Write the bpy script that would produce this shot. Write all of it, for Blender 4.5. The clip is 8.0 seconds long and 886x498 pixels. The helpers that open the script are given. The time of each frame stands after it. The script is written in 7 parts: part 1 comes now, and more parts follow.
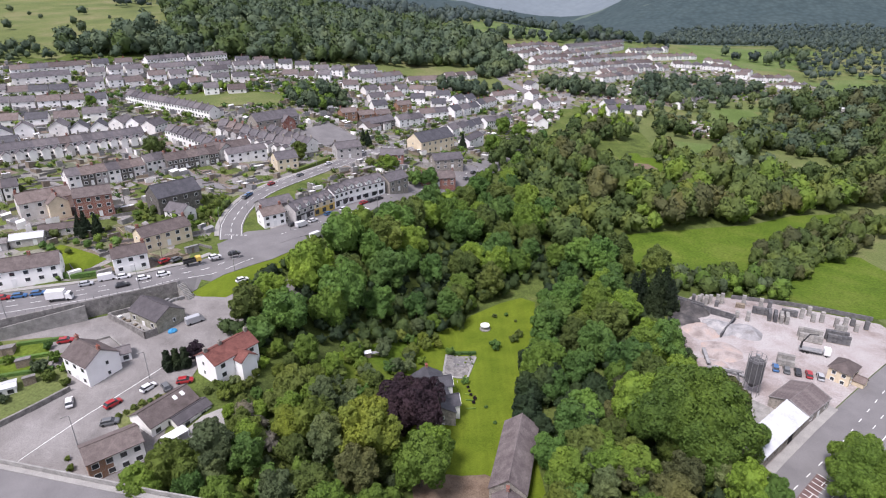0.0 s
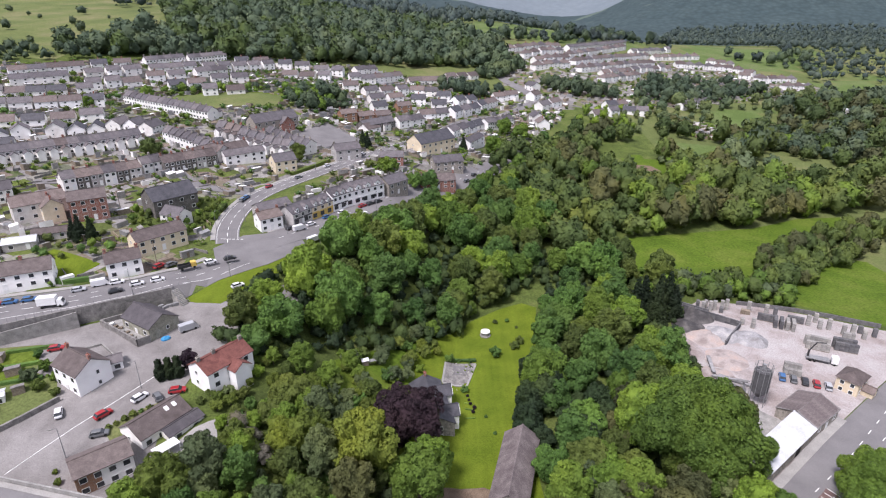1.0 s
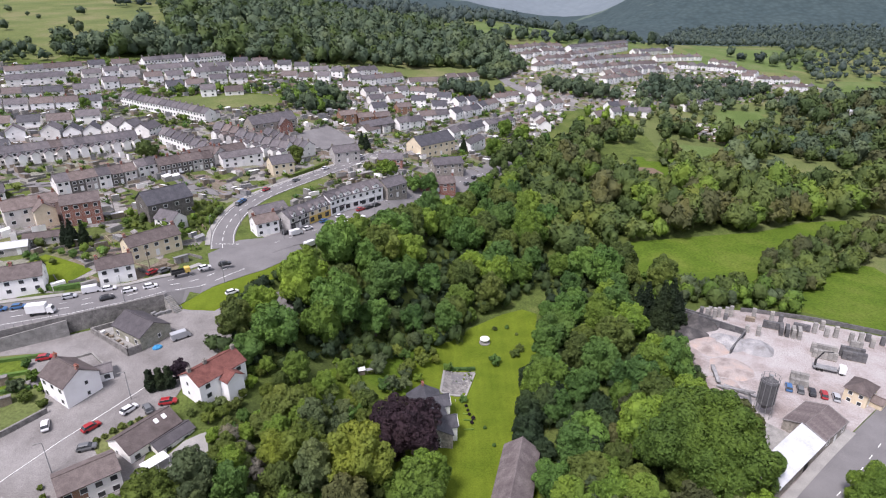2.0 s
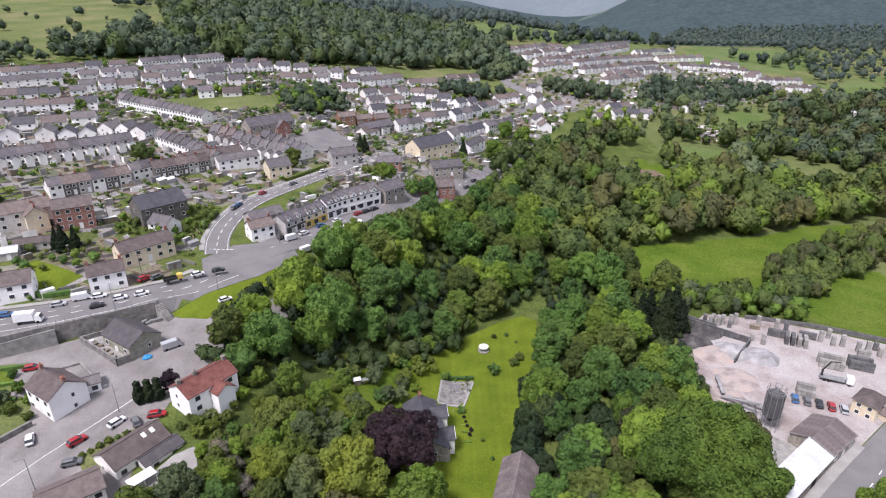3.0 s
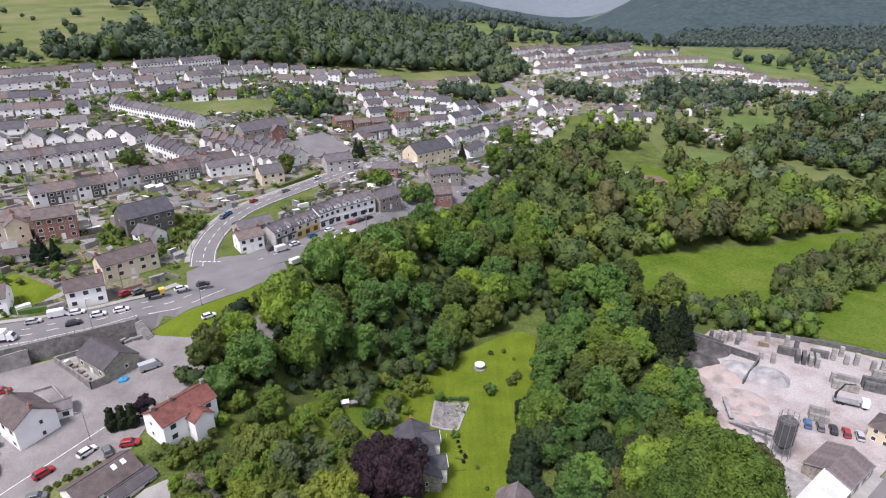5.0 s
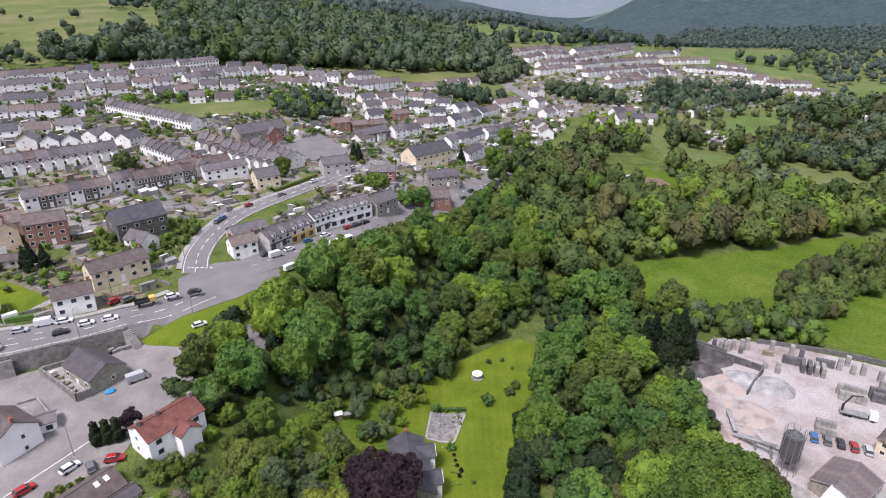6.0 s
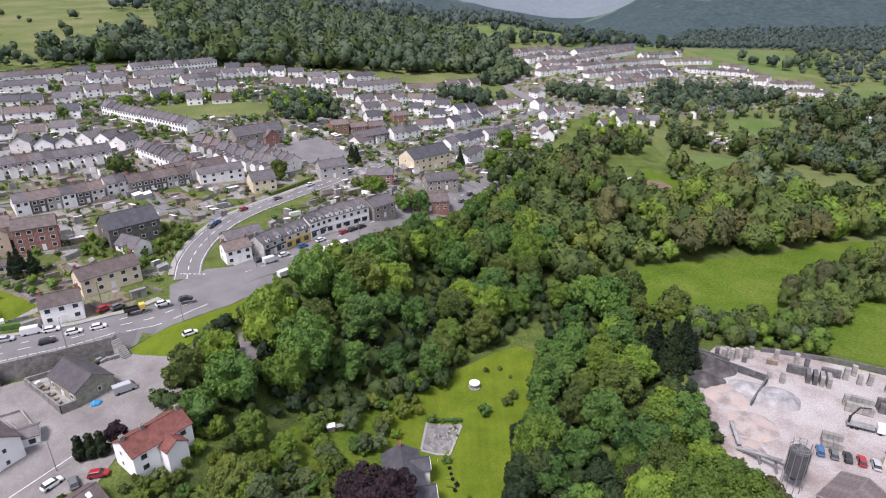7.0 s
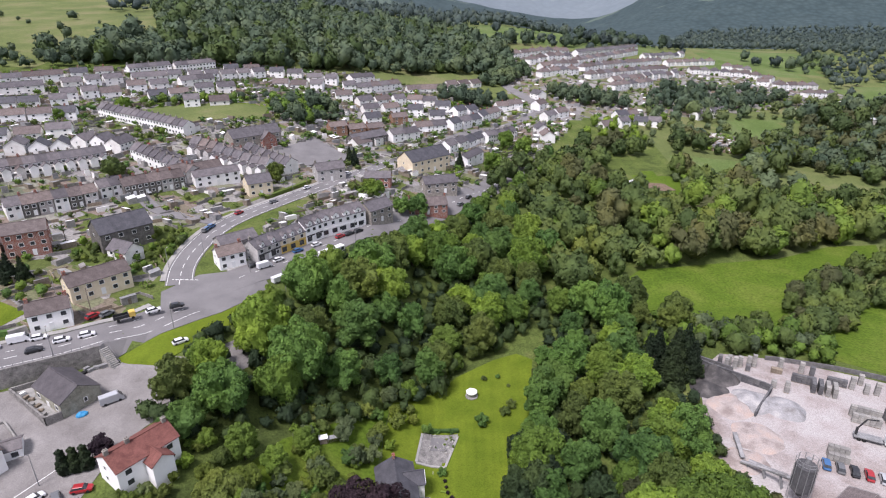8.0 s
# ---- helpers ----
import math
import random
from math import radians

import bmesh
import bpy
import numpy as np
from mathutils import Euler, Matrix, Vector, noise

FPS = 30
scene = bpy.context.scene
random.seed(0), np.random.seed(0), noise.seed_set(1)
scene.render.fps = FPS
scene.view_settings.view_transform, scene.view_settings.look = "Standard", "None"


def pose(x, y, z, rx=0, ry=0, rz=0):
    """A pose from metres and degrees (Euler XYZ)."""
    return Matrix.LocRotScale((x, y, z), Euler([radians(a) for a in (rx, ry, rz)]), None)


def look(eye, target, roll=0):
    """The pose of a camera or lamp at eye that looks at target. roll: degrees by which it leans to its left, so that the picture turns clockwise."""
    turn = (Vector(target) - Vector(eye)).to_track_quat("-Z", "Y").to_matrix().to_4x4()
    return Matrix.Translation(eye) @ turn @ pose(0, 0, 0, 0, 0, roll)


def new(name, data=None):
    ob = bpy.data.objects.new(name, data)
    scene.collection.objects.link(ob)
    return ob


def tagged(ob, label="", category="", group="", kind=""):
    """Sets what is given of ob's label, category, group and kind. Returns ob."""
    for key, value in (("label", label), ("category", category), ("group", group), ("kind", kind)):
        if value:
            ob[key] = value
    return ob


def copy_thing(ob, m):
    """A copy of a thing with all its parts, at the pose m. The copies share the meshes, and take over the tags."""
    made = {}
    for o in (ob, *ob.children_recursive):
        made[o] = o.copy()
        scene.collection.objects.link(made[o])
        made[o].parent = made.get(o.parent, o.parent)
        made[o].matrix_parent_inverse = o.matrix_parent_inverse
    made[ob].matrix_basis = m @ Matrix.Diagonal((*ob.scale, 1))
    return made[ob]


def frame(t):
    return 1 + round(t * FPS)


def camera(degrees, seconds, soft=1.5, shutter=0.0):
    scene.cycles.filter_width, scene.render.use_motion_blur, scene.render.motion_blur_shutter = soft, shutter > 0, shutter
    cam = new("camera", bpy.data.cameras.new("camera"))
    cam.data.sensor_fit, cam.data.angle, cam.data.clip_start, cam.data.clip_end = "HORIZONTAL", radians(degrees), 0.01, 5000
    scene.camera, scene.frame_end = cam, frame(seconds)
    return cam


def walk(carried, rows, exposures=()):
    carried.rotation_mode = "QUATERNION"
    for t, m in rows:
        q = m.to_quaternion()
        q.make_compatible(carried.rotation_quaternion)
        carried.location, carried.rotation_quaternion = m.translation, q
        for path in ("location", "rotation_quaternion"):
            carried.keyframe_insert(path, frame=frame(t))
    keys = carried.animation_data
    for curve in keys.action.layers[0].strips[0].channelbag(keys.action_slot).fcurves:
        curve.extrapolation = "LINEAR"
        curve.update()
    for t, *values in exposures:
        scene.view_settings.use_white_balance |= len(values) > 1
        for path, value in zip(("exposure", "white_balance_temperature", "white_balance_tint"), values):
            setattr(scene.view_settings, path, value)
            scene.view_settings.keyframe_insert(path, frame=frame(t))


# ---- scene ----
cam = camera(74.0, 8.0, soft=1.15)
PATH = [
    (0.0, pose(0.00, 0.00, 108.75, 67.029, 0.158, 0.000)),
    (0.5, pose(0.29, 2.00, 108.84, 67.017, 0.149, 0.080)),
    (1.0, pose(0.65, 4.07, 108.95, 67.009, 0.143, 0.154)),
    (1.5, pose(1.04, 6.22, 109.07, 67.005, 0.139, 0.224)),
    (2.0, pose(1.49, 8.42, 109.20, 67.004, 0.138, 0.290)),
    (2.5, pose(1.99, 10.66, 109.33, 67.007, 0.139, 0.354)),
    (3.0, pose(2.52, 12.93, 109.46, 67.012, 0.142, 0.415)),
    (3.5, pose(3.10, 15.24, 109.61, 67.020, 0.148, 0.476)),
    (4.0, pose(3.71, 17.56, 109.74, 67.031, 0.156, 0.538)),
    (4.5, pose(4.35, 19.86, 109.87, 67.044, 0.166, 0.600)),
    (5.0, pose(5.02, 22.18, 109.98, 67.060, 0.179, 0.665)),
    (5.5, pose(5.73, 24.48, 110.08, 67.077, 0.193, 0.733)),
    (6.0, pose(6.44, 26.75, 110.17, 67.097, 0.210, 0.805)),
    (6.5, pose(7.19, 28.97, 110.24, 67.117, 0.229, 0.882)),
    (7.0, pose(7.95, 31.16, 110.29, 67.140, 0.249, 0.965)),
    (7.5, pose(8.73, 33.29, 110.30, 67.163, 0.272, 1.055)),
    (8.0, pose(9.51, 35.35, 110.30, 67.188, 0.297, 1.154)),
]
walk(cam, PATH, [(0.0, 0.42, 6300, 21), (8.0, 0.42, 6300, 21)])

# ---- light ----
world = bpy.data.worlds.new("overcast_sky")
scene.world = world
world.use_nodes = True
wn, wl = world.node_tree.nodes, world.node_tree.links
sky = wn.new("ShaderNodeTexSky")
sky.sky_type, sky.sun_disc = "NISHITA", False
sky.sun_elevation, sky.sun_rotation = radians(60), radians(220)
sky.air_density, sky.dust_density, sky.ozone_density = 1.0, 3.0, 1.0
grey = wn.new("ShaderNodeMixRGB")  # cloud cover takes most of the blue away
grey.inputs[0].default_value, grey.inputs[2].default_value = 0.75, (7.6, 8.2, 9.3, 1)
wl.new(sky.outputs[0], grey.inputs[1])
wl.new(grey.outputs[0], wn["Background"].inputs[0])
wn["Background"].inputs[1].default_value = 0.078
sun = new("sun", bpy.data.lights.new("sun", "SUN"))
sun.data.energy, sun.data.angle, sun.data.color = 3.5, radians(16), (1.0, 0.975, 0.94)
sun.matrix_world = look((0, 0, 300), (110, 130, 0))


# ---- materials ----
def material(name, build, rough=0.85, metal=0.0, spec=0.3):
    m = bpy.data.materials.new(name)
    m.use_nodes = True
    n, l = m.node_tree.nodes, m.node_tree.links
    b = n["Principled BSDF"]
    b.inputs["Roughness"].default_value = rough
    b.inputs["Metallic"].default_value = metal
    b.inputs["Specular IOR Level"].default_value = 0.12 if rough >= 0.95 else spec
    build(n, l, b)
    return m


def c4(c):
    return (*c, 1)


def place_of(n, l, space):
    if space == "world":
        return n.new("ShaderNodeNewGeometry").outputs["Position"]
    return n.new("ShaderNodeTexCoord").outputs["Object"]


def noise_of(n, l, at, scale, detail=5, rough=0.6):
    t = n.new("ShaderNodeTexNoise")
    t.inputs["Scale"].default_value, t.inputs["Detail"].default_value, t.inputs["Roughness"].default_value = scale, detail, rough
    l.new(at, t.inputs["Vector"])
    return t.outputs["Fac"]


def ramp_of(n, l, fac, stops):
    r = n.new("ShaderNodeValToRGB")
    while len(r.color_ramp.elements) < len(stops):
        r.color_ramp.elements.new(0.5)
    for e, (p, c) in zip(r.color_ramp.elements, stops):
        e.position, e.color = p, c4(c)
    l.new(fac, r.inputs[0])
    return r.outputs[0]


def mix_of(n, l, fac, a, b, blend="MIX"):
    m = n.new("ShaderNodeMixRGB")
    m.blend_type = blend
    for k, v in enumerate((fac, a, b)):
        if isinstance(v, (int, float)):
            m.inputs[k].default_value = v
        elif isinstance(v, tuple):
            m.inputs[k].default_value = c4(v)
        else:
            l.new(v, m.inputs[k])
    return m.outputs[0]


def bump_of(n, l, b, height, strength, distance=0.05):
    k = n.new("ShaderNodeBump")
    k.inputs["Strength"].default_value, k.inputs["Distance"].default_value = strength, distance
    l.new(height, k.inputs["Height"])
    l.new(k.outputs[0], b.inputs["Normal"])


def rough_ground(name, big, small, big_scale, small_scale, rough=0.95, bump=0.4, space="world", tint=0.0):
    """Two scales of colour: patches between the stops of big, and grain of small strength."""
    def build(n, l, b):
        at = place_of(n, l, space)
        c = ramp_of(n, l, noise_of(n, l, at, big_scale, 4), big)
        fine = noise_of(n, l, at, small_scale, 6, 0.7)
        c = mix_of(n, l, small, c, ramp_of(n, l, fine, ((0.3, (0.1, 0.1, 0.1)), (0.7, (0.95, 0.95, 0.95)))), "OVERLAY")
        if tint:
            info = n.new("ShaderNodeObjectInfo")
            c = mix_of(n, l, tint, c, ramp_of(n, l, info.outputs["Random"], ((0.0, (0.22, 0.2, 0.2)), (0.5, (0.5, 0.5, 0.5)), (1.0, (0.78, 0.74, 0.68)))), "OVERLAY")
        l.new(c, b.inputs["Base Color"])
        bump_of(n, l, b, fine, bump)
    return material(name, build, rough)


def foliage(name, dark, light, warm):
    """Leaves: shades from bough to bough and leaf to leaf, and each tree its own tint."""
    def build(n, l, b):
        geo, info = n.new("ShaderNodeNewGeometry"), n.new("ShaderNodeObjectInfo")
        at = geo.outputs["Position"]
        bough = noise_of(n, l, at, 0.55, 4, 0.65)
        shade = mix_of(n, l, 0.55, ramp_of(n, l, bough, ((0.30, (0, 0, 0)), (0.70, (1, 1, 1)))), geo.outputs["Random Per Island"])
        c = ramp_of(n, l, shade, ((0.05, tuple(v * 0.8 for v in dark)), (0.70, light), (1.0, tuple(v * 1.35 for v in light))))
        c = mix_of(n, l, info.outputs["Random"], c, mix_of(n, l, 0.55, c, warm))
        turn = n.new("ShaderNodeMath")
        turn.operation = "FRACT"
        spread = n.new("ShaderNodeMath")
        spread.operation, spread.inputs[1].default_value = "MULTIPLY", 7.31
        l.new(info.outputs["Random"], spread.inputs[0])
        l.new(spread.outputs[0], turn.inputs[0])
        c = mix_of(n, l, 1.0, c, ramp_of(n, l, turn.outputs[0], ((0.0, (0.76, 0.78, 0.84)), (0.5, (1.0, 1.0, 1.0)), (1.0, (1.36, 1.30, 1.12)))), "MULTIPLY")
        stand = noise_of(n, l, at, 0.075, 1, 0.5)
        c = mix_of(n, l, 1.0, c, ramp_of(n, l, stand, ((0.32, (0.80, 0.84, 0.86)), (0.5, (1.0, 1.0, 1.0)), (0.68, (1.26, 1.18, 0.98)))), "MULTIPLY")
        l.new(c, b.inputs["Base Color"])
        bump_of(n, l, b, noise_of(n, l, at, 0.9, 5, 0.7), 0.85, 1.1)
        t = n.new("ShaderNodeBsdfTranslucent")
        l.new(c, t.inputs[0])
        m = n.new("ShaderNodeMixShader")
        m.inputs[0].default_value = 0.16
        l.new(b.outputs[0], m.inputs[1])
        l.new(t.outputs[0], m.inputs[2])
        l.new(m.outputs[0], n["Material Output"].inputs[0])
    return material(name, build, 0.6, spec=0.25)


def mown(name, dark, light):
    """Short grass with faint mowing stripes, patches and grain."""
    def build(n, l, b):
        at = place_of(n, l, "world")
        m = n.new("ShaderNodeMapping")
        m.inputs["Rotation"].default_value, m.inputs["Scale"].default_value = (0, 0, radians(9)), (0.55, 0.02, 0.02)
        l.new(at, m.inputs["Vector"])
        c = ramp_of(n, l, noise_of(n, l, at, 0.10, 5), ((0.32, dark), (0.68, light)))
        c = mix_of(n, l, 0.12, c, ramp_of(n, l, noise_of(n, l, m.outputs[0], 1.0, 1), ((0.40, (0.34, 0.34, 0.34)), (0.58, (0.66, 0.66, 0.60)))), "OVERLAY")
        fine = noise_of(n, l, at, 2.4, 6, 0.7)
        c = mix_of(n, l, 0.40, c, ramp_of(n, l, fine, ((0.3, (0.15, 0.15, 0.15)), (0.7, (0.9, 0.9, 0.9)))), "OVERLAY")
        l.new(c, b.inputs["Base Color"])
        bump_of(n, l, b, fine, 0.5)
    return material(name, build, 0.95)


LEAF = {
    "fresh": foliage("leaves_fresh", (0.062, 0.123, 0.019), (0.150, 0.250, 0.038), (0.173, 0.247, 0.041)),
    "deep": foliage("leaves_deep", (0.041, 0.097, 0.025), (0.105, 0.207, 0.047), (0.130, 0.221, 0.052)),
    "olive": foliage("leaves_olive", (0.054, 0.085, 0.021), (0.117, 0.169, 0.040), (0.133, 0.162, 0.040)),
    "grey": foliage("leaves_grey_green", (0.066, 0.095, 0.042), (0.127, 0.172, 0.077), (0.137, 0.172, 0.071)),
    "lime": foliage("leaves_lime", (0.078, 0.115, 0.019), (0.134, 0.187, 0.031), (0.157, 0.194, 0.037)),
    "fir": foliage("needles_dark", (0.007, 0.015, 0.008), (0.024, 0.042, 0.020), (0.026, 0.042, 0.020)),
    "oak": foliage("leaves_oak", (0.058, 0.113, 0.019), (0.127, 0.210, 0.035), (0.144, 0.218, 0.038)),
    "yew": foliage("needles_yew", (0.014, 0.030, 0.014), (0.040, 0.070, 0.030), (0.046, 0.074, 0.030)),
    "purple": foliage("leaves_copper", (0.014, 0.009, 0.013), (0.042, 0.026, 0.037), (0.048, 0.028, 0.036)),
    "bare": foliage("twigs_pale", (0.09, 0.08, 0.065), (0.22, 0.20, 0.155), (0.17, 0.18, 0.10)),
    "umber": foliage("leaves_brown_green", (0.055, 0.065, 0.026), (0.098, 0.113, 0.045), (0.110, 0.116, 0.049)),
    # far woods: distance haze mixed into the leaf colour as blue and grey
    "far_deep": foliage("far_hazy_leaves_deep", (0.052, 0.084, 0.054), (0.084, 0.126, 0.074), (0.094, 0.134, 0.076)),
    "far_soft": foliage("far_hazy_leaves_soft", (0.070, 0.106, 0.062), (0.110, 0.156, 0.088), (0.122, 0.162, 0.088)),
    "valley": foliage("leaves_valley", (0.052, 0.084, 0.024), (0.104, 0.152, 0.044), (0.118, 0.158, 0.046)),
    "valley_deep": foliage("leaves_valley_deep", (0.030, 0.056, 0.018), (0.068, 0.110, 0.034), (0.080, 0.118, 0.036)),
    # farthest woods, bluer again: the haze is part of the leaf colour
    "haze_deep": foliage("hazy_leaves_deep", (0.030, 0.050, 0.050), (0.060, 0.088, 0.082), (0.066, 0.094, 0.082)),
    "haze_soft": foliage("hazy_leaves_soft", (0.046, 0.070, 0.064), (0.082, 0.114, 0.098), (0.090, 0.120, 0.096)),
}
BARK = rough_ground("bark", ((0.3, (0.05, 0.04, 0.03)), (0.7, (0.13, 0.11, 0.09))), 0.6, 3, 18, space="object")
MEADOW = rough_ground("meadow_grass", ((0.3, (0.080, 0.106, 0.036)), (0.5, (0.118, 0.142, 0.048)), (0.70, (0.180, 0.170, 0.084))), 0.45, 0.02, 1.2)
FIELD = rough_ground("pasture_grass", ((0.32, (0.058, 0.100, 0.010)), (0.50, (0.078, 0.124, 0.013)), (0.68, (0.106, 0.142, 0.022))), 0.50, 0.05, 1.1)
# distant pasture, its colour greyed and blued to stand for haze
FARFIELD = rough_ground("hazy_far_pasture", ((0.32, (0.078, 0.118, 0.032)), (0.50, (0.098, 0.142, 0.042)), (0.68, (0.126, 0.156, 0.062))), 0.50, 0.03, 1.1)
LAWN = mown("mown_lawn", (0.078, 0.116, 0.009), (0.126, 0.166, 0.015))
ROUGH = rough_ground("rough_undergrowth", ((0.3, (0.045, 0.062, 0.018)), (0.55, (0.085, 0.115, 0.028)), (0.75, (0.130, 0.140, 0.050))), 0.6, 0.09, 1.6, bump=0.8)
SOIL = rough_ground("bare_soil", ((0.3, (0.12, 0.085, 0.06)), (0.7, (0.20, 0.15, 0.11))), 0.5, 0.4, 4)
ASPHALT = rough_ground("worn_asphalt", ((0.3, (0.150, 0.144, 0.145)), (0.7, (0.200, 0.192, 0.192))), 0.25, 0.12, 9)
PAVING = rough_ground("pale_paving", ((0.3, (0.26, 0.25, 0.24)), (0.7, (0.34, 0.33, 0.31))), 0.3, 0.3, 6)
CARPARK = rough_ground("patched_tarmac", ((0.32, (0.165, 0.153, 0.147)), (0.48, (0.205, 0.192, 0.185)), (0.66, (0.250, 0.236, 0.228))), 0.45, 0.13, 5)
QUARRYDUST = rough_ground("quarry_dust", ((0.30, (0.19, 0.15, 0.135)), (0.42, (0.29, 0.25, 0.236)), (0.52, (0.355, 0.322, 0.312)), (0.7, (0.40, 0.382, 0.372))), 0.40, 0.075, 3)
PINKSAND = rough_ground("pink_sand", ((0.34, (0.24, 0.20, 0.185)), (0.5, (0.36, 0.315, 0.295)), (0.68, (0.42, 0.325, 0.28))), 0.4, 0.22, 5)
WETDUST = rough_ground("wet_stone_dust", ((0.3, (0.035, 0.033, 0.034)), (0.5, (0.062, 0.058, 0.057)), (0.7, (0.12, 0.11, 0.105))), 0.4, 0.35, 5, rough=0.8)
GREYSAND = rough_ground("grey_stone_dust", ((0.3, (0.19, 0.18, 0.175)), (0.5, (0.29, 0.285, 0.29)), (0.7, (0.40, 0.385, 0.375))), 0.4, 0.3, 5)
CONCRETE = rough_ground("weathered_concrete", ((0.3, (0.20, 0.195, 0.185)), (0.7, (0.36, 0.35, 0.33))), 0.45, 0.5, 7, space="object", tint=0.3)
DARKBLOCK = rough_ground("dark_concrete_block", ((0.3, (0.085, 0.085, 0.09)), (0.7, (0.15, 0.15, 0.155))), 0.4, 0.8, 7, space="object", tint=0.4)
STONEWALL = rough_ground("retaining_stone", ((0.3, (0.12, 0.115, 0.11)), (0.5, (0.20, 0.19, 0.18)), (0.7, (0.28, 0.265, 0.25))), 0.6, 0.7, 5)
PAINTLINE = rough_ground("road_paint", ((0.3, (0.62, 0.62, 0.60)), (0.7, (0.78, 0.78, 0.76))), 0.3, 2, 12)
REDLINE = rough_ground("red_surfacing", ((0.3, (0.120, 0.080, 0.074)), (0.7, (0.175, 0.115, 0.105))), 0.3, 1, 9)
RENDERWHITE = rough_ground("white_render", ((0.25, (0.80, 0.785, 0.77)), (0.6, (0.90, 0.89, 0.875))), 0.2, 0.30, 4, space="object", tint=0.10)
RENDERMIX = rough_ground("painted_render", ((0.25, (0.70, 0.675, 0.645)), (0.6, (0.85, 0.835, 0.81))), 0.2, 0.35, 4, space="object", tint=0.45)
RENDERGREY = rough_ground("grey_render", ((0.25, (0.36, 0.345, 0.335)), (0.6, (0.54, 0.525, 0.51))), 0.3, 0.4, 4, space="object", tint=0.5)
CREAM = rough_ground("cream_render", ((0.25, (0.58, 0.49, 0.35)), (0.6, (0.72, 0.62, 0.46))), 0.2, 0.4, 4, space="object", tint=0.1)
DARKSTONE = rough_ground("dark_weathered_stone", ((0.3, (0.085, 0.080, 0.075)), (0.5, (0.14, 0.13, 0.12)), (0.7, (0.20, 0.19, 0.175))), 0.5, 0.8, 6, space="object")
STONE = rough_ground("pennant_stone", ((0.3, (0.17, 0.155, 0.14)), (0.5, (0.27, 0.25, 0.225)), (0.7, (0.36, 0.335, 0.30))), 0.5, 1.2, 6, space="object", tint=0.25)
SLATE = rough_ground("slate_roof", ((0.3, (0.074, 0.068, 0.074)), (0.7, (0.132, 0.122, 0.130))), 0.5, 0.5, 7, rough=0.6, space="object", tint=0.55)
DARKSLATE = rough_ground("wet_dark_slate", ((0.3, (0.045, 0.045, 0.052)), (0.7, (0.085, 0.083, 0.094))), 0.5, 0.5, 7, rough=0.6, space="object")
GREENSTONE = rough_ground("mossy_pale_stone", ((0.3, (0.20, 0.195, 0.15)), (0.5, (0.30, 0.29, 0.235)), (0.7, (0.38, 0.37, 0.31))), 0.5, 0.8, 6, space="object")
TILE = rough_ground("brown_tile_roof", ((0.3, (0.092, 0.074, 0.070)), (0.7, (0.158, 0.130, 0.124))), 0.5, 0.6, 7, rough=0.75, space="object", tint=0.55)
REDTILE = rough_ground("red_tile_roof", ((0.3, (0.120, 0.050, 0.043)), (0.7, (0.205, 0.088, 0.074))), 0.5, 0.6, 7, space="object")
SHEETROOF = rough_ground("fibre_sheet_roof", ((0.3, (0.13, 0.12, 0.115)), (0.5, (0.21, 0.195, 0.19)), (0.7, (0.27, 0.26, 0.25))), 0.5, 0.4, 5, space="object")
WHITESHEET = rough_ground("pale_sheet_roof", ((0.3, (0.46, 0.47, 0.48)), (0.7, (0.60, 0.61, 0.62))), 0.2, 0.3, 3, rough=0.5, space="object")
RUSTROOF = rough_ground("weathered_barn_roof", ((0.3, (0.10, 0.082, 0.082)), (0.5, (0.145, 0.122, 0.120)), (0.7, (0.195, 0.168, 0.162))), 0.5, 0.35, 5, space="object")
TIMBER = rough_ground("grey_timber", ((0.3, (0.16, 0.13, 0.10)), (0.7, (0.28, 0.24, 0.19))), 0.4, 2, 14, space="object", tint=0.5)
METAL = rough_ground("dull_steel", ((0.3, (0.16, 0.16, 0.165)), (0.7, (0.30, 0.30, 0.30))), 0.3, 1, 8, rough=0.5, space="object")
RUBBER = rough_ground("tyre_rubber", ((0.3, (0.018, 0.018, 0.018)), (0.7, (0.035, 0.035, 0.035))), 0.2, 3, 20, space="object")
WHITEPAINT = rough_ground("white_paint", ((0.3, (0.74, 0.74, 0.73)), (0.7, (0.82, 0.82, 0.81))), 0.1, 2, 10, rough=0.5, space="object")
YELLOWPAINT = rough_ground("yellow_paint", ((0.3, (0.58, 0.40, 0.09)), (0.7, (0.68, 0.48, 0.13))), 0.1, 2, 10, rough=0.6, space="object")
BLACKPAINT = rough_ground("black_paint", ((0.3, (0.025, 0.025, 0.027)), (0.7, (0.045, 0.045, 0.047))), 0.1, 2, 10, rough=0.5, space="object")


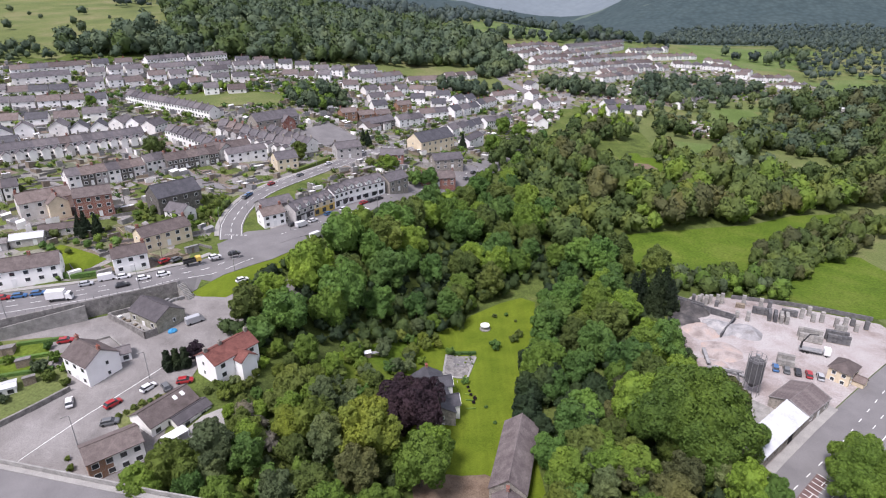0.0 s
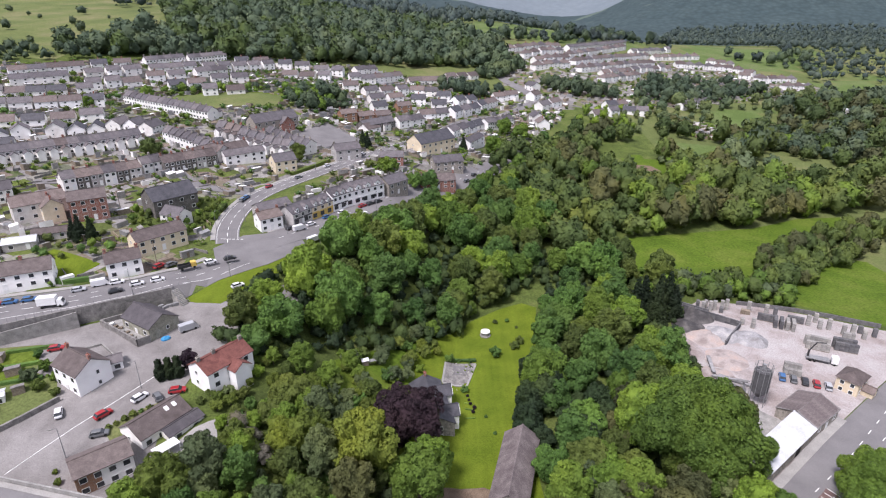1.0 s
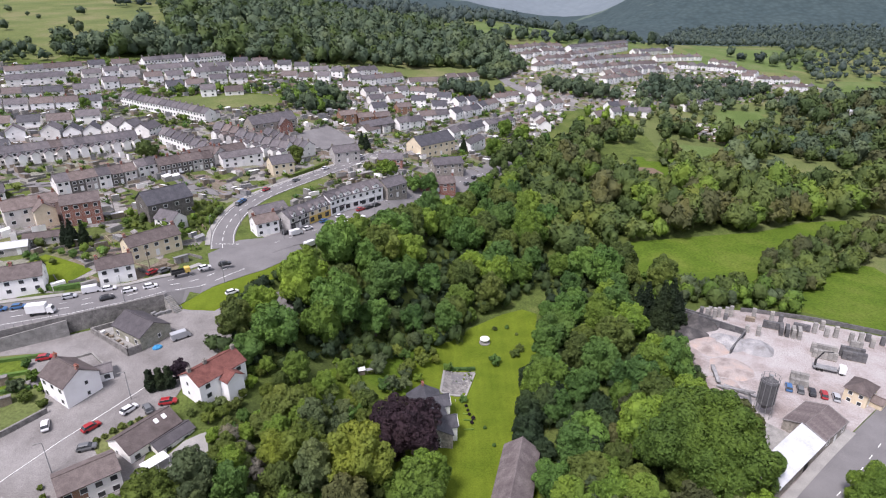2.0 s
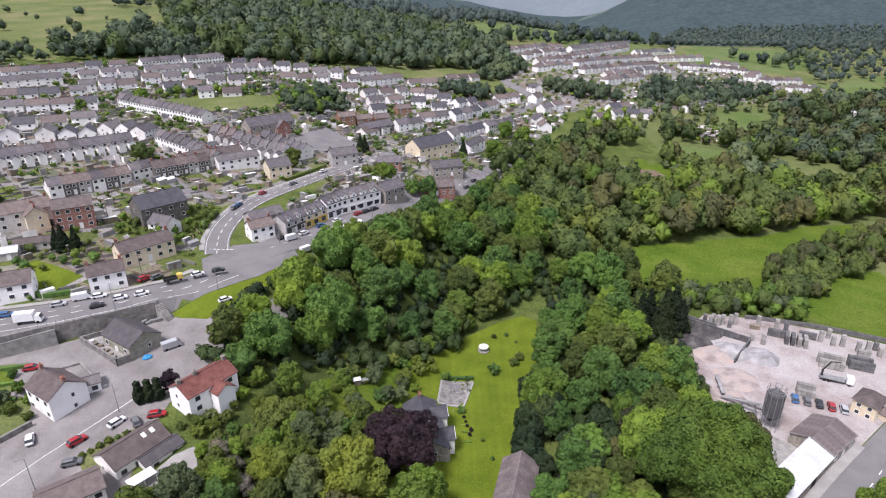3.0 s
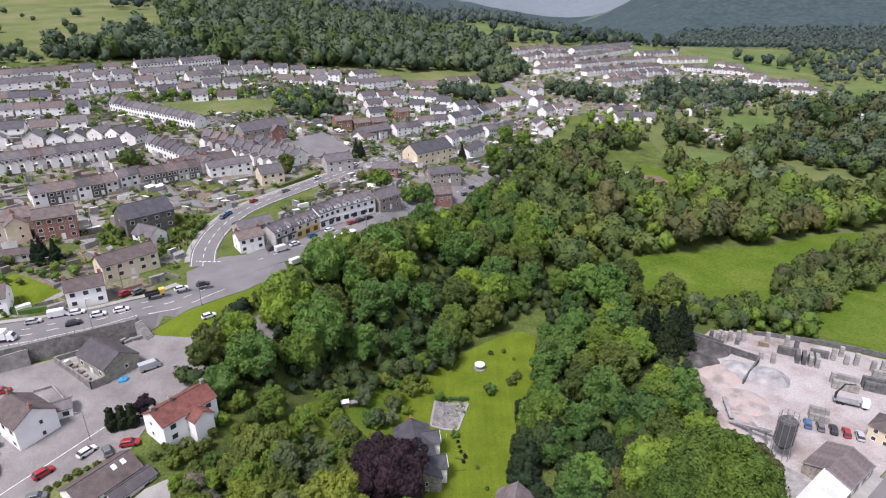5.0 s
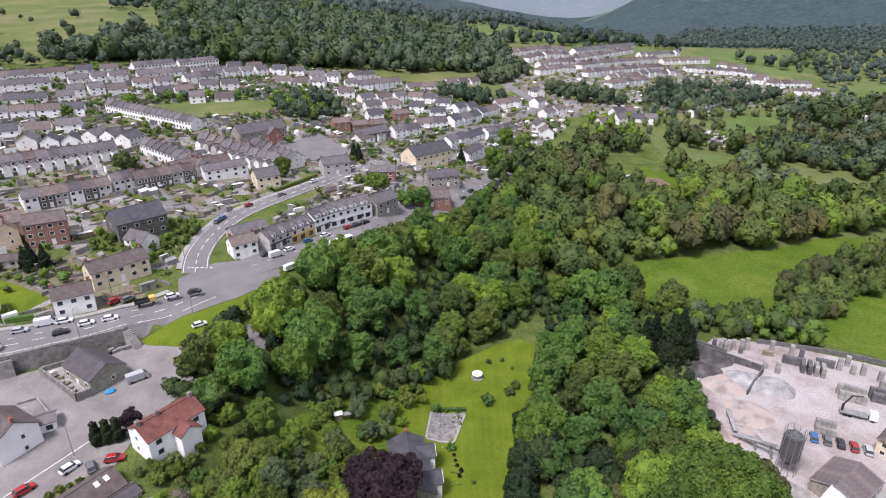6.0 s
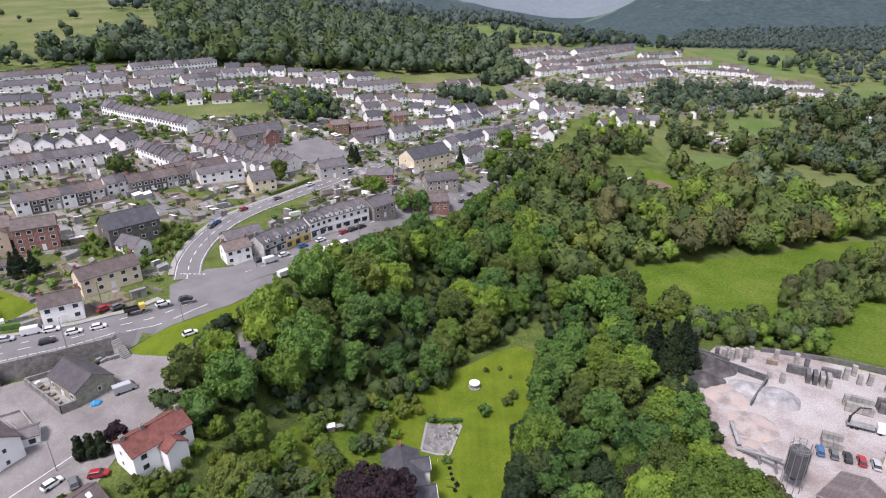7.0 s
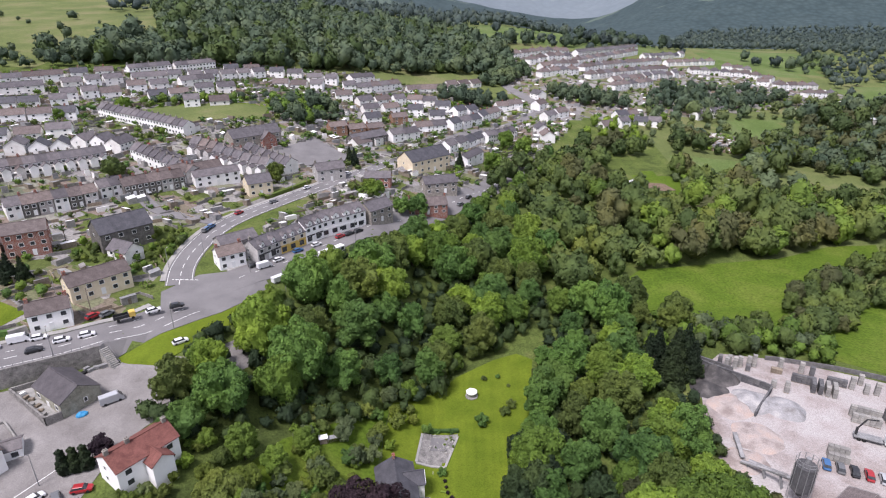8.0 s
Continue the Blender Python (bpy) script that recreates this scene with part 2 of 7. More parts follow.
def brickwork(name, a, b_, mortar):
    def build(n, l, b):
        at = n.new("ShaderNodeTexCoord").outputs["Object"]
        sep, com = n.new("ShaderNodeSeparateXYZ"), n.new("ShaderNodeCombineXYZ")
        add = n.new("ShaderNodeMath")
        l.new(at, sep.inputs[0])
        l.new(sep.outputs[0], add.inputs[0])
        l.new(sep.outputs[1], add.inputs[1])
        l.new(add.outputs[0], com.inputs[0])
        l.new(sep.outputs[2], com.inputs[1])
        t = n.new("ShaderNodeTexBrick")
        t.inputs["Scale"].default_value, t.inputs["Brick Width"].default_value, t.inputs["Row Height"].default_value = 1.0, 0.225, 0.075
        t.inputs["Mortar Size"].default_value = 0.01
        for k, c in (("Color1", a), ("Color2", b_), ("Mortar", mortar)):
            t.inputs[k].default_value = c4(c)
        l.new(com.outputs[0], t.inputs["Vector"])
        c = mix_of(n, l, 0.35, t.outputs[0], noise_of(n, l, at, 1.5), "OVERLAY")
        l.new(c, b.inputs["Base Color"])
        bump_of(n, l, b, t.outputs["Fac"], 0.3, -0.01)
    return material(name, build, 0.9)


BRICK = brickwork("red_brick", (0.30, 0.10, 0.065), (0.22, 0.075, 0.055), (0.33, 0.28, 0.25))
BROWNBRICK = brickwork("orange_brown_brick", (0.33, 0.15, 0.075), (0.24, 0.11, 0.06), (0.30, 0.26, 0.22))


def glass_like(n, l, b):
    at = n.new("ShaderNodeTexCoord").outputs["Object"]
    l.new(ramp_of(n, l, noise_of(n, l, at, 1.0), ((0.3, (0.02, 0.022, 0.025)), (0.7, (0.06, 0.065, 0.07)))), b.inputs["Base Color"])


PANE = material("window_pane", glass_like, 0.08, spec=0.6)


def paintwork(name, c):
    def build(n, l, b):
        at = n.new("ShaderNodeTexCoord").outputs["Object"]
        l.new(ramp_of(n, l, noise_of(n, l, at, 2.0), ((0.3, tuple(v * 0.9 for v in c)), (0.7, c))), b.inputs["Base Color"])
        b.inputs["Coat Weight"].default_value = 0.4
    return material(name, build, 0.35, spec=0.5)


CARPAINT = {k: paintwork("car_paint_" + k, c) for k, c in {"white": (0.75, 0.75, 0.76), "silver": (0.42, 0.43, 0.45), "black": (0.02, 0.02, 0.024), "red": (0.35, 0.02, 0.025), "blue": (0.04, 0.13, 0.30), "grey": (0.13, 0.135, 0.14)}.items()}


def garden_plots(n, l, b):
    """Back gardens: plots of lawn, gravel, paving and soil, cut by hedges and paths."""
    at = place_of(n, l, "world")
    warp = n.new("ShaderNodeMapping")
    warp.inputs["Rotation"].default_value = (0, 0, radians(28))
    l.new(at, warp.inputs[0])
    v = n.new("ShaderNodeTexVoronoi")
    v.feature, v.distance = "F1", "CHEBYCHEV"
    v.inputs["Scale"].default_value = 0.13
    l.new(warp.outputs[0], v.inputs["Vector"])
    sep = n.new("ShaderNodeSeparateColor")
    l.new(v.outputs["Color"], sep.inputs[0])
    c = ramp_of(n, l, sep.outputs[0], ((0.0, (0.11, 0.14, 0.035)), (0.22, (0.075, 0.095, 0.03)), (0.36, (0.19, 0.18, 0.175)), (0.62, (0.27, 0.255, 0.245)), (0.80, (0.13, 0.14, 0.06)), (0.90, (0.18, 0.145, 0.12))))
    fine = noise_of(n, l, at, 1.1, 6, 0.7)
    c = mix_of(n, l, 0.55, c, ramp_of(n, l, fine, ((0.3, (0.1, 0.1, 0.1)), (0.7, (0.9, 0.9, 0.9)))), "OVERLAY")
    l.new(c, b.inputs["Base Color"])
    bump_of(n, l, b, fine, 0.5)


GARDENS = material("garden_plots", garden_plots, 0.95)


def wooded(n, l, b, dark, mid, field, big, crown, gap_shade=0.38):
    """Woods on far hills, crown beside crown, shade between them painted dark, with some pale fields between."""
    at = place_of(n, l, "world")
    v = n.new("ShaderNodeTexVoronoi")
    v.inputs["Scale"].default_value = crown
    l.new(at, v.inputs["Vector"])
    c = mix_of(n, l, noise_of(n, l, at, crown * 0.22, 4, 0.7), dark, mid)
    # crown middles lightened and gaps darkened in the colour, as shade
    c = mix_of(n, l, gap_shade, c, ramp_of(n, l, v.outputs["Distance"], ((0.10, (0.66, 0.66, 0.66)), (0.80, (0.25, 0.25, 0.25)))), "OVERLAY")
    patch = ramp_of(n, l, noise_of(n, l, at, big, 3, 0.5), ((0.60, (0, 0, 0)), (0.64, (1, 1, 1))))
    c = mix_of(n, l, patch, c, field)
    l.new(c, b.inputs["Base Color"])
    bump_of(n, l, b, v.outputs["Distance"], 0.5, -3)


# haze of distance mixed into these hill colours, palest on the farthest
DISTANT = material("hazy_distant_hills", lambda n, l, b: wooded(n, l, b, (0.032, 0.052, 0.058), (0.068, 0.096, 0.096), (0.100, 0.132, 0.108), 0.0042, 0.060), 1.0, spec=0.0)
FARTHEST = material("hazy_farthest_hills", lambda n, l, b: wooded(n, l, b, (0.135, 0.165, 0.188), (0.180, 0.212, 0.230), (0.215, 0.245, 0.245), 0.0030, 0.030, 0.10), 1.0, spec=0.0)

# ---- lie of the land: heights along lines from west to east, by distance north ----
LINE_X = (-520, -300, -190, -130, -90, -55, -25, 5, 40, 75, 110, 170, 260, 480)
LAND = {}
LAND[20] = (13, 14, 13, 12, 12, 11, 6, 2, 3, 7, 7, 5, 4, 4)
LAND[90] = (21, 23, 21, 17, 16, 13, 9, 2, 2, 6, 6, 6, 3, 2)
LAND[140] = (28, 28, 25, 23, 22, 21, 10, 1, 2, 8, 8, 7, 4, 1)
LAND[185] = (38, 34, 31, 30, 27, 24.5, 11, 1, 1, 6, 7, 4, 2, -1)
LAND[240] = (49, 43, 37, 31, 29, 26, 24, 6, 3, 1, 0, 0, 0, -2)
LAND[310] = (59, 46, 40, 37, 31, 31, 30, 26, 16, 4, 3, 0, -1, -2)
LAND[400] = (72, 53, 47, 47, 41, 30, 27, 24, 17, 15, 10, 8, 3, 0)
LAND[520] = (88, 68, 58, 51, 48, 41, 37, 36, 26, 27, 27, 19, 2, 0)
LAND[700] = (94, 94, 86, 74, 70, 62, 57, 54, 53, 54, 53, 43, 29, 8)
LAND[950] = (117, 102, 94, 85, 85, 82, 76, 74, 75, 75, 72, 66, 52, 35)
LAND_X, LAND_Y = np.array(LINE_X, float), np.array(sorted(LAND), float)
LAND_Z = np.array([LAND[k] for k in sorted(LAND)], float)


def step(v, a, b):
    u = np.clip((v - a) / (b - a), 0, 1)
    return u * u * (3 - 2 * u)


# the retaining wall of the main road: its foot, the way along it and the way up the hill
WALL_FOOT, WALL_ALONG, WALL_UP = (-122.4, 141.3), (0.854, 0.520), (-0.520, 0.854)


def wall_place(x, y):
    u, v = x - WALL_FOOT[0], y - WALL_FOOT[1]
    return u * WALL_ALONG[0] + v * WALL_ALONG[1], u * WALL_UP[0] + v * WALL_UP[1]


def ground(x, y):
    x, y = np.asarray(x, float), np.asarray(y, float)
    i = np.clip(np.searchsorted(LAND_X, x) - 1, 0, len(LAND_X) - 2)
    j = np.clip(np.searchsorted(LAND_Y, y) - 1, 0, len(LAND_Y) - 2)
    a = np.clip((x - LAND_X[i]) / (LAND_X[i + 1] - LAND_X[i]), 0, 1)
    b = np.clip((y - LAND_Y[j]) / (LAND_Y[j + 1] - LAND_Y[j]), 0, 1)
    z = (LAND_Z[j, i] * (1 - a) + LAND_Z[j, i + 1] * a) * (1 - b) + (LAND_Z[j + 1, i] * (1 - a) + LAND_Z[j + 1, i + 1] * a) * b
    # the terrace on which the main road runs, and the yard below it
    s, d = wall_place(x, y)
    on = step(s, -150, -90) * (1 - step(s, 44, 62))
    high = on * step(d, 3.6, 4.4) * (1 - step(d, 16, 34))
    z = z * (1 - high) + 26.9 * high
    low = on * step(d, -26, -14) * (1 - step(d, 3.4, 4.2))
    z = np.where(low > 0, np.minimum(z, z * (1 - low) + np.clip(z, None, 22.6) * low), z)
    # far land beyond the table
    z = z + step(y, 900, 1500) * (16 - z) * step(x - 0.12 * y, -120, 260)
    z = z + step(x - 0.20 * y, -20, 760) * step(y, 1750, 2900) * 330
    z = z + step(0.10 * y - x, 0, 1100) * step(y, 950, 2600) * 230
    z = z + step(y, 3300, 4700) * 420 + step(x, 1500, 3000) * 200 + step(-x, 900, 2400) * 200
    return z


def level(x, y):
    """Height of the made surfaces: the road's terrace is flat right up to its wall."""
    s, d = wall_place(x, y)
    if -1.4 <= d <= 17 and -150 < s < 47:
        return 27.0
    return float(ground(x, y))


# ---- builders ----
def part(name, bm, mat, parent=None, label=""):
    me = bpy.data.meshes.new(name)
    bm.to_mesh(me)
    bm.free()
    for m in mat if isinstance(mat, (list, tuple)) else (mat,):
        me.materials.append(m)
    ob = new(name, me)
    ob.parent = parent
    return tagged(ob, label)


def share(name, me, parent, at=None):
    ob = new(name, me)
    ob.parent = parent
    if at is not None:
        ob.matrix_basis = at
    return ob


def box(bm, x0, x1, y0, y1, z0, z1, mat=0, m=None):
    vs = [bm.verts.new(Vector((x, y, z)) if m is None else m @ Vector((x, y, z))) for z in (z0, z1) for x, y in ((x0, y0), (x1, y0), (x1, y1), (x0, y1))]
    for f in ((3, 2, 1, 0), (4, 5, 6, 7), (0, 1, 5, 4), (1, 2, 6, 5), (2, 3, 7, 6), (3, 0, 4, 7)):
        bm.faces.new([vs[k] for k in f]).material_index = mat
    return vs


def boxes(*dims):
    bm = bmesh.new()
    for d in dims:
        box(bm, *d)
    return bm


def ring(bm, r0, r1, z0, z1, n=12, x=0, y=0, cap=True):
    lo = [bm.verts.new((x + r0 * math.cos(k * math.tau / n), y + r0 * math.sin(k * math.tau / n), z0)) for k in range(n)]
    hi = [bm.verts.new((x + r1 * math.cos(k * math.tau / n), y + r1 * math.sin(k * math.tau / n), z1)) for k in range(n)]
    for k in range(n):
        bm.faces.new((lo[k], lo[(k + 1) % n], hi[(k + 1) % n], hi[k]))
    if cap:
        bm.faces.new(hi)
        bm.faces.new(lo[::-1])


def thing(name, at, label, category, group=""):
    e = new(name)
    e.empty_display_size = 0.5
    e.matrix_basis = at
    return tagged(e, label, category, group)


STEP = 4.0


def drape(name, outline, mat, lift, label, cell=STEP, height=None, kind="structure", category=""):
    """A surface with that outline, cut along the ground's own grid lines and laid on it."""
    height = height or (lambda x, y: float(ground(x, y)))
    bm = bmesh.new()
    bm.faces.new([bm.verts.new((x, y, 0)) for x, y in outline])
    xs, ys = [p[0] for p in outline], [p[1] for p in outline]
    for axis, lo, hi in ((0, min(xs), max(xs)), (1, min(ys), max(ys))):
        k = math.ceil(lo / cell) * cell
        while k < hi:
            co, no = ((k, 0, 0), (1, 0, 0)) if axis == 0 else ((0, k, 0), (0, 1, 0))
            bmesh.ops.bisect_plane(bm, geom=bm.verts[:] + bm.edges[:] + bm.faces[:], dist=1e-4, plane_co=co, plane_no=no)
            k += cell
    for v in bm.verts:
        v.co.z = height(v.co.x, v.co.y) + lift
    bmesh.ops.recalc_face_normals(bm, faces=bm.faces[:])
    if sum(f.normal.z for f in bm.faces) < 0:
        bmesh.ops.reverse_faces(bm, faces=bm.faces[:])
    skirt = bmesh.ops.extrude_edge_only(bm, edges=[e for e in bm.edges if e.is_boundary])
    for v in skirt["geom"]:
        if isinstance(v, bmesh.types.BMVert):
            v.co.z -= lift + 0.5
    ob = part(name, bm, mat)
    return tagged(ob, label, category, "", kind)


def offset_line(pts, off):
    out = []
    for k, p in enumerate(pts):
        a, b = pts[max(k - 1, 0)], pts[min(k + 1, len(pts) - 1)]
        d = Vector((b[0] - a[0], b[1] - a[1])).normalized()
        out.append((p[0] - d.y * off, p[1] + d.x * off))
    return out


def smooth_line(pts, n=6):
    """A Catmull-Rom line through pts."""
    out = []
    for k in range(len(pts) - 1):
        p = [Vector(pts[min(max(k + i, 0), len(pts) - 1)]) for i in (-1, 0, 1, 2)]
        for s in range(n):
            t = s / n
            out.append(tuple(0.5 * ((2 * p[1]) + (p[2] - p[0]) * t + (2 * p[0] - 5 * p[1] + 4 * p[2] - p[3]) * t * t + (3 * p[1] - p[0] - 3 * p[2] + p[3]) * t ** 3)))
    return out + [tuple(pts[-1])]


def along(name, pts, width, mat, lift, label, height=None, thick=0.5, kind="structure", cell=2.5, category=""):
    """A band along a line, laid on the ground: roads, pavements, kerbs, lines, walls."""
    height = height or (lambda x, y: float(ground(x, y)))
    fine = [pts[0]]
    for a, b in zip(pts, pts[1:]):
        n = max(1, int(math.dist(a, b) / cell))
        fine += [(a[0] + (b[0] - a[0]) * k / n, a[1] + (b[1] - a[1]) * k / n) for k in range(1, n + 1)]
    cuts = max(2, int(width / 3) + 1)
    rows = [offset_line(fine, -width / 2 + width * k / (cuts - 1)) for k in range(cuts)]
    bm = bmesh.new()
    top = [[bm.verts.new((x, y, height(x, y) + lift)) for x, y in r] for r in rows]
    low = [[bm.verts.new(v.co - Vector((0, 0, thick))) for v in r] for r in (top[0], top[-1])]
    for a, b in zip(top, top[1:]):
        for k in range(len(fine) - 1):
            bm.faces.new((a[k + 1], a[k], b[k], b[k + 1]))
    for t, w in ((top[0], low[0]), (low[1], top[-1])):
        for k in range(len(fine) - 1):
            bm.faces.new((t[k], t[k + 1], w[k + 1], w[k]))
    bmesh.ops.recalc_face_normals(bm, faces=bm.faces[:])
    ob = part(name, bm, mat)
    return tagged(ob, label, category, "", kind)


TOWN = [(-520, 150), (-210, 132), (-134, 164), (-97, 177), (-84, 192), (-90, 215), (-92, 235), (-86, 258), (-66, 292), (-30, 262), (15, 312), (26, 350), (40, 380), (72, 430), (96, 480), (92, 540), (60, 552), (-60, 566), (-190, 556), (-260, 512), (-330, 470), (-520, 420)]
HILL_ESTATE = [(56, 575), (100, 500), (150, 520), (260, 590), (420, 660), (430, 720), (345, 770), (240, 790), (60, 720)]
VILLAGE = [(70, 430), (110, 420), (175, 470), (150, 500), (96, 500)]
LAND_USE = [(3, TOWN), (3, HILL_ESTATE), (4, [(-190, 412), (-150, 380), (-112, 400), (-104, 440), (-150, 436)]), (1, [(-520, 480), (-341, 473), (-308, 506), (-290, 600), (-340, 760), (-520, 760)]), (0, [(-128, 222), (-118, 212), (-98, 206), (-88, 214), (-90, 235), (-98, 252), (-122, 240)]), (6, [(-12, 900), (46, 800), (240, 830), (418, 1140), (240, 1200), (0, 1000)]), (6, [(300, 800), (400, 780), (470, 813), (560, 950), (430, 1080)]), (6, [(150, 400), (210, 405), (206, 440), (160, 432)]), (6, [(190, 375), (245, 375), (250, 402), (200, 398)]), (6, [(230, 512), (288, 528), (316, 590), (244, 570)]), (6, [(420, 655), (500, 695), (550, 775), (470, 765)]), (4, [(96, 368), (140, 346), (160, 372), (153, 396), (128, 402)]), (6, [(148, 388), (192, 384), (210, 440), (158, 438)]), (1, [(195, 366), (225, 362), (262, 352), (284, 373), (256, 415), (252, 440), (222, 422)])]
HEDGED_FIELDS = [[(100, 372), (112, 356), (140, 350), (155, 372), (153, 391), (130, 400)], [(152, 390), (190, 386), (206, 437), (160, 435)], [(198, 370), (225, 366), (262, 356), (277, 373), (254, 412), (250, 435), (225, 418)], [(230, 515), (288, 532), (312, 584), (247, 565)], [(188, 455), (215, 448), (262, 505), (265, 525), (208, 515)], [(424, 655), (500, 700), (545, 770), (474, 760)]]


def within(x, y, outline):
    hit = np.zeros(len(x), bool)
    for (x0, y0), (x1, y1) in zip(outline, outline[1:] + outline[:1]):
        if y0 != y1:
            hit ^= ((y0 > y) != (y1 > y)) & (x < (x1 - x0) * (y - y0) / (y1 - y0) + x0)
    return hit


# ---- the ground, one sheet to the horizon ----
def axis_of(fine_lo, fine_hi, far_lo, far_hi, mid):
    v = list(np.arange(fine_lo, fine_hi + 0.1, STEP))
    s, p = STEP, fine_hi
    while p < far_hi:
        s = min(s * 1.12, 90) if p > mid else 8.0
        p += s
        v.append(p)
    s, p = STEP, fine_lo
    while p > far_lo:
        s = min(s * 1.18, 120)
        p -= s
        v.insert(0, p)
    return np.array(v)


def build_ground():
    gx, gy = axis_of(-200, 180, -3200, 3400, 180), axis_of(40, 340, -600, 5000, 620)
    X, Y = np.meshgrid(gx, gy)
    Z = ground(X, Y)
    far = np.clip((Y - 1100) / 900, 0, 1)
    for (r, c) in zip(*np.nonzero(far > 0)):
        Z[r, c] += far[r, c] * 26 * noise.fractal(Vector((X[r, c] / 420, Y[r, c] / 420, 0)), 1, 2, 4)
    me = bpy.data.meshes.new("ground")
    nx, ny = len(gx), len(gy)
    idx = np.arange(nx * ny).reshape(ny, nx)
    quads = np.stack([idx[:-1, :-1], idx[:-1, 1:], idx[1:, 1:], idx[1:, :-1]], -1).reshape(-1, 4)
    me.from_pydata(np.stack([X, Y, Z], -1).reshape(-1, 3).tolist(), [], quads.tolist())
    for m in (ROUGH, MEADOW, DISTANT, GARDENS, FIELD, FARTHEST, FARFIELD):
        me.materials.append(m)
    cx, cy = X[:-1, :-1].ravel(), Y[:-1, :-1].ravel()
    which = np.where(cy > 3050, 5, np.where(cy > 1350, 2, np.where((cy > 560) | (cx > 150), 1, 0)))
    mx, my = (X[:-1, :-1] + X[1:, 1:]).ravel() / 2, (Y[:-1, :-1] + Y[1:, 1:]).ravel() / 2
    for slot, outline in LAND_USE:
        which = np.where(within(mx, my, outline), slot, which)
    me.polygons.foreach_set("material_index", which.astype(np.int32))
    me.polygons.foreach_set("use_smooth", np.ones(len(which), bool))
    return tagged(new("ground", me), "rolling green valley land with fields and wooded banks", "ground", "", "structure")


build_ground()


# ---- trees ----
def ball_mesh(level):
    bm = bmesh.new()
    bmesh.ops.create_icosphere(bm, subdivisions=level, radius=1)
    v, f = np.array([p.co[:] for p in bm.verts]), [[p.index for p in q.verts] for q in bm.faces]
    bm.free()
    return v, f


BALLS = {k: ball_mesh(k) for k in (1, 2, 3, 4)}


def unit(v):
    return v / (np.linalg.norm(v, axis=-1, keepdims=True) + 1e-9)


def lobes_of(rng, r, h, base, lobes, shape):
    """The leafy boughs of a crown: large lobes round a stem, and on each of them smaller clumps. Rows x, y, z, radius."""
    big = []
    for k in range(lobes):
        a, t = k * 2.39996 + rng.uniform(-0.45, 0.45), (k + rng.uniform(0.1, 0.9)) / lobes
        if shape == "cone":
            reach, lobe, z = r * (1 - t) * 0.72, r * (0.12 + 0.34 * (1 - t)), base + h * t * 0.95
        elif shape == "column":
            reach, lobe, z = r * 0.35 * (1 - t * 0.6), r * (0.75 - 0.35 * t), base + h * (0.08 + 0.84 * t)
        else:
            dz = -0.62 + 1.48 * t
            side = math.sqrt(max(0.03, 1 - min(dz, 0.98) ** 2))
            lobe = r * rng.uniform(0.28, 0.44) * (0.8 + 0.25 * side) * (15 / max(15, lobes)) ** 0.40
            reach = max(0.0, r * side * rng.uniform(0.74, 1.12) - lobe * 0.9)
            z = base + h * 0.47 + (h * 0.53 - lobe * 0.8) * dz * rng.uniform(0.9, 1.08)
        big.append((math.cos(a) * reach, math.sin(a) * reach, z, lobe))
    big = np.array(big)
    small, of = [], []
    mid = np.array((0, 0, base + h * 0.42))
    for k, q in enumerate(big):
        out = unit(q[:3] - mid)
        for _ in range(9):
            d = unit(rng.normal(size=3) + out * 0.9 + np.array((0, 0, 0.35)))
            small.append((*(q[:3] + d * q[3] * rng.uniform(0.66, 0.94)), q[3] * rng.uniform(0.24, 0.44)))
            of.append(k)
    return big, np.array(small), np.array(of), mid


def leaves_on(big, small, of, count, leaf, rng, jitter=0.40):
    """Small leaf sprays over the outsides of the clumps, each facing roughly outwards."""
    every = np.concatenate([small, big])
    owner = np.concatenate([of, np.arange(len(big))])
    weight = np.concatenate([small[:, 3] ** 2, 0.22 * big[:, 3] ** 2])
    pick = rng.choice(len(every), size=int(count * 3.4), p=weight / weight.sum())
    d = rng.normal(size=(len(pick), 3))
    d[:, 2] += 0.35
    d = unit(d)
    p = every[pick, :3] + d * (every[pick, 3] * rng.uniform(0.84, 1.10, len(pick)))[:, None]
    buried = np.zeros(len(p), bool)
    for q in every:
        buried |= ((p - q[:3]) ** 2).sum(1) < (q[3] * 0.80) ** 2
    p, d, own = p[~buried][:count], d[~buried][:count], owner[pick][~buried][:count]
    n = unit(d + rng.normal(size=d.shape) * jitter)
    u = unit(np.cross(n, rng.normal(size=n.shape)))
    w = np.cross(n, u)
    s = leaf * rng.uniform(0.6, 1.3, (len(p), 1))
    u, w = u * s, w * s
    v = np.stack([p - u - w * 0.5, p + u - w * 0.5, p + w], 1).reshape(-1, 3)
    bough = unit(p - big[own, :3])
    soft = d * 0.50 + bough * 0.60 + n * 0.30
    return v, np.arange(len(v)).reshape(-1, 3), np.repeat(soft, 3, 0)


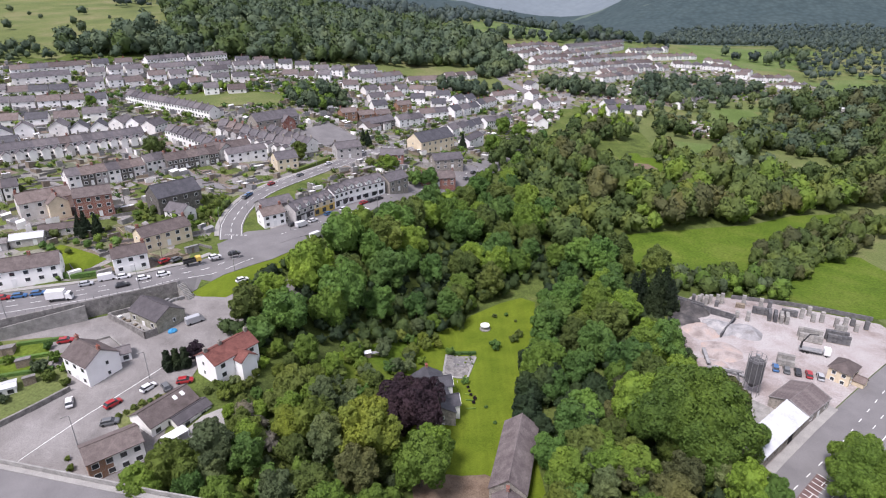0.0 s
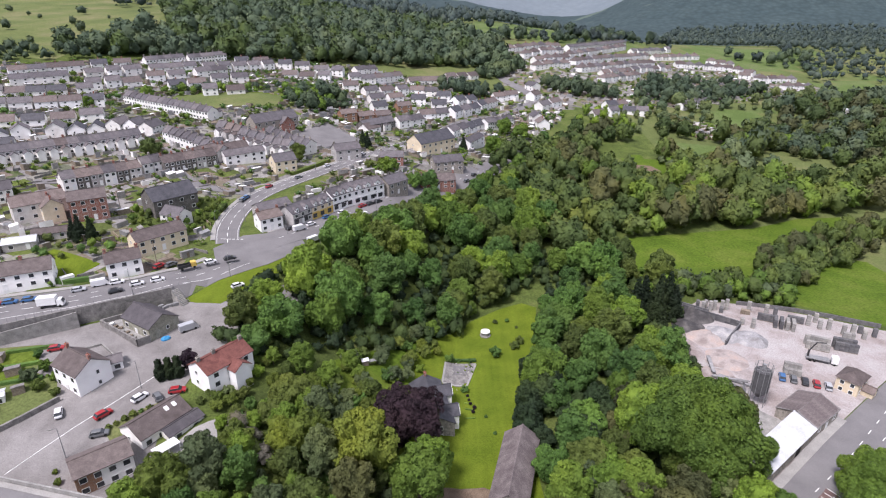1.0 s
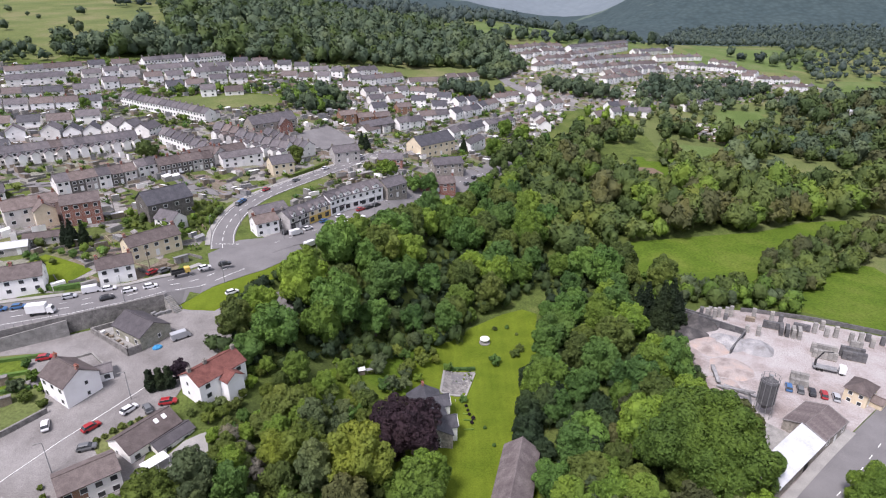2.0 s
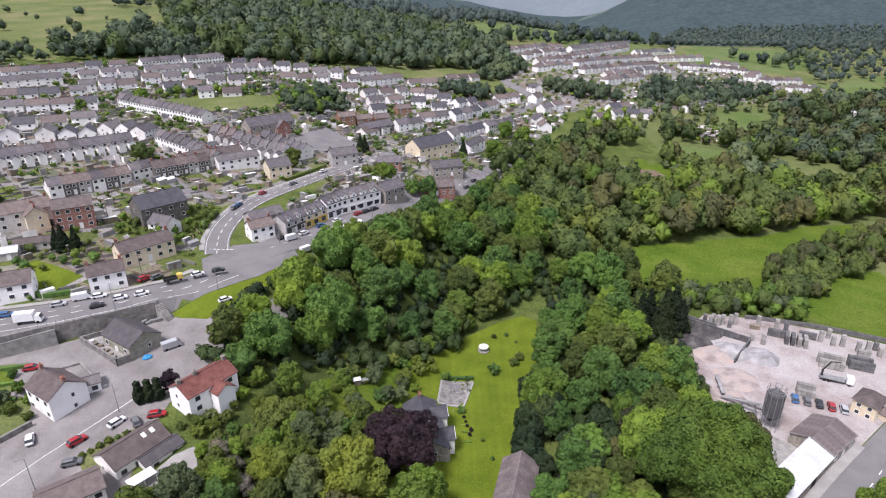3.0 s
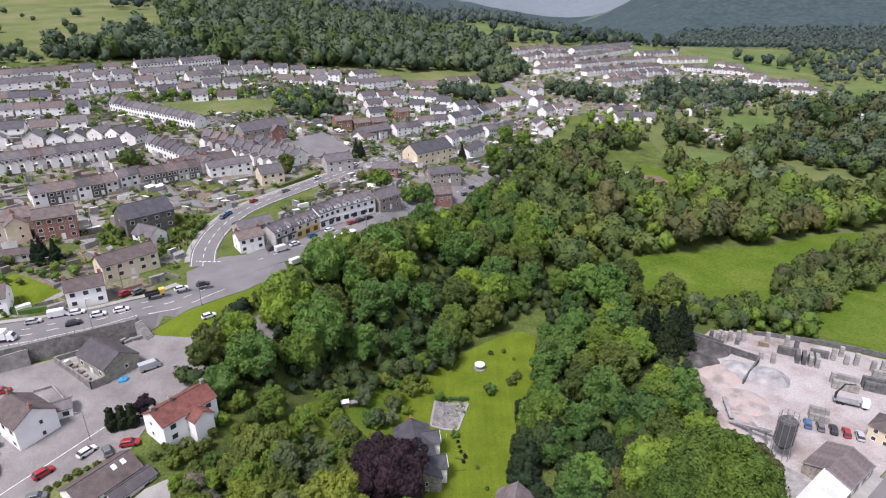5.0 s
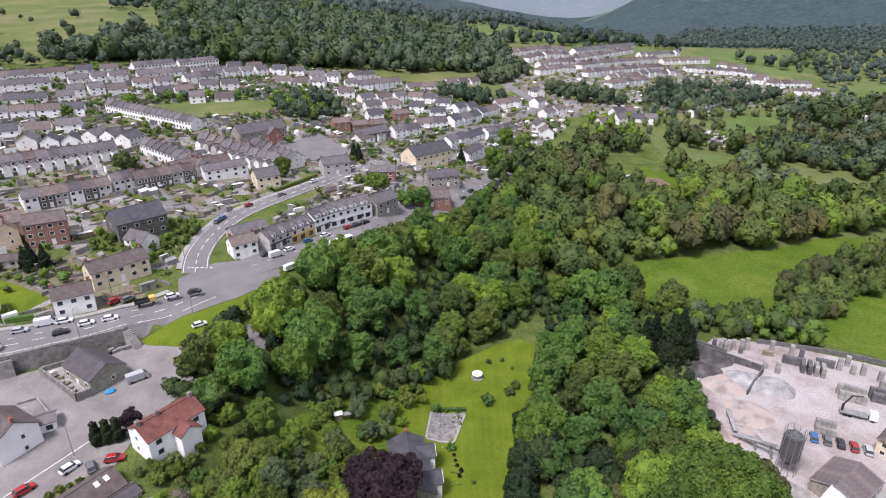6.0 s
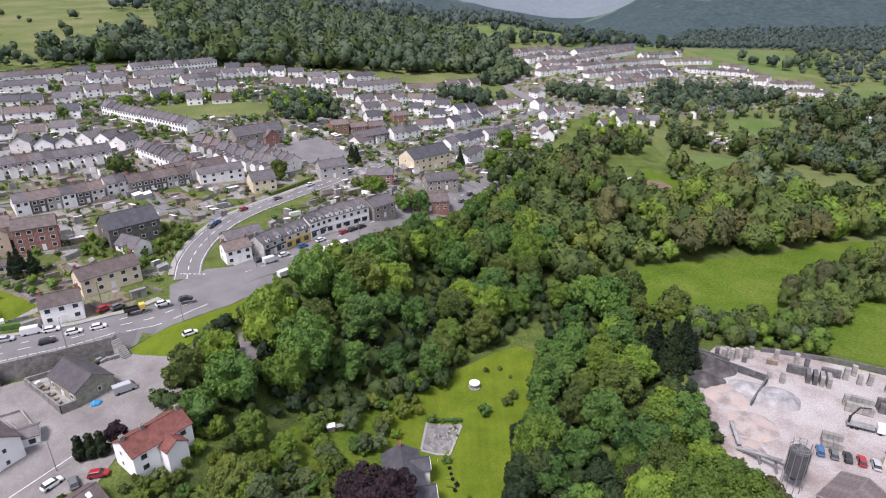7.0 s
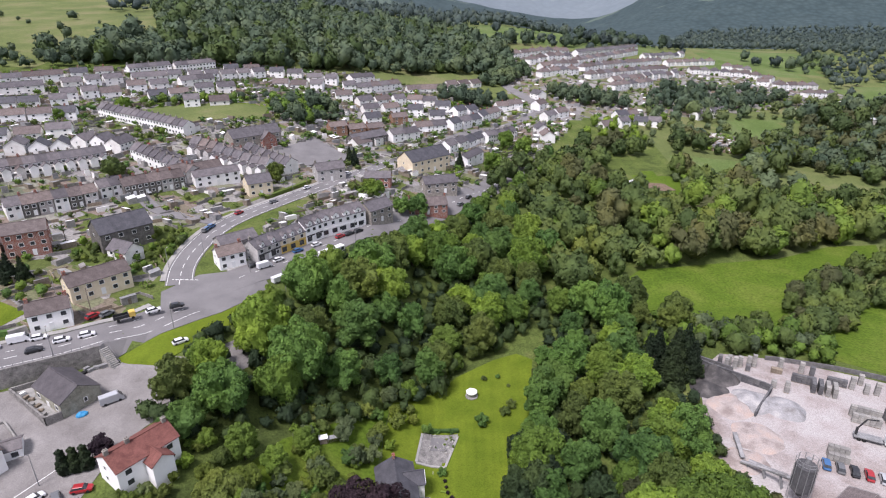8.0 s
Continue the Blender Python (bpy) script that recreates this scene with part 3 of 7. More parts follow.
def mass_of(every, mid, level, squeeze):
    """The closed inner mass of a crown: as far out in each direction as its lobes reach."""
    ball, faces = BALLS[level]
    off = every[:, :3] - mid
    along_ = ball @ off.T
    inside_ = every[:, 3] ** 2 - (off ** 2).sum(1) + along_ ** 2
    far = np.where(inside_ > 0, along_ + np.sqrt(np.maximum(inside_, 0)), 0).max(1)
    far = np.maximum(far, 0.45 * np.median(far)) * squeeze
    far = far * (1 + 0.16 * np.sin(ball @ np.array((9.1, 7.3, 8.2)) + every[0, 0] * 9) * np.sin(ball @ np.array((-6.7, 9.9, 5.1)) + every[0, 1] * 9))
    v = mid + ball * far[:, None]
    idx = np.array(faces)
    fn = np.cross(v[idx[:, 1]] - v[idx[:, 0]], v[idx[:, 2]] - v[idx[:, 0]])
    n = np.zeros_like(v)
    for k in range(3):
        np.add.at(n, idx[:, k], fn)
    return v, faces, unit(n)


def crown_data(rng, r, h, base, lobes, count, leaf, shape="round", level=3):
    """Vertices and faces of a crown: lobes round a stem, leaf sprays outside, a dark mass within."""
    big, small, of, mid = lobes_of(rng, r, h, base, lobes, shape)
    v, f, soft = leaves_on(big, small, of, count, leaf, rng)
    soft = soft + 0.50 * unit(v - mid)
    vs, fs, ns, n = [v], f.tolist(), [unit(soft)], len(v)
    if shape == "round":
        masses = [mass_of(np.concatenate([big, small]) if count < 700 else big, mid, level, 0.92 if count < 9000 else 0.84)]
    elif shape == "cone":
        masses = [mass_of(big, np.array((0, 0, base + h * 0.3)), level, 0.86)]
    else:
        masses = [mass_of(big, np.array((0, 0, base + h * 0.48)), level, 0.9)]
    for mv, mf, mn in masses:
        vs.append(mv)
        fs += [[i + n for i in t] for t in mf]
        ns.append(mn)
        n += len(mv)
    return np.concatenate(vs), fs, np.concatenate(ns)


def mesh_of(name, v, f, mats, soft):
    """A mesh whose shading follows the rounded masses of leaves."""
    me = bpy.data.meshes.new(name)
    me.from_pydata(np.asarray(v).tolist(), [], f)
    me.attributes.new("custom_normal", "FLOAT_VECTOR", "POINT").data.foreach_set("vector", np.ascontiguousarray(soft, np.float32).ravel())
    for m in mats:
        me.materials.append(m)
    return me


def trunk_mesh(rng, height, r, spread):
    """A tapered bent stem with limbs that reach into the crown."""
    bm = bmesh.new()

    def limb(a, b, r0, r1, n=6):
        a, b = Vector(a), Vector(b)
        q = (b - a).to_track_quat("Z", "Y").to_matrix()
        lo = [bm.verts.new(a + q @ Vector((r0 * math.cos(k * math.tau / n), r0 * math.sin(k * math.tau / n), 0))) for k in range(n)]
        hi = [bm.verts.new(b + q @ Vector((r1 * math.cos(k * math.tau / n), r1 * math.sin(k * math.tau / n), 0))) for k in range(n)]
        for k in range(n):
            bm.faces.new((lo[k], lo[(k + 1) % n], hi[(k + 1) % n], hi[k]))
        bm.faces.new(hi)

    x, y = rng.normal(size=2) * 0.25
    limb((0, 0, -0.8), (x, y, height * 0.35), r * 1.3, r * 0.9)
    limb((x, y, height * 0.34), (x * 1.6, y * 1.6, height * 0.75), r * 0.9, r * 0.35)
    for k in range(5):
        a = k * 1.26 + rng.uniform(-0.4, 0.4)
        limb((x, y, height * (0.3 + 0.06 * k)), (x + spread * math.cos(a), y + spread * math.sin(a), height * (0.55 + 0.07 * k)), r * 0.5, r * 0.12, 5)
    return bm


TREES = {}


def tree_kind(key, leaf_key, r, h, base, lobes, count, leaf, shape="round", seed=1, label="", name="tree"):
    """One prototype of a tree, kept out of the way under the ground of the far valley by being the first one planted."""
    TREES[key] = dict(leaf=leaf_key, r=r, h=h, base=base, lobes=lobes, count=count, size=leaf, shape=shape, seed=seed, label=label, name=name, made=None)


def plant(key, x, y, scale=1.0, turn=0.0, group="", z=None, tall=1.0):
    k = TREES[key]
    at = pose(x, y, float(ground(x, y)) if z is None else z, 0, 0, turn) @ Matrix.Diagonal((scale, scale, scale * tall, 1))
    if k["made"] is not None:
        return copy_thing(k["made"], at)
    rng = np.random.default_rng(k["seed"])
    t = thing(k["name"], Matrix.Identity(4), k["label"], "tree" if k["name"] != "bush" else "bush", group)
    part("trunk", trunk_mesh(rng, k["base"] + k["h"] * 0.7, 0.05 * k["r"] + 0.06, k["r"] * 0.5), BARK, t)
    v, f, soft = crown_data(rng, k["r"], k["h"], k["base"], k["lobes"], k["count"], k["size"], k["shape"])
    share("crown", mesh_of("crown", v, f, [LEAF[k["leaf"]]], soft), t)
    k["made"] = t
    t.matrix_basis = at
    t.scale = (1, 1, 1)
    t.matrix_basis = pose(x, y, float(ground(x, y)) if z is None else z, 0, 0, turn)
    return t


for n_, (leaf_, lab_) in enumerate((("fresh", "fresh green broadleaf tree in full leaf"), ("deep", "dark green broadleaf tree in full leaf"), ("olive", "olive green broadleaf tree with loose crown"), ("grey", "grey-green willow with soft rounded crown"), ("lime", "bright lime green young-leaved tree"), ("umber", "brown-green tree just coming into leaf"))):
    for v_ in range(2):
        tree_kind(f"{leaf_}_{v_}", leaf_, 5.9 - 0.7 * v_, 11.0 + 2.2 * v_, 0.7, 13 + 4 * v_, 5400, 0.29, seed=10 + n_ * 3 + v_, label=lab_)
    tree_kind(f"{leaf_}_mid", leaf_, 5.0, 9.8, 0.5, 12, 2000, 0.36, seed=50 + n_, label=lab_)
    tree_kind(f"{leaf_}_bush", leaf_, 1.7, 2.6, 0.1, 8, 650, 0.18, seed=70 + n_, label=lab_.replace("tree", "bush").replace("willow", "sallow bush"), name="bush")
tree_kind("oak", "oak", 15.5, 19.0, 0.8, 19, 32000, 0.34, seed=31, label="very large spreading oak in fresh leaf beside the works yard")
tree_kind("chestnut", "fresh", 6.2, 11.5, 0.8, 20, 7000, 0.30, seed=32, label="dense dark green horse chestnut beside the lawn")
tree_kind("beech", "purple", 9.8, 12.5, 0.8, 26, 16000, 0.26, seed=33, label="copper beech with dark purple leaves beside the slate-roofed house")
tree_kind("fir", "fir", 4.2, 16.0, 0.6, 46, 5200, 0.30, "cone", seed=34, label="tall dark green conifer at the edge of the yard", name="conifer")
tree_kind("cypress", "fir", 1.5, 6.5, 0.1, 14, 1800, 0.18, "column", seed=35, label="dark narrow cypress beside the white house", name="cypress")
tree_kind("plum", "purple", 2.6, 5.0, 0.4, 12, 1500, 0.20, seed=36, label="small dark red-leaved plum tree by the car park")
tree_kind("yew", "yew", 4.4, 8.0, 0.2, 18, 4000, 0.24, seed=37, label="dark spreading yew at the edge of the lawn")
tree_kind("thorn", "bare", 2.6, 4.2, 0.3, 12, 1400, 0.13, seed=38, label="pale twiggy shrub just coming into leaf", name="bush")


def inside(p, poly):
    hit = False
    for (x0, y0), (x1, y1) in zip(poly, poly[1:] + poly[:1]):
        if (y0 > p[1]) != (y1 > p[1]) and p[0] < (x1 - x0) * (p[1] - y0) / (y1 - y0) + x0:
            hit = not hit
    return hit


OPEN = [[(-194, 408), (-150, 380), (-108, 398), (-112, 432), (-150, 434)], [(-92, 345), (-62, 330), (-44, 356), (-74, 384)], [(-128, 222), (-118, 212), (-98, 208), (-90, 230), (-98, 250), (-122, 236)], [(-142, 172), (-112, 178), (-118, 192), (-146, 190)]]


def scatter(poly, gap, seed, holes=()):
    """Places at least a gap apart within an outline."""
    rng = random.Random(seed)
    xs, ys = [p[0] for p in poly], [p[1] for p in poly]
    kept, cells = [], {}
    for _ in range(int((max(xs) - min(xs)) * (max(ys) - min(ys)) / gap ** 2 * 6)):
        p = (rng.uniform(min(xs), max(xs)), rng.uniform(min(ys), max(ys)))
        c = (int(p[0] // gap), int(p[1] // gap))
        near = [q for i in (-1, 0, 1) for j in (-1, 0, 1) for q in cells.get((c[0] + i, c[1] + j), ())]
        if all((p[0] - q[0]) ** 2 + (p[1] - q[1]) ** 2 > gap * gap for q in near) and inside(p, poly) and not any(inside(p, h) for h in holes):
            kept.append(p)
            cells.setdefault(c, []).append(p)
    return kept


def wood(poly, gap, kinds, low, high, seed, group, holes=(), tall=(0.9, 1.2)):
    rng = random.Random(seed + 1)
    for x, y in scatter(poly, gap, seed, holes):
        plant(rng.choice(kinds), x, y, rng.uniform(low, high), rng.uniform(0, 360), group, tall=rng.uniform(*tall))


def far_wood(poly, gap, seed, leaf_keys, size, label, leaves=110, leaf=0.8, holes=()):
    """A far wood as one mass of small crowns."""
    rng, r2 = np.random.default_rng(seed), random.Random(seed)
    protos = [crown_data(rng, 4.6, 8.0 + 0.5 * k, 0.0, 9 + k, max(24, int(leaves * 0.8)), min(leaf, 0.75), level=3 if leaves > 300 else 2 if leaves > 60 else 1) for k in range(7)]
    vs, fs, ns, mi, n = [], [], [], [], 0
    for x, y in scatter(poly, gap, seed, holes):
        v, f, soft = protos[r2.randrange(7)]
        a, s, t = r2.uniform(0, math.tau), size * r2.choice((0.7, 0.9, 1.1, 1.25, 1.45)) * r2.uniform(0.9, 1.1), r2.uniform(0.8, 1.25)
        ca, sa = math.cos(a) * s, math.sin(a) * s
        w = np.stack([v[:, 0] * ca - v[:, 1] * sa + x, v[:, 0] * sa + v[:, 1] * ca + y, v[:, 2] * s * t + float(ground(x, y))], 1)
        vs.append(w)
        cs_, sn_ = math.cos(a), math.sin(a)
        ns.append(np.stack([soft[:, 0] * cs_ - soft[:, 1] * sn_, soft[:, 0] * sn_ + soft[:, 1] * cs_, soft[:, 2]], 1))
        fs += [[i + n for i in q] for q in f]
        mi += [r2.randrange(len(leaf_keys))] * len(f)
        n += len(v)
    me = mesh_of("woodland", np.concatenate(vs), fs, [LEAF[k] for k in leaf_keys], np.concatenate(ns))
    me.polygons.foreach_set("material_index", np.array(mi, np.int32))
    me.polygons.foreach_set("use_smooth", np.ones(len(mi), bool))
    return tagged(new("woodland", me), label, "woodland", "", "stuff")


BROAD = ["fresh_0", "fresh_1", "deep_0", "deep_1", "olive_0", "fresh_0", "deep_0", "olive_1"]
MIXED = ["fresh_0", "deep_1", "olive_0", "olive_1", "grey_0", "grey_1", "lime_0", "umber_1", "fresh_1"]
MIDS = ["fresh_mid", "deep_mid", "olive_mid", "olive_mid", "grey_mid", "fresh_mid"]
BUSHES = ["fresh_bush", "deep_bush", "olive_bush", "lime_bush", "grey_bush"]


# ---- houses ----
def gabled(bm, length, width, eave, ridge, foot=-2.5, hip=0.0):
    """Walls with gables or under hips: x along the ridge from 0, y across."""
    h = width / 2
    q = [bm.verts.new(c) for c in ((0, -h, foot), (length, -h, foot), (length, h, foot), (0, h, foot), (0, -h, eave), (length, -h, eave), (length, h, eave), (0, h, eave), (hip, 0, ridge), (length - hip, 0, ridge))]
    for f in ((0, 1, 5, 4), (2, 3, 7, 6), (1, 2, 6, 5), (3, 0, 4, 7), (5, 6, 9), (7, 4, 8), (4, 5, 9, 8), (6, 7, 8, 9)):
        bm.faces.new([q[k] for k in f])


def slab(bm, a, thick):
    lo = [bm.verts.new(c) for c in a]
    hi = [bm.verts.new((c[0], c[1], c[2] + thick)) for c in a]
    bm.faces.new(hi)
    bm.faces.new(lo[::-1])
    for k in range(len(a)):
        bm.faces.new((lo[k], lo[(k + 1) % len(a)], hi[(k + 1) % len(a)], hi[k]))


def roof_slabs(bm, length, width, eave, ridge, over=0.3, thick=0.16, hip=0.0):
    h, drop = width / 2, (ridge - eave) / (width / 2)
    x0, x1 = (hip, length - hip) if hip else (-over, length + over)
    low, top = eave - drop * over + 0.05, ridge + 0.05
    for s in (-1, 1):
        slab(bm, [(-over, s * (h + over), low), (length + over, s * (h + over), low), (x1, 0, top), (x0, 0, top)], thick)
    if hip:
        slab(bm, [(-over, -h - over, low), (-over, h + over, low), (hip, 0, top)], thick)
        slab(bm, [(length + over, -h - over, low), (length + over, h + over, low), (length - hip, 0, top)], thick)
    box(bm, x0, x1, -0.14, 0.14, top + thick - 0.06, top + thick + 0.09)
    bmesh.ops.recalc_face_normals(bm, faces=bm.faces[:])


def chimney_bm(x, y, top, base):
    bm = boxes((x - 0.45, x + 0.45, y - 0.32, y + 0.32, base, top), (x - 0.52, x + 0.52, y - 0.39, y + 0.39, top, top + 0.14))
    for k in (-0.22, 0.22):
        ring(bm, 0.13, 0.10, top + 0.14, top + 0.55, 7, x + k, y)
    return bm


WINDOWS = {}


def inset_panel(w, h, border, sink, depth):
    """A shallow box whose front is framed: the inner panel lies sunk and takes the second material."""
    bm = bmesh.new()
    a, c = (w / 2, h / 2), (w / 2 - border, h / 2 - border)
    loops = []
    for (hx, hz), y in ((a, 0.02), (a, -depth), (c, -depth), (c, -depth + sink)):
        loops.append([bm.verts.new((sx * hx, y, sz * hz)) for sx, sz in ((-1, -1), (1, -1), (1, 1), (-1, 1))])
    for p, q in zip(loops, loops[1:]):
        for k in range(4):
            bm.faces.new((p[k], p[(k + 1) % 4], q[(k + 1) % 4], q[k]))
    bm.faces.new(loops[-1]).material_index = 1
    bmesh.ops.recalc_face_normals(bm, faces=bm.faces[:])
    return bm


def window_meshes(w, h, frame=None):
    key = (w, h, frame.name if frame else "")
    if key not in WINDOWS:
        made = []
        for far in (False, True):
            bm = inset_panel(w, h, 0.16 if far else 0.11, 0.05, 0.08)
            me = bpy.data.meshes.new("window")
            if not far:
                panel = [f for f in bm.faces if f.material_index == 1]
                bmesh.ops.delete(bm, geom=panel, context="FACES_ONLY")
            bm.to_mesh(me)
            bm.free()
            me.materials.append(frame or WHITEPAINT)
            me.materials.append(PANE)
            made.append(me)
        bm = boxes((-w / 2 + 0.10, w / 2 - 0.10, -0.035, 0.012, -h / 2 + 0.10, h / 2 - 0.10))
        pm = bpy.data.meshes.new("pane")
        bm.to_mesh(pm)
        bm.free()
        pm.materials.append(PANE)
        WINDOWS[key] = (made[0], pm, made[1])
    return WINDOWS[key]


def window(parent, x, y, z, turn, w=1.15, h=1.25, far=False, frame=None):
    me, pm, one = window_meshes(w, h, frame)
    at = pose(x, y, z, 0, 0, turn)
    if far:
        return share("window", one, parent, at)
    f = share("window", me, parent, at)
    share("pane", pm, f)
    return f


def door(parent, x, y, z, turn, mat):
    bm = boxes((-0.5, 0.5, -0.06, 0.02, 0, 2.1), (-0.62, -0.5, -0.09, 0.02, 0, 2.2), (0.5, 0.62, -0.09, 0.02, 0, 2.2), (-0.62, 0.62, -0.09, 0.02, 2.1, 2.24))
    ob = part("door", bm, mat, parent)
    ob.matrix_basis = pose(x, y, z, 0, 0, turn)
    return ob


def fill_house(t, length, width, eave, ridge, wall, roof, storeys, bays, chimneys, far, doors=1, gable_windows=True, back=True, frame=None, hip=0.0):
    bm = bmesh.new()
    gabled(bm, length, width, eave, ridge, hip=hip)
    part("wall", bm, wall, t)
    bm = bmesh.new()
    roof_slabs(bm, length, width, eave, ridge, hip=hip)
    part("roof", bm, roof, t)
    for c in chimneys:
        part("chimney", chimney_bm(0.5 + c * (length - 1), 0, ridge + 1.1, ridge - 1.0), STONE if roof in (SLATE, REDTILE) else BRICK, t)
    rise = eave / storeys
    for side in (-1, 1) if back else (-1,):
        for s in range(storeys):
            for b in range(bays):
                x = length * (b + 0.5) / bays
                if s == 0 and side == -1 and doors and b == bays // 2:
                    door(t, x, side * width / 2, 0, 0, WHITEPAINT)
                    continue
                window(t, x, side * width / 2, rise * s + rise * 0.55, 0 if side < 0 else 180, 1.5, min(1.45, rise * 0.56), far, frame)
    if gable_windows:
        for s in range(storeys):
            for x, turn in ((length, 90), (0, -90)):
                window(t, x, 0.9, rise * s + rise * 0.55, turn, 0.9, min(1.2, rise * 0.5), far, frame)


def dormer(t, x, width, eave, ridge, w, wall, roof):
    """A small gabled dormer on the front slope of a house."""
    bm = bmesh.new()
    gabled(bm, 2.6, w, 1.5, 2.5, -0.3)
    m = pose(x, -width / 2 - 0.02, eave - 0.2, 0, 0, 90)
    bmesh.ops.transform(bm, matrix=m, verts=bm.verts[:])
    d = part("dormer", bm, wall, t)
    bm = bmesh.new()
    roof_slabs(bm, 2.6, w, 1.5, 2.5, 0.15, 0.1)
    bmesh.ops.transform(bm, matrix=m, verts=bm.verts[:])
    part("dormer_roof", bm, roof, d)
    window(d, x, -width / 2 - 0.02, eave + 0.7, 0, 0.9, 1.1, True)


def house(label, p0, p1, width, eave, ridge, wall, roof, storeys=2, bays=3, chimneys=(0, 1), base=None, doors=1, name="house", category="house", far=False, gable_windows=True, back=True, frame=None):
    """A gabled house whose ridge runs from p0 to p1 in plan; its front is on the right-hand side of that way."""
    length = math.dist(p0, p1)
    PLACES.append(((p0[0] + p1[0]) / 2, (p0[1] + p1[1]) / 2, max(length, width) * 0.5 + 1.5, 0))
    turn = math.degrees(math.atan2(p1[1] - p0[1], p1[0] - p0[0]))
    z = float(ground((p0[0] + p1[0]) / 2, (p0[1] + p1[1]) / 2)) if base is None else base
    t = thing(name, pose(p0[0], p0[1], z, 0, 0, turn), label, category)
    fill_house(t, length, width, eave, ridge, wall, roof, storeys, bays, chimneys, far, doors, gable_windows, back, frame)
    return t


KINDS = {
    "terrace_white": (5.0, 8.0, 5.2, 7.8, RENDERWHITE, SLATE, 2, 2, (0,), "white-rendered terraced house with grey slate roof"),
    "terrace_mixed": (5.0, 8.0, 5.2, 7.8, RENDERMIX, SLATE, 2, 2, (0,), "pale-rendered terraced house with grey slate roof"),
    "terrace_grey": (5.0, 8.0, 5.2, 7.8, RENDERGREY, TILE, 2, 2, (0,), "grey terraced house with brown tiled roof"),
    "terrace_stone": (5.0, 8.0, 5.0, 7.8, DARKSTONE, TILE, 2, 2, (0,), "dark stone terraced house with white windows and brown roof"),
    "semi": (12.0, 8.8, 4.3, 7.3, RENDERWHITE, TILE, 2, 4, (0.5,), "pair of white semi-detached houses with brown tiled roof"),
    "semi_dark": (11.0, 8.8, 4.3, 7.5, RENDERWHITE, DARKSLATE, 2, 4, (0.5,), "pair of white semi-detached houses with dark slate roof"),
    "semi_mixed": (12.0, 8.8, 4.3, 7.2, RENDERMIX, SLATE, 2, 4, (0.5,), "pair of pale semi-detached houses with grey slate roof"),
    "hipped": (12.0, 9.2, 4.6, 7.8, RENDERWHITE, TILE, 2, 4, (0.5,), "pair of white houses under a hipped brown tiled roof"),
    "hipped_mixed": (11.0, 9.0, 4.6, 7.6, RENDERMIX, SLATE, 2, 4, (0.5,), "pair of pale houses under a hipped grey roof"),
    "detached": (9.5, 8.4, 4.7, 7.7, RENDERWHITE, SLATE, 2, 3, (0,), "white detached house with dark slate roof"),
    "bungalow": (12.0, 9.0, 2.7, 5.9, RENDERMIX, TILE, 1, 3, (), "low pale bungalow with brown tiled roof"),
    "bungalow_dark": (11.0, 8.6, 2.7, 5.9, RENDERWHITE, DARKSLATE, 1, 3, (), "low white bungalow with dark roof"),
    "brown": (11.0, 8.0, 5.0, 7.4, BROWNBRICK, TILE, 2, 3, (0,), "brown brick house with tiled roof"),
}
MADE = {}
PLACES = []  # where houses stand, so that gardens keep clear of them


def put_house(kind, x, y, turn, group, length=1.0):
    """One more house of a kind, its middle at x, y."""
    L, w, eave, ridge, wall, roof, storeys, bays, ch, label = KINDS[kind]
    PLACES.append((x, y, L * 0.5 + 1.0, turn))
    far = math.hypot(x, y) > 390
    z = float(ground(x, y))
    m = pose(x, y, z, 0, 0, turn) @ pose(-L / 2, 0, 0)
    if (kind, far) in MADE:
        return tagged(copy_thing(MADE[(kind, far)], m), "", "", group)
    t = thing("house", m, label, "house", group)
    fill_house(t, L, w, eave, ridge, wall, roof, storeys, min(bays, 2) if far else bays, ch, True, doors=0 if far else 1, gable_windows=not far, back=not far, hip=3.4 if kind.startswith("hipped") else 0.0)
    if kind.startswith("terrace"):  # the long back wing
        bm = bmesh.new()
        gabled(bm, 4.5, 3.2, 3.8, 5.0)
        bmesh.ops.transform(bm, matrix=pose(1.7, 4.0, 0, 0, 0, 90), verts=bm.verts[:])
        wing = part("back_wing", bm, wall, t)
        bm = bmesh.new()
        roof_slabs(bm, 4.5, 3.2, 3.8, 5.0, 0.2)
        bmesh.ops.transform(bm, matrix=pose(1.7, 4.0, 0, 0, 0, 90), verts=bm.verts[:])
        part("wing_roof", bm, roof, wing)
    MADE[(kind, far)] = t
    return t


def row(kinds, a, b, n, group, across=False, flip=False, seed=0):
    """n houses along the line a to b, ridges along it, or across it with their gables to the street."""
    rng = random.Random(seed + int(abs(a[0]) * 7 + a[1]))
    turn = math.degrees(math.atan2(b[1] - a[1], b[0] - a[0])) + (180 if flip else 0) + (90 if across else 0)
    for k in range(n):
        f = (k + 0.5) / n
        j = 0 if kinds[0].startswith("terrace") else rng.uniform(-3, 3)
        put_house(rng.choice(kinds), a[0] + (b[0] - a[0]) * f, a[1] + (b[1] - a[1]) * f, turn + j, group)


TERR_A, TERR_B = ["terrace_grey", "terrace_mixed", "terrace_mixed", "terrace_white"], ["terrace_white", "terrace_white", "terrace_mixed"]
TERR_S = ["terrace_stone", "terrace_stone", "terrace_grey", "terrace_stone", "terrace_mixed"]
SEMIS = ["semi", "semi_dark", "semi", "semi_mixed", "detached", "semi_mixed"]
LOW = ["bungalow", "bungalow_dark", "semi_mixed", "detached"]
HIPS = ["hipped", "hipped", "hipped_mixed", "semi"]


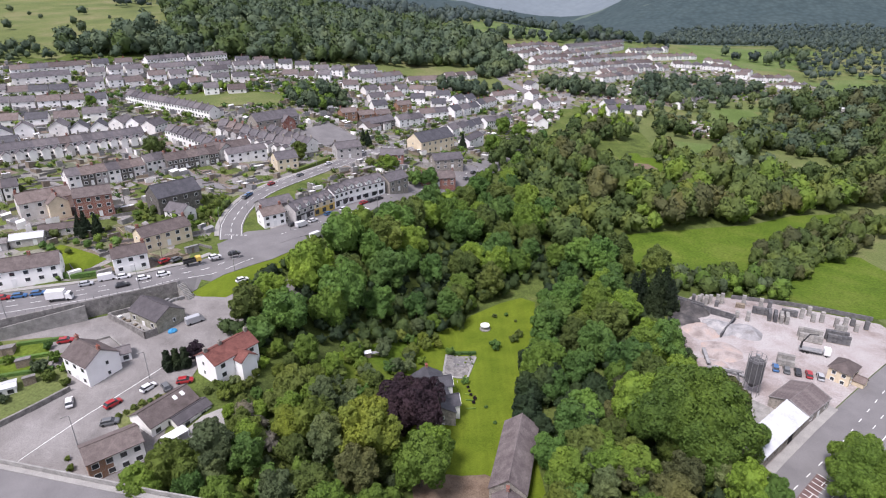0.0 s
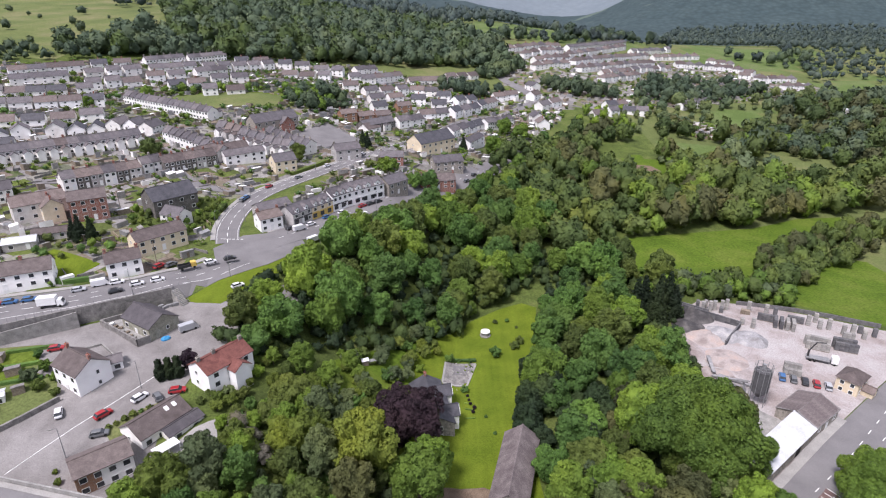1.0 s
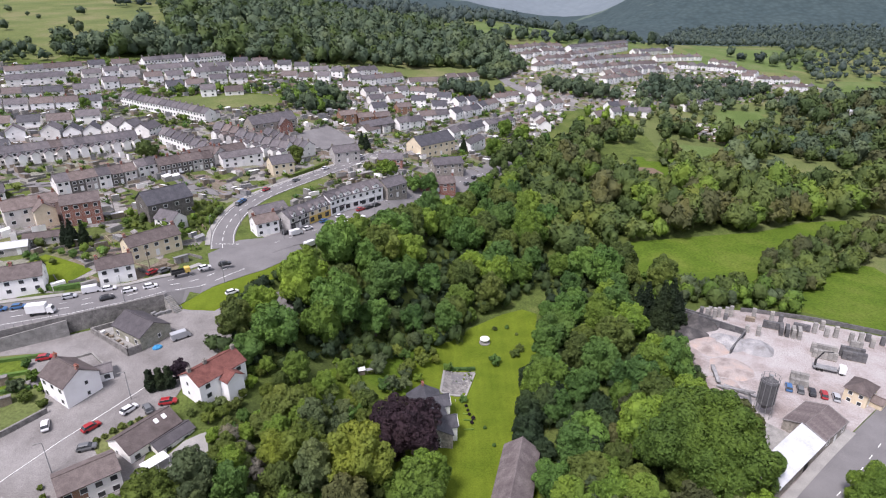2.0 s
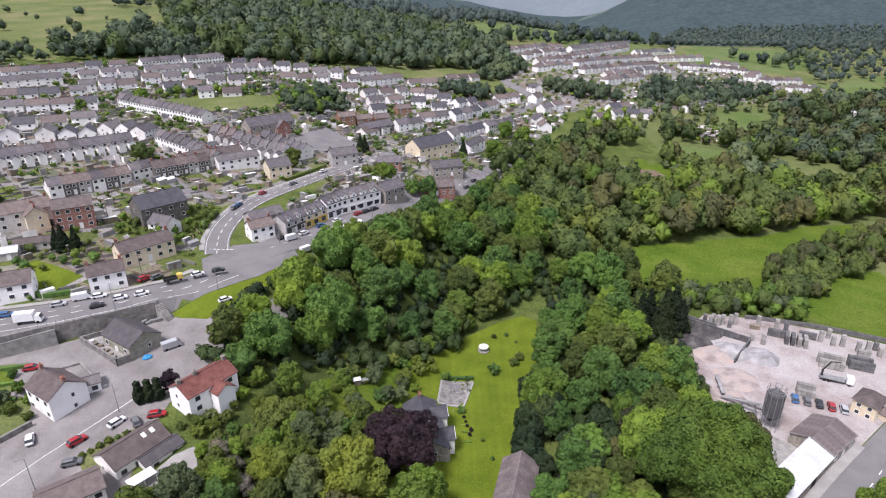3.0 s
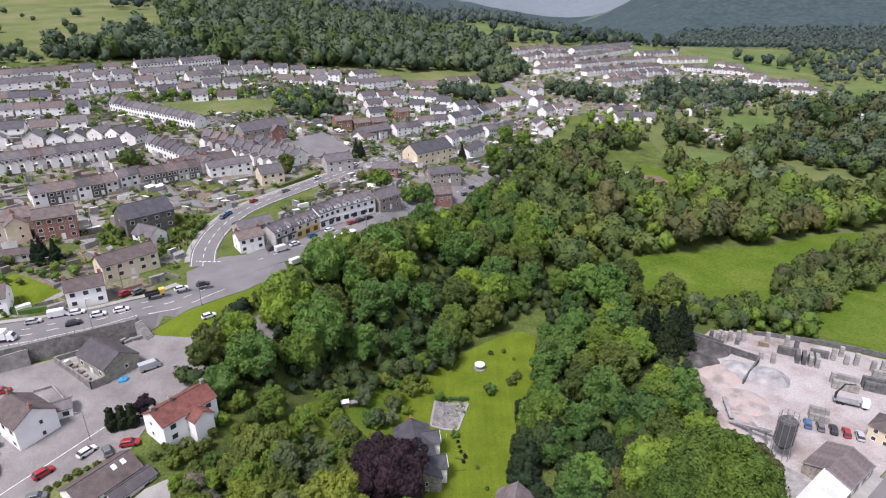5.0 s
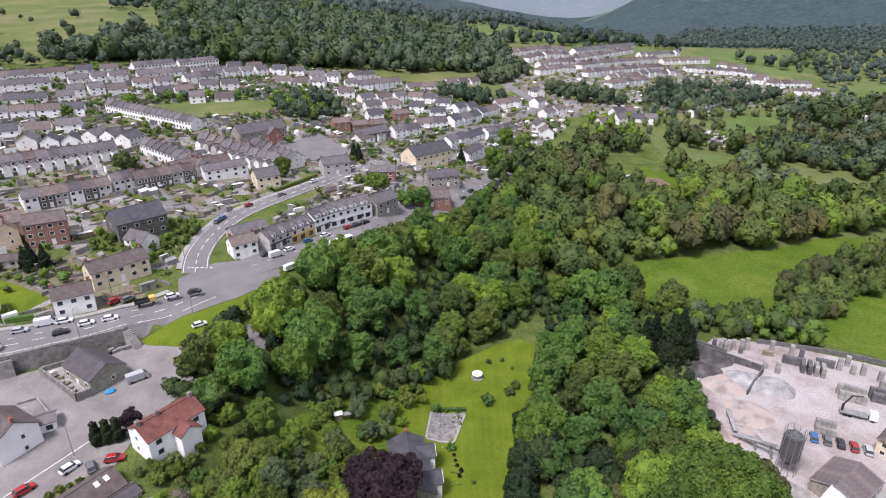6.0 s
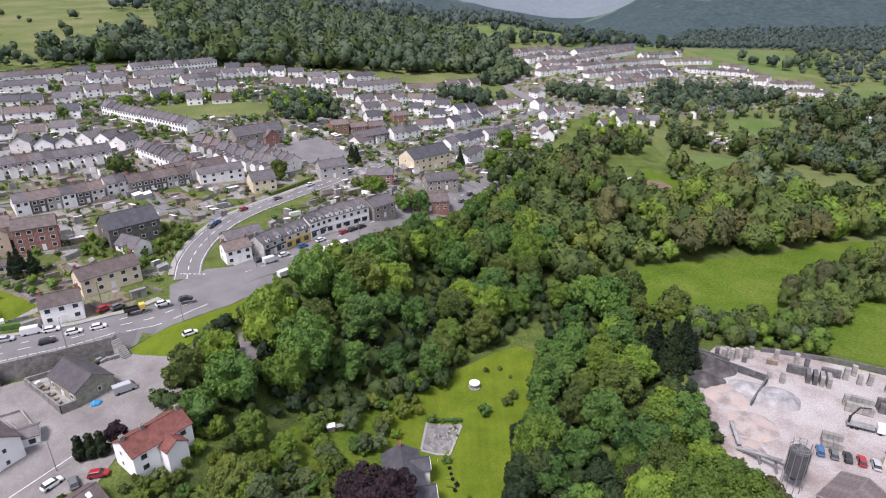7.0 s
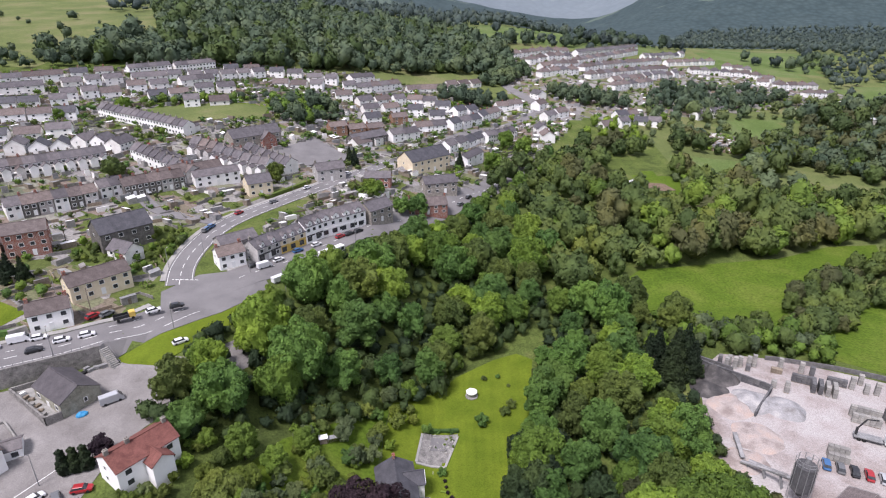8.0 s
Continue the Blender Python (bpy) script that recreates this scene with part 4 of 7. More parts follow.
# ---- roads, yards and fields ----
MAIN_LOW = [(-200, 95), (-122.4, 141.5), (-81.5, 166.4)]
drape("road_main", [(-200, 95), (-122.4, 141.5), (-81.5, 166.4), (-72.2, 177), (-60.3, 188.7), (-50, 205), (-58, 219), (-75.7, 210.7), (-82.5, 198), (-79, 190), (-86.2, 181), (-97.7, 172.5), (-112, 166), (-134, 159.5), (-210, 126)], ASPHALT, 0.12, "wide grey asphalt main road on a terrace above the car park", height=level)
UPPER = smooth_line([(-79, 203), (-83, 216), (-84.5, 232), (-83, 249), (-77, 265), (-64, 286), (-46, 312), (-26, 352), (0, 410), (24, 453), (62, 500), (79, 535), (70, 560), (57, 595), (50, 645)])
along("road_upper", UPPER, 8.5, ASPHALT, 0.16, "grey asphalt road curving uphill past the terraces")
LOWER = smooth_line([(-66, 206), (-52, 224), (-37, 245), (-16, 272), (8, 300), (24, 326), (40, 366), (66, 410)])
along("road_shops", LOWER, 13, ASPHALT, 0.18, "grey asphalt road in front of the shops")
along("pavement", offset_line(LOWER, 7.6)[2:24], 2.4, PAVING, 0.30, "pale paved footway in front of the shops")
along("pavement", [(-210, 128), (-134, 161), (-112, 167.5), (-98, 174), (-87, 182), (-82, 190)], 2.0, PAVING, 0.26, "pale paved footway along the main road", height=level)
along("pavement", offset_line(UPPER, 5.1)[2:40], 1.7, PAVING, 0.30, "narrow footway on the outside of the bend")
for side in ([(-150, 300), (-130, 280), (-112, 262), (-86, 255)], [(-178, 250), (-150, 262), (-120, 290), (-108, 300)], [(-200, 305), (-170, 325), (-140, 345)], [(-300, 400), (-230, 430), (-190, 460), (-120, 500), (-60, 520), (20, 470)], [(-120, 300), (-100, 345), (-60, 350), (-30, 345)]):
    along("road_side", smooth_line(side), 5.5, ASPHALT, 0.3, "narrow grey residential street between houses")
drape("road_lower", [(-110, 90), (-62, 90), (-66, 118), (-64, 136), (-52, 158), (-42, 176), (-40, 186), (-49, 183), (-58, 167), (-74, 167), (-102, 152), (-125, 139), (-122, 128), (-104, 128), (-96, 120), (-104, 106)], CARPARK, 0.10, "patched grey tarmac road and car park below the main road")
along("road_line", [(-92, 99), (-85, 112), (-73, 131)], 0.16, PAINTLINE, 0.16, "white line along the road edge", thick=0.05)
drape("road_east", [(60, 92), (74, 104.6), (86, 114), (106, 129), (134, 150), (170, 176), (176, 166), (140, 140), (116, 120), (92, 98), (84, 88)], ASPHALT, 0.12, "grey asphalt road past the works yard")
drape("yard", [(76, 150), (77, 166), (84, 188), (95, 199), (112, 194), (125, 188), (150, 176), (150, 162), (134, 150.4), (120, 139.8), (106, 129.3), (94, 121), (80, 110), (72, 104.4), (70, 108), (80, 130)], QUARRYDUST, 0.12, "pale dusty stone yard with pinkish stains")
drape("lawn", [(-12, 106), (12, 108), (24, 100), (23, 128), (25, 144), (28, 158), (31, 170), (33, 187), (35, 200), (30, 203), (22, 199), (10, 190), (2, 180), (-8, 172), (-9, 158), (-8, 140), (-10, 126)], LAWN, 0.06, "mown bright green lawn in a long strip")
drape("pasture", [(64, 232), (80, 228), (100, 218), (119, 216), (132, 228), (146, 250), (172, 268), (208, 290), (215, 305), (190, 302), (158, 286), (120, 277), (90, 270), (72, 250)], FIELD, 0.06, "bright green pasture below the trees")
drape("pasture", [(116, 206), (130, 196), (152, 180), (190, 185), (190, 245), (178, 250), (167, 240), (135, 214)], FIELD, 0.06, "bright green pasture beside the works yard")
along("retaining_wall", MAIN_LOW, 0.6, STONEWALL, 1.0, "tall grey stone retaining wall below the main road", height=level, thick=6.5)
RAMP = [(-150, 122.4), (-122, 139.3), (-104, 150.3)]
along("ramp", [(x - 0.7, y + 1.1) for x, y in RAMP], 2.2, ASPHALT, 0.0, "grey footpath ramp below the main road", height=lambda x, y: 26.6 - 0.072 * (-104 - x), thick=6.0)
along("ramp_parapet", RAMP, 0.35, CONCRETE, 1.0, "pale concrete parapet of the footpath ramp", height=lambda x, y: 26.6 - 0.072 * (-104 - x), thick=6.5)
drape("playing_field", [(-190, 410), (-150, 382), (-111, 400), (-114, 430), (-150, 432)], MEADOW, 0.25, "mown green playing field among houses", cell=8)
drape("school_yard", [(-92, 345), (-62, 330), (-44, 356), (-74, 384)], ASPHALT, 0.35, "wide grey asphalt school yard", cell=8)
drape("garden_lawn", [(-140, 174), (-119, 172), (-114, 182), (-134, 190)], LAWN, 0.08, "bright mown garden lawn behind a hedge")
along("clipped_hedge", [(-74.5, 283), (-66, 296), (-60, 306)], 1.6, LEAF["lime"], 1.7, "clipped bright green hedge beside the upper road", thick=1.9, kind="", category="hedge")
along("clipped_hedge", [(-142, 171.5), (-118, 169.8), (-110, 173)], 1.4, LEAF["deep"], 1.5, "dark clipped privet hedge beside the main road", thick=1.7, kind="", category="hedge")
drape("garden_lawn", [(-140, 112), (-106, 106), (-98, 114.5), (-93, 120), (-97, 127), (-104, 130), (-109, 141), (-126, 138), (-140, 130)], MEADOW, 0.12, "garden plots with grass beside the lower road")
along("garden_wall", [(-106, 104), (-97.5, 114), (-92.5, 120.5)], 0.5, STONEWALL, 1.5, "dark stone wall beside the lower road", thick=2.0)
drape("grass_bank", [(-81, 166), (-72, 176.8), (-60, 188.5), (-49, 206), (-45, 200), (-55, 183), (-62, 172), (-68, 163), (-76, 164)], LAWN, 0.16, "rough grass bank below the junction")
drape("driveway", [(-6, 96), (16, 96), (15, 108), (10, 111), (1, 110), (-8, 106)], SOIL, 0.09, "grey drive between the barn and the lawn")

# ---- the town ----
row(TERR_A, (-214, 267), (-187, 292), 7, "old terraces", flip=True)
row(TERR_A, (-187, 292), (-162, 315), 7, "old terraces", flip=True)
row(TERR_S, (-163, 245), (-140, 267), 6, "old terraces")
row(TERR_B, (-141, 270), (-135, 277), 2, "old terraces")
row(TERR_S, (-133, 274), (-115, 292), 5, "old terraces")
row(TERR_S, (-188, 223), (-174, 232), 3, "old terraces")
row(TERR_A, (-149, 322), (-111, 297), 9, "old terraces")
row(TERR_B, (-205, 395), (-138, 359), 15, "old terraces")
row(TERR_A, (-126, 336), (-99, 328), 6, "old terraces", flip=True)
row(TERR_B, (-112, 329), (-82, 319), 6, "old terraces", flip=True)
row(TERR_A, (-99, 339), (-72, 320), 7, "old terraces", flip=True)
row(LOW, (-296, 389), (-253, 409), 4, "estate houses")
row(LOW, (-247, 405), (-235, 413), 1, "estate houses")
row(SEMIS, (-275, 359), (-215, 386), 5, "estate houses")
row(LOW, (-252, 330), (-199, 354), 4, "estate houses")
row(LOW, (-236, 306), (-220, 317), 2, "estate houses", across=True)
row(LOW, (-214, 320), (-188, 332), 3, "estate houses", across=True)
row(LOW, (-187, 336), (-158, 331), 3, "estate houses", across=True)
row(LOW, (-226, 288), (-212, 296), 1, "estate houses")
row(SEMIS, (-312, 440), (-274, 470), 4, "upper estate")
row(SEMIS, (-273, 472), (-246, 491), 2, "upper estate")
row(SEMIS, (-262, 447), (-233, 473), 3, "upper estate")
row(TERR_B, (-240, 495), (-218, 518), 6, "upper estate")
row(TERR_B, (-214, 517), (-190, 538), 6, "upper estate")
row(SEMIS, (-227, 475), (-198, 495), 3, "upper estate")
row(SEMIS, (-194, 492), (-146, 531), 5, "upper estate")
row(SEMIS, (-220, 451), (-196, 467), 2, "upper estate")
row(SEMIS, (-193, 475), (-174, 492), 2, "upper estate")
row(SEMIS, (-195, 429), (-173, 445), 2, "upper estate")
row(LOW, (-175, 457), (-150, 472), 2, "upper estate")
row(LOW, (-170, 419), (-139, 432), 2, "upper estate")
row(LOW, (-248, 420), (-219, 442), 3, "upper estate")
row(SEMIS, (-298, 420), (-270, 440), 3, "upper estate")
row(SEMIS, (-180, 525), (-151, 539), 2, "upper estate")
row(SEMIS, (-145, 536), (-116, 538), 2, "upper estate")
row(SEMIS, (-112, 529), (-84, 528), 2, "upper estate")
row(LOW, (-133, 505), (-91, 504), 3, "upper estate")
row(SEMIS, (-83, 483), (-66, 489), 1, "valley estate")
row(SEMIS, (-81, 515), (-60, 525), 2, "valley estate")
row(SEMIS, (-79, 541), (-63, 559), 2, "valley estate")
row(SEMIS, (-63, 526), (-40, 551), 3, "valley estate")
row(SEMIS, (-65, 480), (-29, 506), 3, "valley estate")
row(SEMIS, (-59, 462), (-32, 478), 2, "valley estate")
row(SEMIS, (-27, 508), (-6, 504), 2, "valley estate")
row(SEMIS, (-30, 477), (-10, 477), 1, "valley estate")
row(SEMIS, (-56, 438), (-40, 448), 1, "valley estate")
row(["brown","semi"], (-39, 445), (-22, 454), 1, "valley estate")
row(SEMIS, (-8, 493), (8, 490), 1, "valley estate")
row(SEMIS, (-14, 463), (6, 466), 1, "valley estate")
row(SEMIS, (7, 480), (25, 502), 2, "valley estate")
row(SEMIS, (-18, 432), (3, 441), 2, "valley estate")
row(SEMIS, (4, 444), (26, 477), 3, "valley estate")
row(SEMIS, (26, 483), (42, 516), 3, "valley estate")
row(SEMIS, (43, 526), (63, 534), 2, "valley estate")
row(["brown"], (-71, 403), (-38, 422), 3, "valley estate")
row(LOW, (-53, 382), (-35, 406), 2, "valley estate")
row(LOW, (-33, 407), (-17, 421), 2, "valley estate")
row(["bungalow"], (-32, 543), (3, 555), 3, "valley estate")
row(["bungalow"], (0, 563), (31, 595), 3, "valley estate")
row(LOW, (2, 392), (27, 438), 4, "valley estate")
row(TERR_B, (29, 433), (50, 455), 6, "valley estate")
row(HIPS, (69, 700), (138, 756), 7, "hillside estate")
row(HIPS, (83, 674), (136, 720), 5, "hillside estate")
row(HIPS, (93, 650), (136, 682), 4, "hillside estate")
row(HIPS, (90, 626), (130, 652), 4, "hillside estate")
row(HIPS, (137, 695), (245, 854), 14, "hillside estate")
row(TERR_B, (147, 749), (256, 892), 36, "hillside estate")
row(HIPS, (138, 666), (261, 801), 14, "hillside estate")
row(HIPS, (138, 637), (249, 741), 11, "hillside estate")
row(LOW, (162, 637), (266, 730), 10, "hillside estate")
row(HIPS, (155, 607), (206, 654), 5, "hillside estate")
row(HIPS, (264, 789), (339, 831), 6, "hillside estate")
row(HIPS, (282, 756), (356, 763), 6, "hillside estate")
row(HIPS, (340, 803), (371, 789), 3, "hillside estate")
row(HIPS, (356, 763), (374, 737), 2, "hillside estate")
row(HIPS, (345, 723), (375, 713), 2, "hillside estate")
row(HIPS, (361, 709), (418, 729), 4, "hillside estate")
row(HIPS, (376, 678), (416, 689), 3, "hillside estate")
row(LOW, (242, 813), (315, 873), 7, "hillside estate")
row(LOW, (76, 566), (86, 550), 1, "riverside houses")
row(LOW, (117, 483), (146, 500), 2, "riverside houses")
row(SEMIS, (137, 512), (156, 523), 2, "riverside houses")
row(LOW, (152, 510), (172, 506), 2, "riverside houses")
row(SEMIS, (77, 495), (97, 513), 2, "riverside houses")
row(SEMIS, (71, 473), (75, 441), 2, "riverside houses")
row(LOW, (215, 554), (256, 588), 4, "riverside houses")
row(SEMIS, (74, 525), (83, 535), 1, "riverside houses")
house("white house with dark slate roof beside the car park", (-95.0, 130.8), (-86.0, 125.4), 8.6, 6.0, 8.8, RENDERWHITE, TILE, base=19.6, bays=3)
house("white house with red tiled roof and brick chimneys", (-60.5, 126), (-53, 137), 8.0, 5.2, 7.4, RENDERWHITE, REDTILE, base=19.6, bays=3, chimneys=(0, 0.35, 1))
low_house = house("low grey-roofed house above the wooded bank", (-70.2, 109.3), (-63.6, 120.2), 8.2, 3.6, 6.0, RENDERMIX, TILE, storeys=1, bays=4, base=15.6, chimneys=())
for x_ in (8.6, 10.6):
    light_ = part("roof_light", boxes((-0.45, 0.45, -0.6, 0.6, 0, 0.12)), WHITEPAINT, low_house, "white framed roof light")
    light_.matrix_basis = pose(x_, -1.3, 5.45, 30.3, 0, 0)
split = house("brown brick and white house with grey tiled roof", (-76.5, 97.5), (-68.2, 104.6), 7.6, 5.2, 7.0, RENDERWHITE, TILE, bays=4, base=15.0, chimneys=(), gable_windows=False, doors=0)
part("brick_facing", boxes((-0.02, 0.04, -3.80, 3.8, -2.4, 5.1), (-0.02, 4.6, -3.822, -3.76, -2.4, 5.0)), BROWNBRICK, split, "brown brick facing on one end")
house("stone hall with slate roof below the main road", (-89, 154), (-78, 147), 9.0, 3.9, 6.5, GREENSTONE, SLATE, storeys=1, bays=3, base=22.2, chimneys=(), name="hall", category="hall")
house("white detached house with slate roof on the main road", (-108, 175), (-99.5, 180.5), 7.5, 5.4, 7.8, RENDERWHITE, TILE, base=27.2, bays=3)
house("long pair of cream houses with brown tiled roof", (-106.5, 190), (-95, 203), 8.0, 5.2, 7.8, CREAM, TILE, bays=5, base=28.4)
house("derelict stone chapel with dark slate roof among rough grass", (-117, 225), (-105, 238), 12.0, 7.0, 11.0, DARKSTONE, DARKSLATE, bays=4, doors=0, chimneys=(), name="chapel", category="chapel")
house("red brick block of flats with brown roof", (-143, 217), (-132, 223.5), 9.0, 8.4, 11.0, BRICK, TILE, storeys=3, bays=4, chimneys=())
house("cream stone villa with slate roof", (-85, 289), (-76, 295), 9.5, 5.6, 8.6, CREAM, SLATE)
house("small white house with brown roof in the fork of the roads", (-72, 217.5), (-65, 223), 7.0, 5.0, 7.2, RENDERWHITE, TILE, bays=3, base=26.6)
house("long low grey building behind the shops", (-75, 227), (-65, 236), 8.0, 5.0, 7.0, RENDERGREY, SLATE, chimneys=())
shop_a = house("grey-roofed shop with dark front", (-62.5, 224), (-57, 233), 8.0, 5.2, 7.8, RENDERGREY, SLATE)
shop_b = house("grey-roofed shop with yellow front", (-57, 233), (-50, 243), 8.0, 5.2, 7.8, CREAM, SLATE)
pub = house("tall white and black public house", (-50, 243), (-45, 249.5), 8.5, 6.4, 9.0, RENDERWHITE, SLATE)
shop_c = house("row of white gabled shops with slate roof", (-45, 250), (-30, 264), 9.0, 6.2, 9.0, RENDERWHITE, SLATE, bays=6)
house("stone house with slate roof", (-28, 264), (-20, 273), 8.5, 5.6, 8.4, STONE, SLATE)
house("large cream chapel with blue-grey slate roof", (-17, 337), (2, 355), 13.0, 7.0, 11.5, CREAM, DARKSLATE, bays=6, chimneys=(), name="chapel", category="chapel")
house("barn with weathered purple-grey roof beside the lawn", (20.5, 125), (14.5, 102), 8.6, 3.8, 7.0, STONE, RUSTROOF, storeys=1, bays=4, chimneys=(), name="barn", category="barn", base=1.6)
farm = house("slate-roofed stone farmhouse beside the copper beech", (-5.3, 146.7), (-1.2, 127.8), 9.0, 5.0, 7.6, STONE, DARKSLATE, base=1.2)
works = house("low works shed with grey fibre-sheet roof", (90.2, 125.6), (100.1, 132.8), 10.0, 3.4, 5.2, STONE, SHEETROOF, storeys=1, bays=3, chimneys=(), base=7.2, name="works_shed", category="shed")


def lean_shed(label, p0, p1, depth, low, high, base):
    """A long shed under one slope, its low side on the right of the way from p0 to p1."""
    L = math.dist(p0, p1)
    t = thing("works_shed", pose(p0[0], p0[1], base, 0, 0, math.degrees(math.atan2(p1[1] - p0[1], p1[0] - p0[0]))), label, "shed")
    bm = bmesh.new()
    q = [bm.verts.new(c) for c in ((0, 0, -2), (L, 0, -2), (L, depth, -2), (0, depth, -2), (0, 0, low), (L, 0, low), (L, depth, high), (0, depth, high))]
    for f in ((0, 1, 5, 4), (1, 2, 6, 5), (2, 3, 7, 6), (3, 0, 4, 7)):
        bm.faces.new([q[k] for k in f])
    part("wall", bm, STONE, t)
    for k in range(9):  # roof sheets lapped side by side
        bm = bmesh.new()
        x0, x1, z = L * k / 9 - (0.2 if k == 0 else 0), L * (k + 1) / 9 + 0.08, 0.05 + 0.02 * (k % 2)
        rise = (high - low) / depth
        slab(bm, [(x0, -0.35, low - 0.35 * rise + z), (x1, -0.35, low - 0.35 * rise + z), (x1, depth + 0.2, high + 0.2 * rise + z), (x0, depth + 0.2, high + 0.2 * rise + z)], 0.08)
        bmesh.ops.recalc_face_normals(bm, faces=bm.faces[:])
        part("roof_sheet", bm, WHITESHEET, t)
    for k in range(5):
        window(t, 3 + k * (L - 6) / 4, 0, 1.8, 0, 1.5, 1.2, False, TIMBER)
    part("door", boxes((L * 0.62 - 1.3, L * 0.62 + 1.3, -0.05, 0.02, 0, 2.7)), RUBBER, t, "dark sliding door")
    return t


lean_shed("long works shed with pale sheet roof along the road", (73.3, 105.9), (93.2, 121.6), 5.6, 3.4, 5.1, 7.2)
drape("works_floor", [(70, 112), (78, 118.2), (89, 127), (84.5, 132), (78, 127)], CONCRETE, 0.16, "stained concrete floor behind the works shed")

for x_ in (2.5, 7.5):
    dormer(shop_a, x_, 8.0, 5.2, 7.8, 1.6, WHITEPAINT, SLATE)
for x_ in (2.5, 6.0, 9.5):
    dormer(shop_b, x_, 8.0, 5.2, 7.8, 1.6, WHITEPAINT, SLATE)
for x_ in (2.0, 6.5, 11.5, 17.0):
    dormer(shop_c, x_, 9.0, 6.2, 9.0, 3.0, RENDERWHITE, SLATE)
for x_ in (2.2, 6.0):
    dormer(pub, x_, 8.5, 6.4, 9.0, 2.2, WHITEPAINT, SLATE)
for shop_, y_, long_, fascia_, word_ in ((shop_a, -4.0, 10.5, BLACKPAINT, "black painted shop fascia"), (shop_b, -4.0, 12.2, YELLOWPAINT, "yellow painted shop fascia"), (pub, -4.25, 8.2, BLACKPAINT, "black painted fascia"), (shop_c, -4.5, 20.5, WHITEPAINT, "white painted shop fascia")):
    count_ = int(long_ / 4)
    for k_ in range(count_):
        x0_ = 0.4 + k_ * long_ / count_
        part("shop_window", boxes((x0_ + 0.2, x0_ + 2.3, y_ - 0.10, y_ + 0.02, 0.6, 2.4)), PANE, shop_)
        part("fascia", boxes((x0_, x0_ + long_ / count_ - 0.5, y_ - 0.16, y_ + 0.02, 2.5, 3.0)), fascia_, shop_, word_)
part("shop_front", boxes((0.3, 11.9, -4.08, -3.98, 0, 2.48)), YELLOWPAINT, shop_b, "yellow painted shop front")
for x_ in (5.0, 14.0):  # small gables on the garden side of the farmhouse
    bm_ = bmesh.new()
    gabled(bm_, 4.4, 4.6, 5.0, 7.0)
    bmesh.ops.transform(bm_, matrix=pose(x_, 2.0, 0, 0, 0, 90), verts=bm_.verts[:])
    wing_ = part("side_gable", bm_, RENDERWHITE, farm, "white rendered side gable")
    bm_ = bmesh.new()
    roof_slabs(bm_, 4.4, 4.6, 5.0, 7.0, 0.3)
    bmesh.ops.transform(bm_, matrix=pose(x_, 2.0, 0, 0, 0, 90), verts=bm_.verts[:])
    part("gable_roof", bm_, DARKSLATE, wing_)
    for s_ in (-1, 1):
        board_ = part("bargeboard", boxes((0, 2.95, -0.05, 0.05, -0.14, 0.14)), WHITEPAINT, wing_)
        board_.matrix_basis = pose(x_, 6.75, 7.02) @ pose(0, 0, 0, 0, 41 * s_ if s_ > 0 else 180 - 41, 0)
    window(wing_, x_, 6.4, 3.6, 180, 1.3, 1.4, True)
    window(wing_, x_, 6.4, 1.2, 180, 1.6, 1.4, True)
for side_ in (-1, 1):  # overlapping corrugated courses on the works shed
    for k_ in range(5):
        bm_ = bmesh.new()
        lines_ = [[bm_.verts.new((j_ * 0.25, y_, 0.10 if j_ % 2 else 0.02)) for j_ in range(49)] for y_ in (0, 1.20)]
        for j_ in range(48):
            bm_.faces.new((lines_[0][j_], lines_[0][j_ + 1], lines_[1][j_ + 1], lines_[1][j_]))
        course_ = part("roof_course", bm_, RUSTROOF, works)
        course_.matrix_basis = pose(0.1 if side_ > 0 else 12.1, 0, 5.48, 0, 0, 0 if side_ > 0 else 180) @ pose(0, 0, 0, -19.8) @ pose(0, 0.02 + k_ * 1.07, -0.10 + 0.03 * (5 - k_), -1.5)
house("row of white cottages with brown tiled roof on the main road", (-146, 161.5), (-123, 172.5), 8.5, 5.0, 7.8, RENDERWHITE, TILE, bays=7, base=27.6, chimneys=(0, 0.35, 0.7))
gabl = house("tall grey-brown house with brown roof and side gable", (-162, 212), (-149, 224), 9.0, 6.4, 9.4, RENDERGREY, TILE, bays=4)
house("stone and cream gabled house", (-152, 219), (-147, 213.5), 7.0, 6.0, 8.6, CREAM, TILE, bays=2)
house("long garage with brown roof in a garden", (-145.5, 197.5), (-135.5, 202), 5.0, 2.4, 3.8, RENDERGREY, TILE, storeys=1, bays=3, chimneys=(), name="garage", category="garage")
house("pale-roofed workshop in a garden", (-150, 189), (-141, 193), 6.0, 2.6, 3.8, RENDERGREY, WHITESHEET, storeys=1, bays=2, chimneys=(), name="workshop", category="workshop")
house("small grey workshop in a garden", (-158, 183), (-150, 187), 5.0, 2.6, 3.6, RENDERGREY, SHEETROOF, storeys=1, bays=2, chimneys=(), name="workshop", category="workshop")
house("long white building with slate roof", (-111, 294), (-95, 307), 8.0, 4.8, 7.0, RENDERWHITE, SLATE, bays=5, chimneys=())
house("white gabled house with red-brown roof", (-125, 286), (-116, 299), 8.0, 5.2, 8.0, RENDERWHITE, TILE, bays=4)
house("cream gabled house with brown roof", (-113, 300), (-104, 309), 8.0, 5.4, 8.2, CREAM, TILE)
house("large school building with slate roof and gables", (-112, 346), (-92, 366), 11.0, 6.0, 10.0, STONE, SLATE, bays=6, chimneys=(), name="school", category="school")
